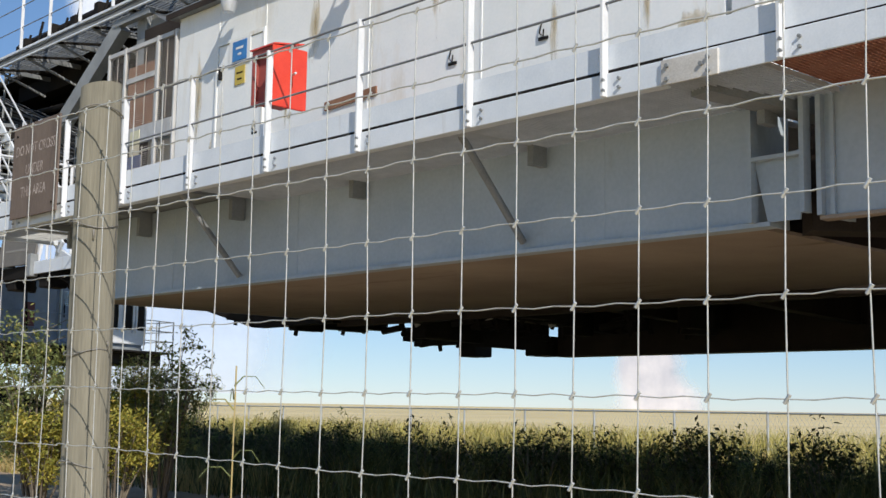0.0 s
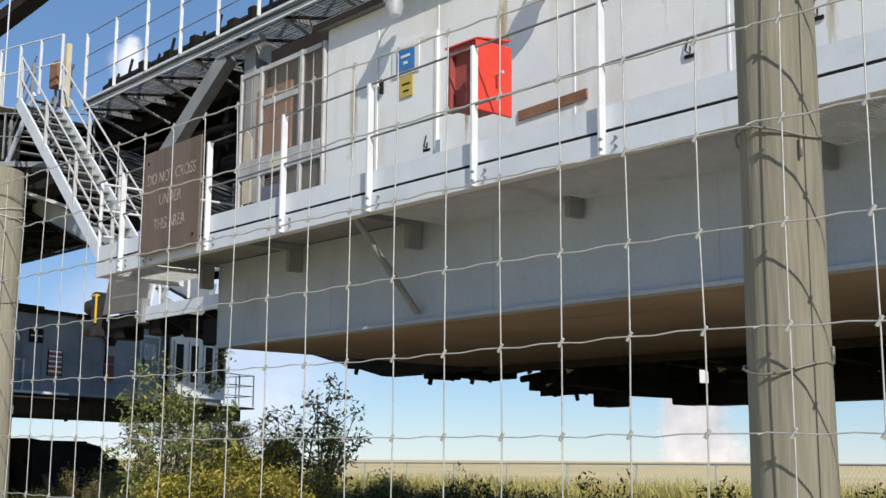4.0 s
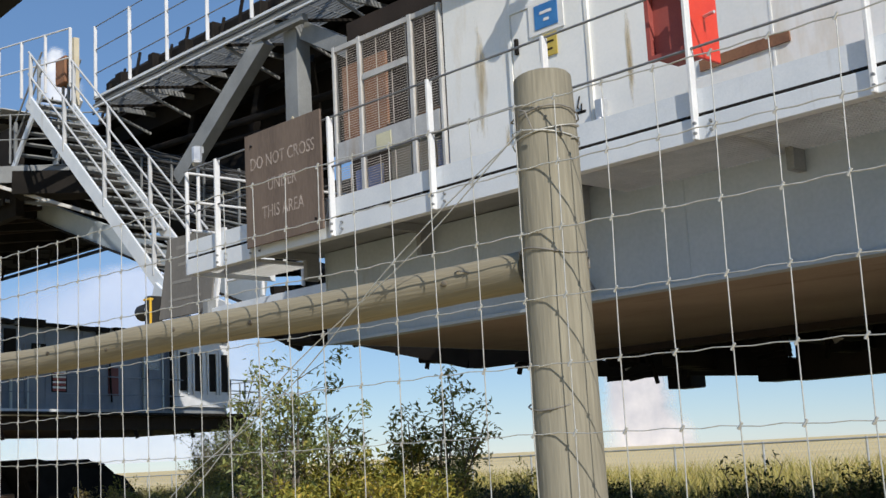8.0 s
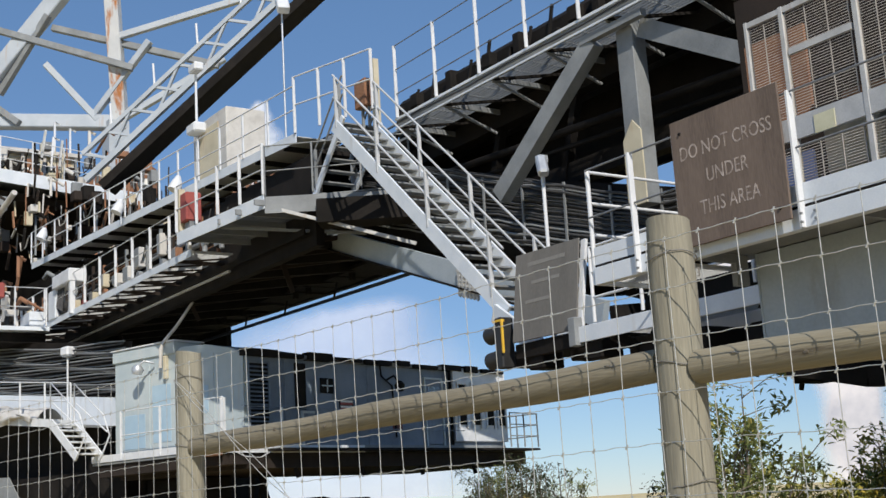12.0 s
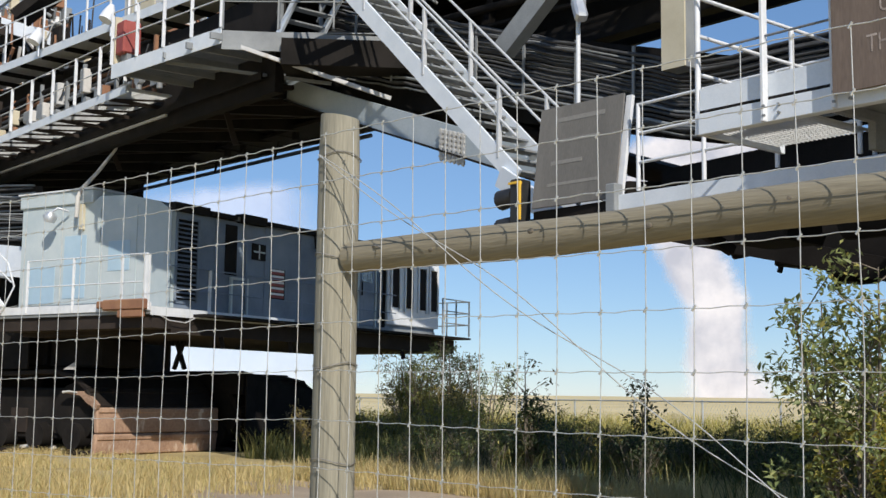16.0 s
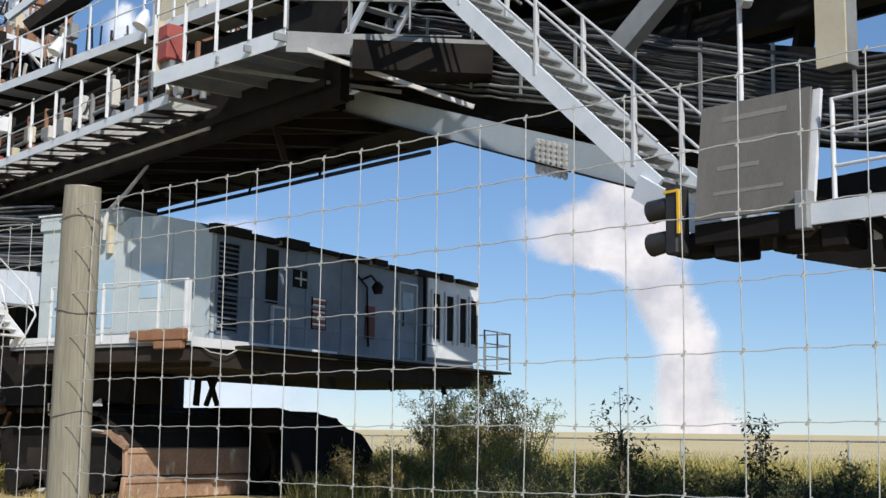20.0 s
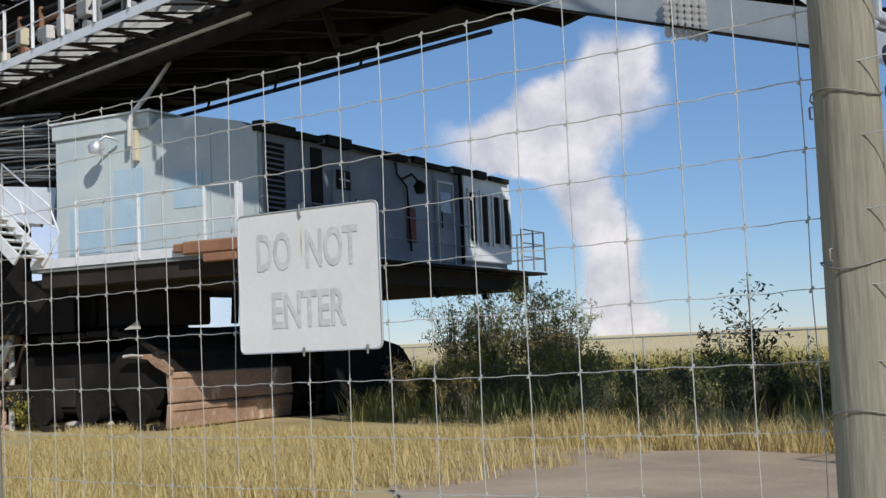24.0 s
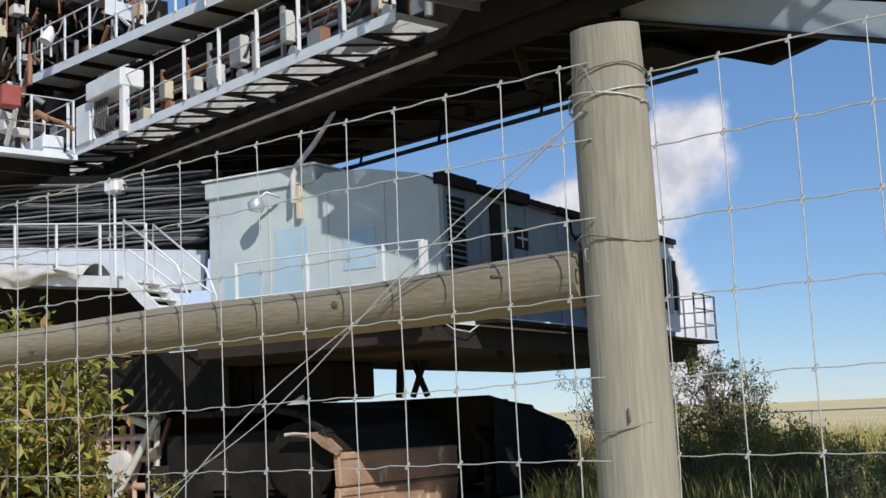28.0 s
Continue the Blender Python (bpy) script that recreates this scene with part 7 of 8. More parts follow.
kg = thing("rusty_cage", (-42.0, 9.2, 0.0), "red-brown rusted tube cage standing beside the crawler", "cage")
KM = pose(-40.6, 9.75, 0, 0, 0, 17) @ Matrix.Diagonal((1.15, 1.0, 1.2, 1))
for k in range(11):
    x = -1.6 + k * 0.3
    part("bar", G(KM).tube((x, 0, 0.05), (x + 0.05 * (-1) ** k, 0, 1.75 - 0.12 * (k % 3)), 0.05, 7), M_CAGE, kg)
for z in (0.12, 0.55, 1.0, 1.35, 1.75):
    part("rail", G(KM).tube((-1.7, 0, z), (1.6, 0, z - 0.05), 0.06, 7), M_CAGE, kg)
part("arch", G(KM).path([(-1.2, 0.4, 1.7), (-0.6, 0.4, 2.3), (0.3, 0.4, 2.5), (1.1, 0.4, 2.1), (1.4, 0.4, 1.6)], 0.12, 8), M_CAGE, kg)
for k in range(7):
    x = -1.5 + k * 0.5
    part("brace", G(KM).beam((x, 0.5, 0.3 + 0.2 * (k % 2)), (x + 0.45, 0.6, 1.1 + 0.25 * (k % 3)), 0.08, 0.06), M_CAGE, kg)
    part("lug", G(KM).box(x, x + 0.2, -0.1, 0.05, 0.95, 1.12 + 0.08 * (k % 2), 0.01), M_PRIMER if k % 3 == 0 else M_CAGE, kg)
part("top_beam", G(KM).beam((-1.7, 0.1, 1.95), (1.2, 0.1, 1.85), 0.2, 0.18, b=0.02), M_CAGE, kg)
part("top_beam", G(KM).beam((0.6, 0.05, 1.75), (1.85, -0.2, 1.42), 0.1, 0.12, b=0.02), M_DIRT, kg, "pale dirty top member")
part("drum", G(KM).tube((0.9, -0.3, 0.85), (0.9, 0.1, 0.85), 0.26, 14), M_DIRT, kg, "pale dirty drum")
part("leaning_bar", G(KM).tube((0.7, -0.35, 0.0), (1.9, -0.3, 1.6), 0.07, 7).tube((1.6, 0, 0.0), (1.65, 0, 1.9), 0.06, 7), M_DIRT, kg, "pale leaning bar")

# crawler walkway, ladder and cable tray left of the house
WM = HM @ Matrix.Translation((-5.8, -0.15, 4.3)) @ Matrix.Rotation(radians(6.5), 4, "Y") @ Matrix.Translation((4.2, 0, -4.3))
cw = thing("crawler_walkway", (-40.0, 8.0, 4.4), "dirty white walkway with a tarpaulin along the crawler", "walkway")
part("fascia", G(WM).box(-22.0, -4.2, -0.76, -0.72, 4.28, 4.5), M_RAIL, cw)
part("deck", G(WM).box(-22.0, -4.7, -0.71, 1.0, 4.3, 4.36), M_STEEL, cw)
part("back_sheet", G(WM).box(-22.0, -4.3, 0.9, 0.98, 4.36, 5.15), M_FASCIA, cw)
part("under_sheet", G(WM).box(-22.0, -5.2, 0.99, 1.03, 2.6, 4.3), M_DARK, cw)
gt = G(WM)
tv, tf = [], []
for j in range(60):
    for i in range(9):
        x, u = -20.5 + j * 0.24, i / 8
        z = 4.38 + math.sin(math.pi * u) * (0.42 + 0.22 * noise.noise(Vector((x * 0.6, 1, 0)))) + 0.07 * noise.noise(Vector((x * 2.5, u * 4, 3)))
        tv.append((x, -0.5 + 1.1 * u, max(4.365, z)))
for j in range(59):
    for i in range(8):
        tf.append((j * 9 + i, (j + 1) * 9 + i, (j + 1) * 9 + i + 1, j * 9 + i + 1))
gt.add(tv, tf, True)
part("tarpaulin", gt, M_DIRT, cw, "lumpy pale tarpaulin")
sloped_railing(WM @ Vector((-22, -0.74, 4.5)), WM @ Vector((-4.25, -0.74, 4.5)), 15, 1.0, "white railing along the crawler walkway")
dv, df = [], []
for j in range(90):
    for i in range(8):
        x, u = -21.0 + j * 0.17, i / 7
        drop = 0.35 + 0.3 * noise.noise(Vector((x * 0.7, 7, 0)))
        bulge = 0.1 * math.sin(math.pi * u) + 0.14 * noise.noise(Vector((x * 2.2, u * 3, 1)))
        dv.append((x, -0.84 - max(0.0, bulge), 4.62 - u * max(0.15, drop) + 0.05 * noise.noise(Vector((x * 3.1, u * 5, 6)))))
for j in range(89):
    for i in range(7):
        df.append((j * 8 + i, (j + 1) * 8 + i, (j + 1) * 8 + i + 1, j * 8 + i + 1))
part("draped_sheet", G(WM).add(dv, df, True), M_DIRT, cw, "crumpled pale sheet over the edge")
ct = thing("cable_tray", (-42.0, 9.0, 5.6), "rows of grey cables sagging along the crawler", "cables")
random.seed(5)
for k in range(20):
    z = 5.2 + 0.075 * k
    pts = [WM @ Vector((-22 + j * 1.1, 0.95 + 0.05 * (k % 3), z + 0.05 * math.sin(j * 1.3 + k) + 0.1 * math.sin(j * 0.45))) for j in range(17)]
    part("cable", G().path(pts, 0.026, 6), M_STEEL if k % 3 else M_CABLE, ct)
part("tray_back", G(WM).box(-22, -4.2, 1.1, 1.15, 5.0, 6.75), M_DARK, ct)
sl = thing("ladder_stair", (-36.6, 9.3, 3.3), "short white ladder stair with hooped rails at the crawler house", "stair")
LA, LB = Vector((-5.6, -0.93, 4.4)), Vector((-4.45, -0.93, 3.4))
for dy in (0.0, 0.75):
    o = Vector((0, -dy, 0))
    part("stringer", G(HM).beam(LA + o, LB + o, 0.05, 0.22), M_RAIL, sl)
    part("handrail", G(HM).path([LA + o, LA + o + Vector((0, 0, 1.05)), LB + o + Vector((0.1, 0, 1.1)), LB + o + Vector((0.35, 0, 0.55)), LB + o + Vector((0.05, 0, 0.1))], 0.022, 6), M_RAIL, sl)
    part("handrail", G(HM).tube(LA + o + Vector((0.1, 0, 0.5)), LB + o + Vector((0.25, 0, 0.65)), 0.02, 6), M_RAIL, sl)
for k in range(6):
    p = LA.lerp(LB, (k + 0.4) / 6)
    part("tread", G(HM).box(p.x - 0.12, p.x + 0.12, p.y - 0.72, p.y - 0.03, p.z - 0.02, p.z + 0.02), M_RAIL, sl)
fl = thing("flood_lamp", (-38.0, 9.0, 6.0), "white flood lamp on a pole beside the crawler house", "lamp", "boom lamps")
part("pole", G(HM).tube((-8.25, 0.75, 4.6), (-8.25, 0.75, 6.65), 0.03, 6), M_RAIL, fl)
part("head", G(HM).box(-8.45, -8.05, 0.6, 0.95, 6.6, 6.9, 0.06), M_RAIL, fl)
# small railing at the far end of the deck
e0, e1 = HM @ Vector((0.75, 10.3, 0)), HM @ Vector((0.75, 11.78, 0))
e2 = HM @ Vector((-1.6, 11.78, 0))
railing((e0.x, e0.y), (e1.x, e1.y), 3.3, 4.35, 0.8, "thin dark railing at the end of the crawler deck", toe=0, flat=False, r=0.022, mids=2, mat_post=M_STEEL)
railing((e1.x, e1.y), (e2.x, e2.y), 3.3, 4.35, 0.8, "thin dark railing at the end of the crawler deck", toe=0, flat=False, r=0.022, mids=2, mat_post=M_STEEL)

# rubble at the foot of the track
random.seed(41)
for k in range(7):
    x, y = -38.0 + 0.46 * k + 0.2 * random.random(), 10.7 + 0.2 * random.random() + 0.13 * k
    rk = thing("rubble_stone", (x, y, 0.0), "pale broken stone lying at the crawler track", "stone", "rubble")
    r_ = random.uniform(0.1, 0.24)
    gr_ = G().ball((x, y, r_ * 0.4), r_, 8, (1.3, 0.9, 0.65))
    gr_.v = [(a + 0.05 * noise.noise(Vector((a * 9, b * 9, c * 9))), b, max(0.0, c + 0.06 * noise.noise(Vector((a * 7, b * 7, c * 11))))) for a, b, c in gr_.v]
    part("block", gr_, M_DIRT, rk)


# ---- far fence, plants, grass ----
random.seed(17)
ff = thing("chain_link_fence", (-10.0, 25.0, 0), "low grey chain link fence along the field", "fence")
fy = lambda x: 24.0 - x * 0.14
for k in range(34):
    x = -66 + k * 3.0
    part("post", G().tube((x, fy(x), 0), (x, fy(x), 1.5), 0.03, 6), M_GALV, ff)
part("top_rail", G().tube((-66, fy(-66), 1.46), (33, fy(33), 1.46), 0.024, 6), M_GALV, ff)
gw = G()
for k in range(760):
    x = -66 + k * 0.13
    for s in (-1, 1):
        gw.add([(x, fy(x), 0.05), (x + 0.004, fy(x), 0.05), (x + 0.004 + s * 1.0, fy(x + s), 1.44), (x + s * 1.0, fy(x + s), 1.44)], [(0, 1, 2, 3)])
tagged(part("link_mesh", gw, M_GALV, ff), kind="stuff")


def leaf(g_, p, d, size, up):
    d = d.normalized()
    s = d.cross(up)
    if s.length < 0.05:
        s = d.orthogonal()
    s = s.normalized() * size * 0.22
    n_ = s.cross(d).normalized() * size * 0.12
    g_.add([p, p + d * size * 0.45 + s + n_, p + d * size, p + d * size * 0.45 - s + n_], [(0, 1, 2, 3)])


def shrub(name, x, y, h, spread, stems, leaves, size, material, label, category="shrub", group="shrubs", bare=0.25, seed=0):
    """A shrub of arching stems with side twigs, and leaves along them."""
    rnd = random.Random(seed + int(x * 31 + y * 7))
    t = thing(name, (x, y, 0), label, category, group)
    wood, fol = G(), G()
    tips = []
    for k in range(stems):
        a = rnd.uniform(0, 2 * math.pi)
        hh = h * rnd.uniform(0.55, 1.0)
        out = spread * rnd.uniform(0.1, 1.0)
        base = Vector((x + 0.12 * spread * math.cos(a), y + 0.12 * spread * math.sin(a), 0.0))
        top = Vector((x + out * math.cos(a), y + out * math.sin(a), hh))
        mid = base.lerp(top, 0.5) + Vector((0, 0, hh * 0.12)) + Vector((rnd.uniform(-1, 1), rnd.uniform(-1, 1), 0)) * 0.1 * spread
        pts = [base, base.lerp(mid, 0.5) + Vector((0, 0, 0.04)), mid, mid.lerp(top, 0.55), top]
        r0 = 0.008 + 0.006 * h
        wood.path(pts, r0, 5, rad=[r0, r0 * 0.8, r0 * 0.6, r0 * 0.4, r0 * 0.2])
        tips.append(pts)
        for j in range(4):
            i = rnd.choice((1, 2, 3))
            p = pts[i].lerp(pts[i + 1], rnd.random())
            b = rnd.uniform(0, 2 * math.pi)
            q = p + Vector((math.cos(b), math.sin(b), rnd.uniform(0.2, 0.9))) * h * rnd.uniform(0.08, 0.2)
            wood.path([p, p.lerp(q, 0.6) + Vector((0, 0, 0.02)), q], r0 * 0.3, 4, r0 * 0.1)
            tips.append([p, p.lerp(q, 0.5), q, q, q])
    for k in range(leaves):
        pts = rnd.choice(tips)
        u = bare + (1 - bare) * rnd.random() ** 0.8
        i = min(3, int(u * 4))
        p = pts[i].lerp(pts[i + 1], u * 4 - i) + Vector((rnd.gauss(0, 1), rnd.gauss(0, 1), rnd.gauss(0, 1))) * size * 0.7
        d = Vector((rnd.gauss(0, 1), rnd.gauss(0, 1), rnd.gauss(0.1, 0.8)))
        if p.z > 0.02:
            leaf(fol, p, d, size * rnd.uniform(0.6, 1.2), Vector((rnd.gauss(0, 0.4), rnd.gauss(0, 0.4), 1)))
    part("branchwork", wood, M_BARK, t)
    part("foliage", fol, material, t)
    return t


shrub("willow_shrub", -12.2, 7.9, 2.75, 0.95, 18, 4200, 0.085, M_LEAF, "tall grey-green willow shrub beside the machine", seed=1)
shrub("willow_shrub", -11.3, 9.3, 2.35, 0.9, 16, 3400, 0.085, M_LEAF, "tall grey-green willow shrub beside the machine", seed=2)
shrub("willow_shrub", -10.7, 8.3, 1.6, 0.9, 16, 3600, 0.08, M_LEAFYEL, "yellowing low shrub beside the machine", seed=3)
shrub("willow_shrub", -12.0, 8.7, 1.8, 0.85, 18, 4200, 0.08, M_LEAFYEL, "yellowing low shrub beside the machine", seed=4)
shrub("willow_shrub", -11.6, 7.7, 1.3, 0.75, 16, 3200, 0.08, M_LEAFYEL, "yellowing low shrub beside the machine", seed=8)
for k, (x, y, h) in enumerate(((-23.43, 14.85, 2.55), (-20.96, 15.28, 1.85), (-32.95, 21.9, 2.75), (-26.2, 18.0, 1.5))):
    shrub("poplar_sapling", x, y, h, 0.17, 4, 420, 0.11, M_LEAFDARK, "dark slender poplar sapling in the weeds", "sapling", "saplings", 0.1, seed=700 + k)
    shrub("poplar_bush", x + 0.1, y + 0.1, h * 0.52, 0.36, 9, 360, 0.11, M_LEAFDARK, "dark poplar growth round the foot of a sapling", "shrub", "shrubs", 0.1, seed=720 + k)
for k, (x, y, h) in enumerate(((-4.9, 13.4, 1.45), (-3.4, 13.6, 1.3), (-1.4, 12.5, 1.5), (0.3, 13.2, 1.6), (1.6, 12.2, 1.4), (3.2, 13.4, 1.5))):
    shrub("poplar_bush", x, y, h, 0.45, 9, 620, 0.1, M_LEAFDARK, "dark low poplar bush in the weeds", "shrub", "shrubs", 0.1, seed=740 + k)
for k, (x, y, h, sp, m_) in enumerate(((-34.9, 21.6, 2.9, 1.0, M_LEAF), (-36.4, 22.6, 2.7, 1.2, M_LEAFYEL), (-38.2, 24.0, 2.8, 1.3, M_LEAF), (-40.5, 25.5, 2.9, 1.4, M_LEAFDARK), (-33.6, 21.4, 1.9, 0.9, M_GOLDWEED), (-32.2, 20.3, 1.5, 0.9, M_GOLDWEED), (-37.2, 23.2, 2.2, 1.1, M_GOLDWEED), (-30.6, 19.3, 1.3, 0.8, M_LEAFYEL), (-35.6, 24.6, 2.5, 1.2, M_LEAF))):
    shrub("willow_shrub", x, y, h, sp, 14, 1700, 0.1, m_, "loose willow shrub behind the crawler", seed=10 + k)
shrub("willow_shrub", -34.0, 22.0, 3.15, 0.75, 16, 2600, 0.1, M_LEAFDARK, "tall dark willow shrub at the end of the crawler deck", seed=60)
shrub("vine_shrub", -26.4, 2.3, 2.35, 0.75, 22, 3400, 0.14, M_VINE, "broad yellow-green leafy shrub near the fence", seed=30)
shrub("vine_shrub", -27.9, 2.8, 2.8, 0.85, 22, 3600, 0.15, M_VINE, "broad yellow-green leafy shrub near the fence", seed=31)
shrub("weed_clump", -38.3, 10.5, 0.9, 0.7, 10, 520, 0.1, M_LEAFYEL, "yellow-green weed clump at the crawler", "weed", "weed clumps", 0.1, seed=901)
random.seed(23)


def scatter(first, places):
    """Copies of the plants in first, each turned and scaled."""
    for k, (x, y, f) in enumerate(places):
        copy_thing(first[k % len(first)], Matrix.Translation((x, y, 0)) @ pose(0, 0, 0, 0, 0, 360 * random.random()) @ Matrix.Diagonal((f, f, f * random.uniform(0.9, 1.1), 1)))


# mostly dark leaves, which paint the shadow band below the machine
DARKWEED = [shrub("weed_clump", -12.0 + 3.1 * k, 13.0 + 0.6 * k, 1.05, 0.5, 10, 520, 0.075, (M_LEAFDARK, M_LEAF, M_LEAFDARK, M_LEAFDARK)[k], "dark leafy weed clump coloured for the shade of the machine", "weed", "weed clumps", 0.05, seed=100 + k) for k in range(4)]
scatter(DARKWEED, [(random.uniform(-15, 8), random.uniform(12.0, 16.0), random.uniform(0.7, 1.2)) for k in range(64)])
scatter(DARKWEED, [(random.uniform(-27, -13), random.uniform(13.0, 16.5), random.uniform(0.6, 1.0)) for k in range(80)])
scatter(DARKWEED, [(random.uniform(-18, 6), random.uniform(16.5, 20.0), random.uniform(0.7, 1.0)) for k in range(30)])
GOLDWEED = [shrub("dry_weed", -26.0 + 1.7 * k, 16.6, 1.15, 0.36, 9, 420, 0.07, (M_GOLDWEED, M_LEAFYEL, M_GOLDWEED)[k], "golden brown dry weed standing in the verge", "weed", "dry weeds", 0.1, seed=500 + k) for k in range(3)]
scatter(GOLDWEED, [(-33 + 17 * random.random() ** 1.3, random.uniform(15.6, 19.2), random.uniform(0.75, 1.2)) for k in range(76)])
stalk = thing("dry_stalk", (1.4, 2.17, 0), "dry bare plant stalk with drooping leaves at the fence", "plant")
part("stem", G().path([(1.4, 2.17, 0), (1.41, 2.17, 0.8), (1.4, 2.18, 1.5)], 0.0025, 5), M_GRASS, stalk)
gs_ = G()
for k, (a, z) in enumerate(((0.4, 1.3), (2.4, 1.35), (3.6, 1.45), (5.6, 1.48), (1.4, 1.52), (4.4, 1.25))):
    d = Vector((math.cos(a), math.sin(a), 0))
    p = Vector((1.4, 2.175, z - 0.08))
    gs_.path([p, p + d * 0.03 + Vector((0, 0, 0.03)), p + d * 0.07 + Vector((0, 0, 0.03)), p + d * 0.1 - Vector((0, 0, 0.005))], 0.0025, 4, 0.001)
part("leaves", gs_, M_LEAF, stalk)


def blades(name, n, pick, h0, h1, w, material, label):
    rnd = random.Random(n)
    gb_ = G()
    for k in range(n):
        x, y = pick(rnd)
        h = rnd.uniform(h0, h1)
        a = rnd.uniform(0, 2 * math.pi)
        d = Vector((math.cos(a), math.sin(a), 0))
        s = Vector((-d.y, d.x, 0)) * w
        p = Vector((x, y, 0.0))
        gb_.add([p - s, p + s, p + d * h * 0.25 + Vector((0, 0, h * 0.65)) + s * 0.6, p + d * h * 0.25 + Vector((0, 0, h * 0.65)) - s * 0.6, p + d * h * 0.6 + Vector((0, 0, h))], [(0, 1, 2, 3), (3, 2, 4)])
    return solo(name, gb_, material, label, "grass", kind="stuff")


def clumped(r, x0, x1, y0, y1, freq=0.55, bias=-0.05):
    """A place in the strip, more often where the growth is thick."""
    for _ in range(12):
        x, y = r.uniform(x0, x1), r.uniform(y0, y1)
        if noise.noise(Vector((x * freq, y * freq * 1.4, 3))) + 0.35 * noise.noise(Vector((x * 2.6, y * 2.6, 8))) > bias + r.uniform(-0.12, 0.12):
            break
    return x, y


blades("dry_grass", 34000, lambda r: clumped(r, -48, -24.6, 6.0, 12.6), 0.05, 0.24, 0.006, M_GRASS, "short straw-coloured dry grass beside the crawler")
blades("dry_grass", 15000, lambda r: clumped(r, -25, -12, 10.6, 13.0, 0.9), 0.15, 0.5, 0.006, M_GRASS, "straw-coloured dry grass along the track")
blades("dry_grass", 5000, lambda r: clumped(r, -26.5, -21.8, 4.6, 10.2, 0.9), 0.1, 0.4, 0.006, M_GRASS, "straw-coloured dry grass along the track")
blades("dry_grass", 16000, lambda r: clumped(r, -36, -22.6, 3.1, 6.3, 0.7, -0.2), 0.08, 0.34, 0.006, M_GRASS, "straw-coloured dry grass before the crawler")
blades("green_weeds", 26000, lambda r: clumped(r, -34, 12, 14.0, 21.0, 0.4, 0.0), 0.25, 0.8, 0.01, M_WEED, "green and yellow weeds below the machine")
blades("tall_grass", 46000, lambda r: (r.uniform(-55, 22), 20.0 + 22.0 * r.random() ** 1.5), 0.45, 1.15, 0.016, M_TALL, "yellow-green tall grass at the edge of the field")
blades("green_weeds", 8000, lambda r: (r.uniform(-16, 8), r.uniform(10.5, 14.5)), 0.3, 0.9, 0.01, M_WEED, "green and yellow weeds below the machine")

# ---- steam plume and thin cloud, two kilometres off ----
def vapour_mat(name, centre, width, top, soft, wob, grain, opacity, c1, c2):
    """White vapour lit by the sun: thin at its ragged edges. centre and width follow the height."""
    m = bpy.data.materials.new(name)
    m.use_nodes = True
    N, L = m.node_tree.nodes, m.node_tree.links
    N.remove(N["Principled BSDF"])
    tc = N.new("ShaderNodeTexCoord")
    n1 = N.new("ShaderNodeTexNoise")
    n1.inputs["Scale"].default_value = grain
    n1.inputs["Detail"].default_value = 7
    n1.inputs["Roughness"].default_value = 0.58
    L.new(tc.outputs["Object"], n1.inputs["Vector"])
    half = N.new("ShaderNodeVectorMath")
    half.operation = "SUBTRACT"
    L.new(n1.outputs["Color"], half.inputs[0])
    half.inputs[1].default_value = (0.5, 0.5, 0.5)
    push = N.new("ShaderNodeVectorMath")
    push.operation = "MULTIPLY_ADD"
    L.new(half.outputs[0], push.inputs[0])
    push.inputs[1].default_value = (wob, wob, wob)
    L.new(tc.outputs["Object"], push.inputs[2])
    sep = N.new("ShaderNodeSeparateXYZ")
    L.new(push.outputs[0], sep.inputs[0])

    def curve(points, lo, hi):
        v = N.new("ShaderNodeMapRange")
        v.inputs["From Max"].default_value = top
        L.new(sep.outputs["Z"], v.inputs["Value"])
        fc = N.new("ShaderNodeFloatCurve")
        cur = fc.mapping.curves[0]
        for k, (h, w) in enumerate(points):
            p = (h / top, (w - lo) / (hi - lo))
            if k < 2:
                cur.points[k].location = p if k == 0 else (1.0, (points[-1][1] - lo) / (hi - lo))
            if 0 < k < len(points) - 1:
                cur.points.new(*p)
        fc.mapping.update()
        L.new(v.outputs[0], fc.inputs["Value"])
        o_ = N.new("ShaderNodeMapRange")
        o_.inputs["To Min"].default_value = lo
        o_.inputs["To Max"].default_value = hi
        L.new(fc.outputs[0], o_.inputs["Value"])
        return o_.outputs[0]

    def calc(op, a_, b_):
        k_ = N.new("ShaderNodeMath")
        k_.operation = op
        for i_, v_ in enumerate((a_, b_)):
            if isinstance(v_, (int, float)):
                k_.inputs[i_].default_value = v_
            else:
                L.new(v_, k_.inputs[i_])
        return k_.outputs[0]

    cx = curve(centre, -400, 400)
    wx = curve(width, 0, 800)
    off = calc("ABSOLUTE", calc("SUBTRACT", sep.outputs["X"], cx), 0)
    ratio = calc("DIVIDE", off, wx)
    al = N.new("ShaderNodeMapRange")
    al.interpolation_type = "SMOOTHSTEP"
    al.inputs["From Min"].default_value = 1.0
    al.inputs["From Max"].default_value = 1.0 - soft
    L.new(ratio, al.inputs["Value"])
    cut = N.new("ShaderNodeMapRange")
    cut.interpolation_type = "SMOOTHSTEP"
    cut.inputs["From Min"].default_value = top
    cut.inputs["From Max"].default_value = top * 0.9
    L.new(sep.outputs["Z"], cut.inputs["Value"])
    a2 = calc("MULTIPLY", calc("MULTIPLY", al.outputs[0], cut.outputs[0]), opacity)
    mix = N.new("ShaderNodeMix")
    mix.data_type = "RGBA"
    mix.inputs["A"].default_value = (*c1, 1)
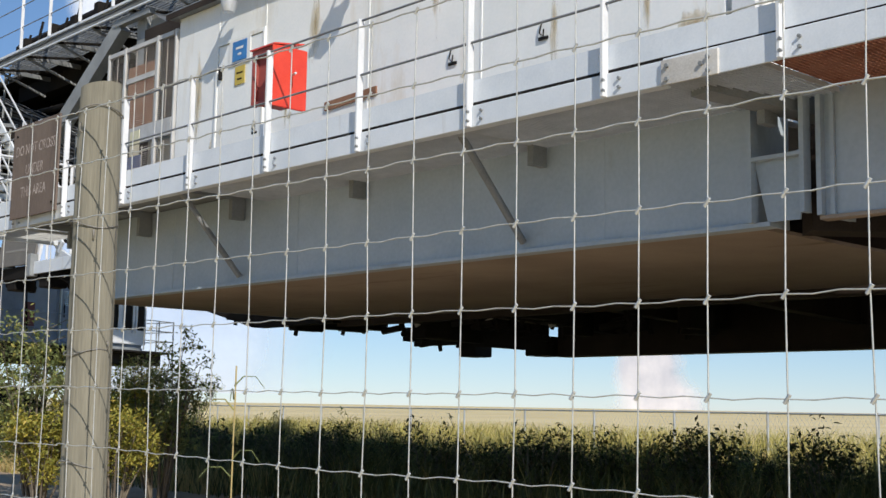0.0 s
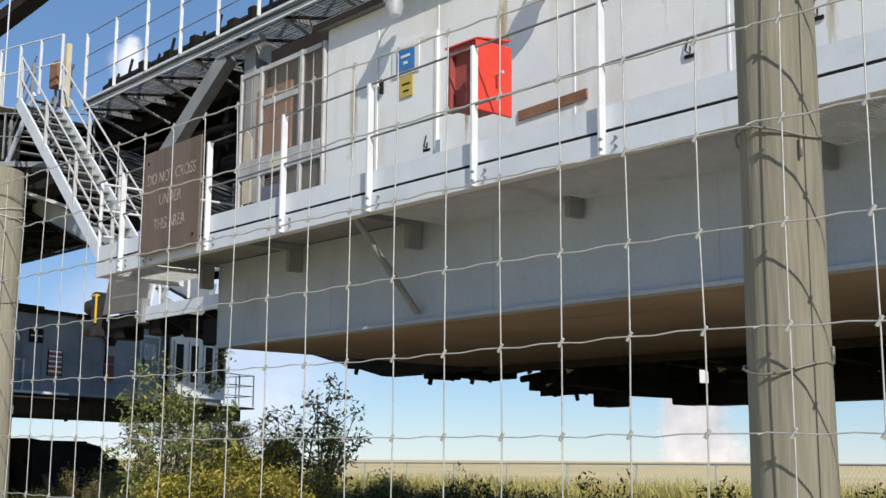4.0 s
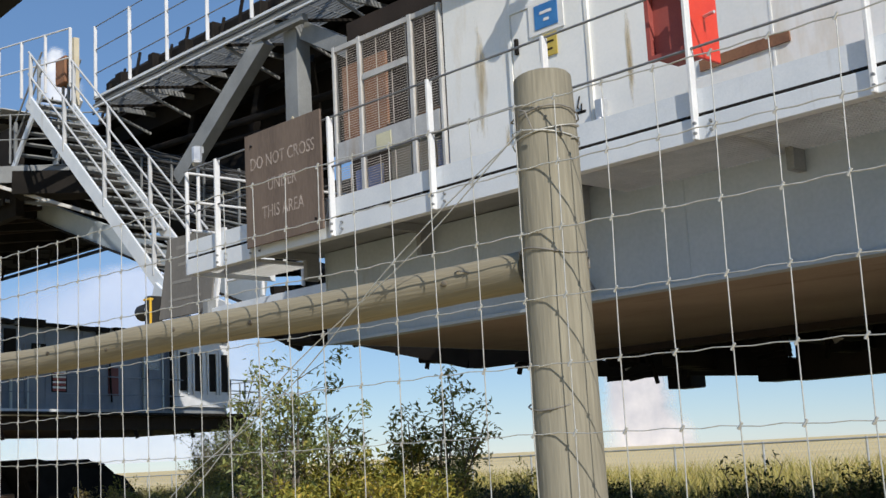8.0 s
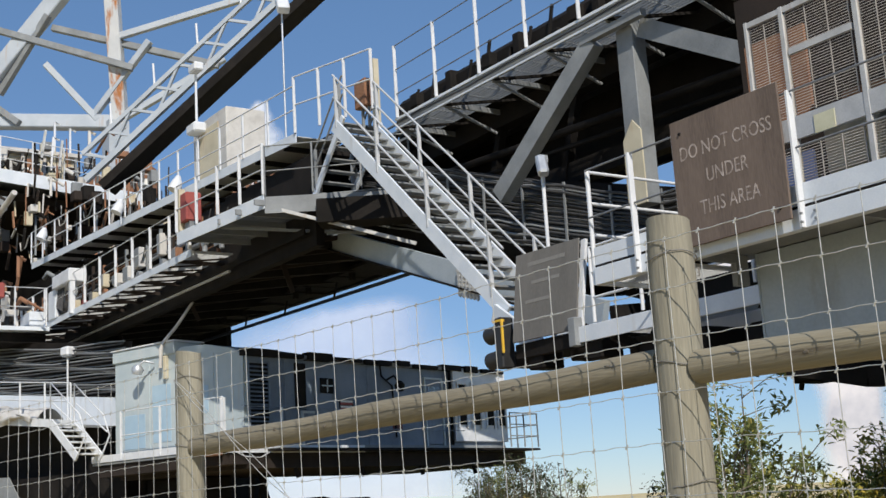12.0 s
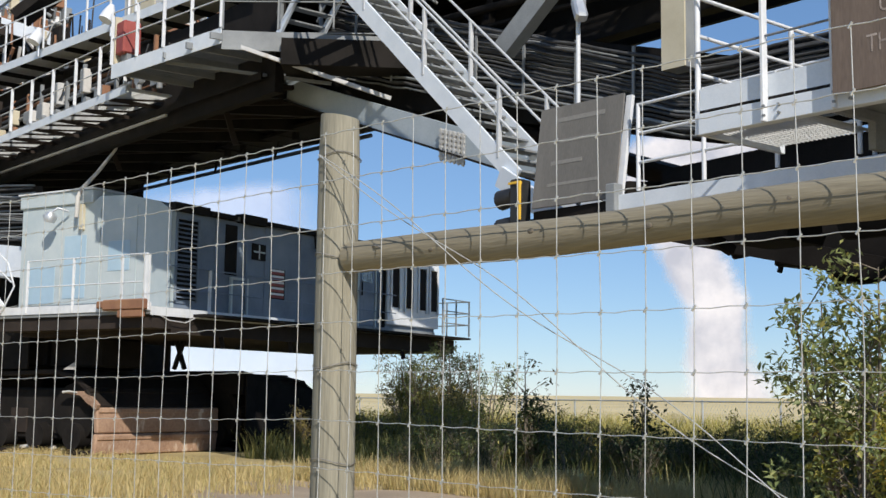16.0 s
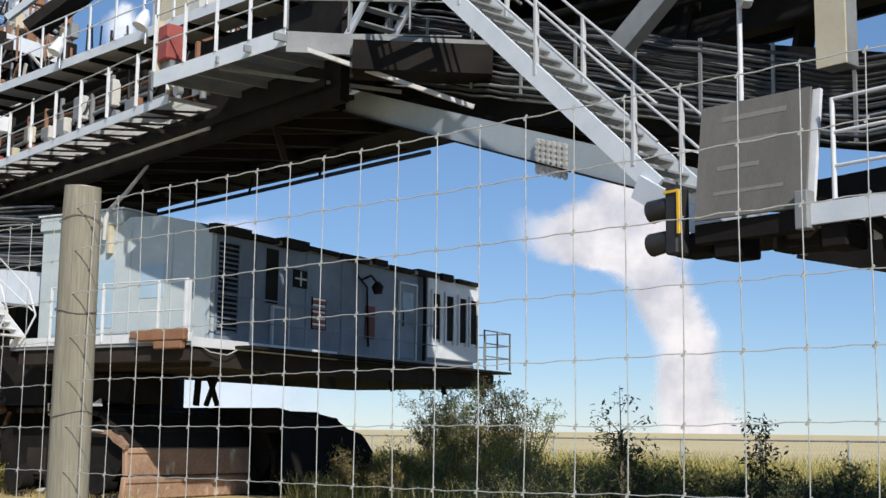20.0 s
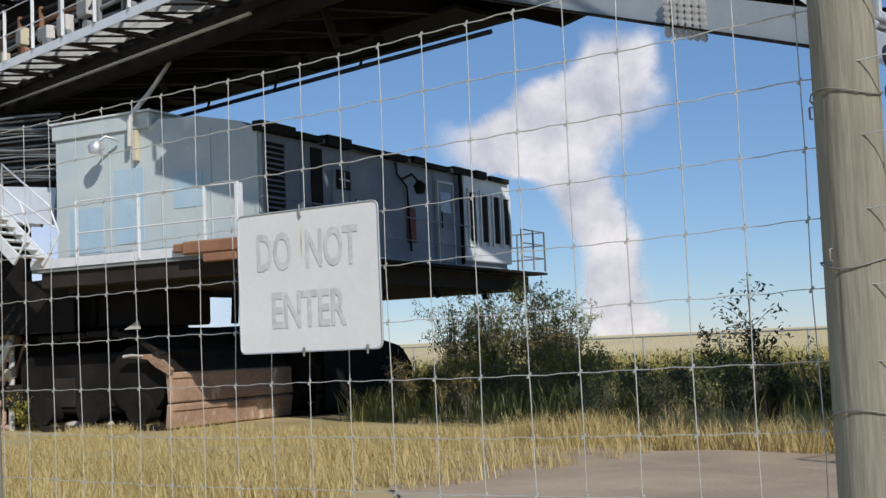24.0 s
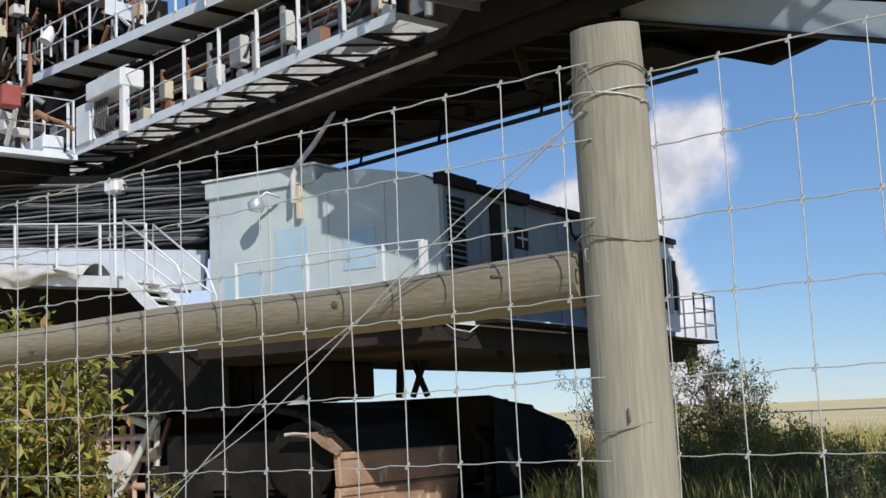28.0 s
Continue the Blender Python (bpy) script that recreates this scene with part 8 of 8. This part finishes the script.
    mix.inputs["B"].default_value = (*c2, 1)
    sh = N.new("ShaderNodeMapRange")
    sh.inputs["From Min"].default_value = 0.38
    sh.inputs["From Max"].default_value = 0.62
    L.new(n1.outputs["Fac"], sh.inputs["Value"])
    L.new(sh.outputs[0], mix.inputs["Factor"])
    df = N.new("ShaderNodeBsdfDiffuse")
    L.new(mix.outputs["Result"], df.inputs["Color"])
    tr = N.new("ShaderNodeBsdfTransparent")
    ms_ = N.new("ShaderNodeMixShader")
    L.new(a2, ms_.inputs["Fac"])
    L.new(tr.outputs[0], ms_.inputs[1])
    L.new(df.outputs[0], ms_.inputs[2])
    L.new(ms_.outputs[0], N["Material Output"].inputs["Surface"])
    return m


def vapour(name, bearing, dist, w, h, z0, material, label, category):
    """A far sheet of vapour that faces the place."""
    a_ = radians(bearing)
    g_ = G().add([(-w, 0, 0), (w, 0, 0), (w, 0, h), (-w, 0, h)], [(0, 1, 2, 3)])
    ob = solo(name, g_, material, label, category, kind="structure")
    ob.matrix_world = Matrix.Translation((-11 - dist * math.sin(a_), dist * math.cos(a_), z0)) @ pose(0, 0, 0, 0, 0, bearing)
    ob.visible_shadow = False
    return ob


M_STEAM = vapour_mat("white_steam", ((0, 14), (40, 0), (90, -4), (150, -8), (217, -34), (262, -66), (308, -122), (354, -106), (400, -40), (440, 0), (520, 10)),
                     ((0, 92), (40, 80), (90, 64), (150, 62), (217, 62), (262, 84), (308, 150), (354, 200), (400, 150), (440, 100), (520, 50)), 520, 0.5, 95, 0.009, 0.97, (0.7, 0.68, 0.71), (0.42, 0.43, 0.5))
vapour("steam_plume", 37.6, 2030, 380, 540, -2, M_STEAM, "tall white steam plume rising beyond the field", "steam")
M_HAZE = vapour_mat("thin_cloud", ((0, 0), (120, 0), (260, -30), (420, 20)), ((0, 330), (120, 380), (260, 340), (420, 120)), 420, 0.7, 150, 0.004, 0.55, (0.6, 0.63, 0.76), (0.47, 0.5, 0.65))
vapour("cloud_bank", 60, 2500, 780, 460, 30, M_HAZE, "thin lilac cloud bank low over the horizon", "cloud")
M_PUFF = vapour_mat("small_cloud", ((0, 0), (40, 0), (80, -10), (120, 0)), ((0, 40), (40, 55), (80, 40), (120, 12)), 120, 0.85, 40, 0.018, 0.7, (0.86, 0.87, 0.9), (0.62, 0.65, 0.71))
vapour("small_cloud", 63.6, 2500, 260, 160, 735, M_PUFF, "small white cloud high beside the machine", "cloud")
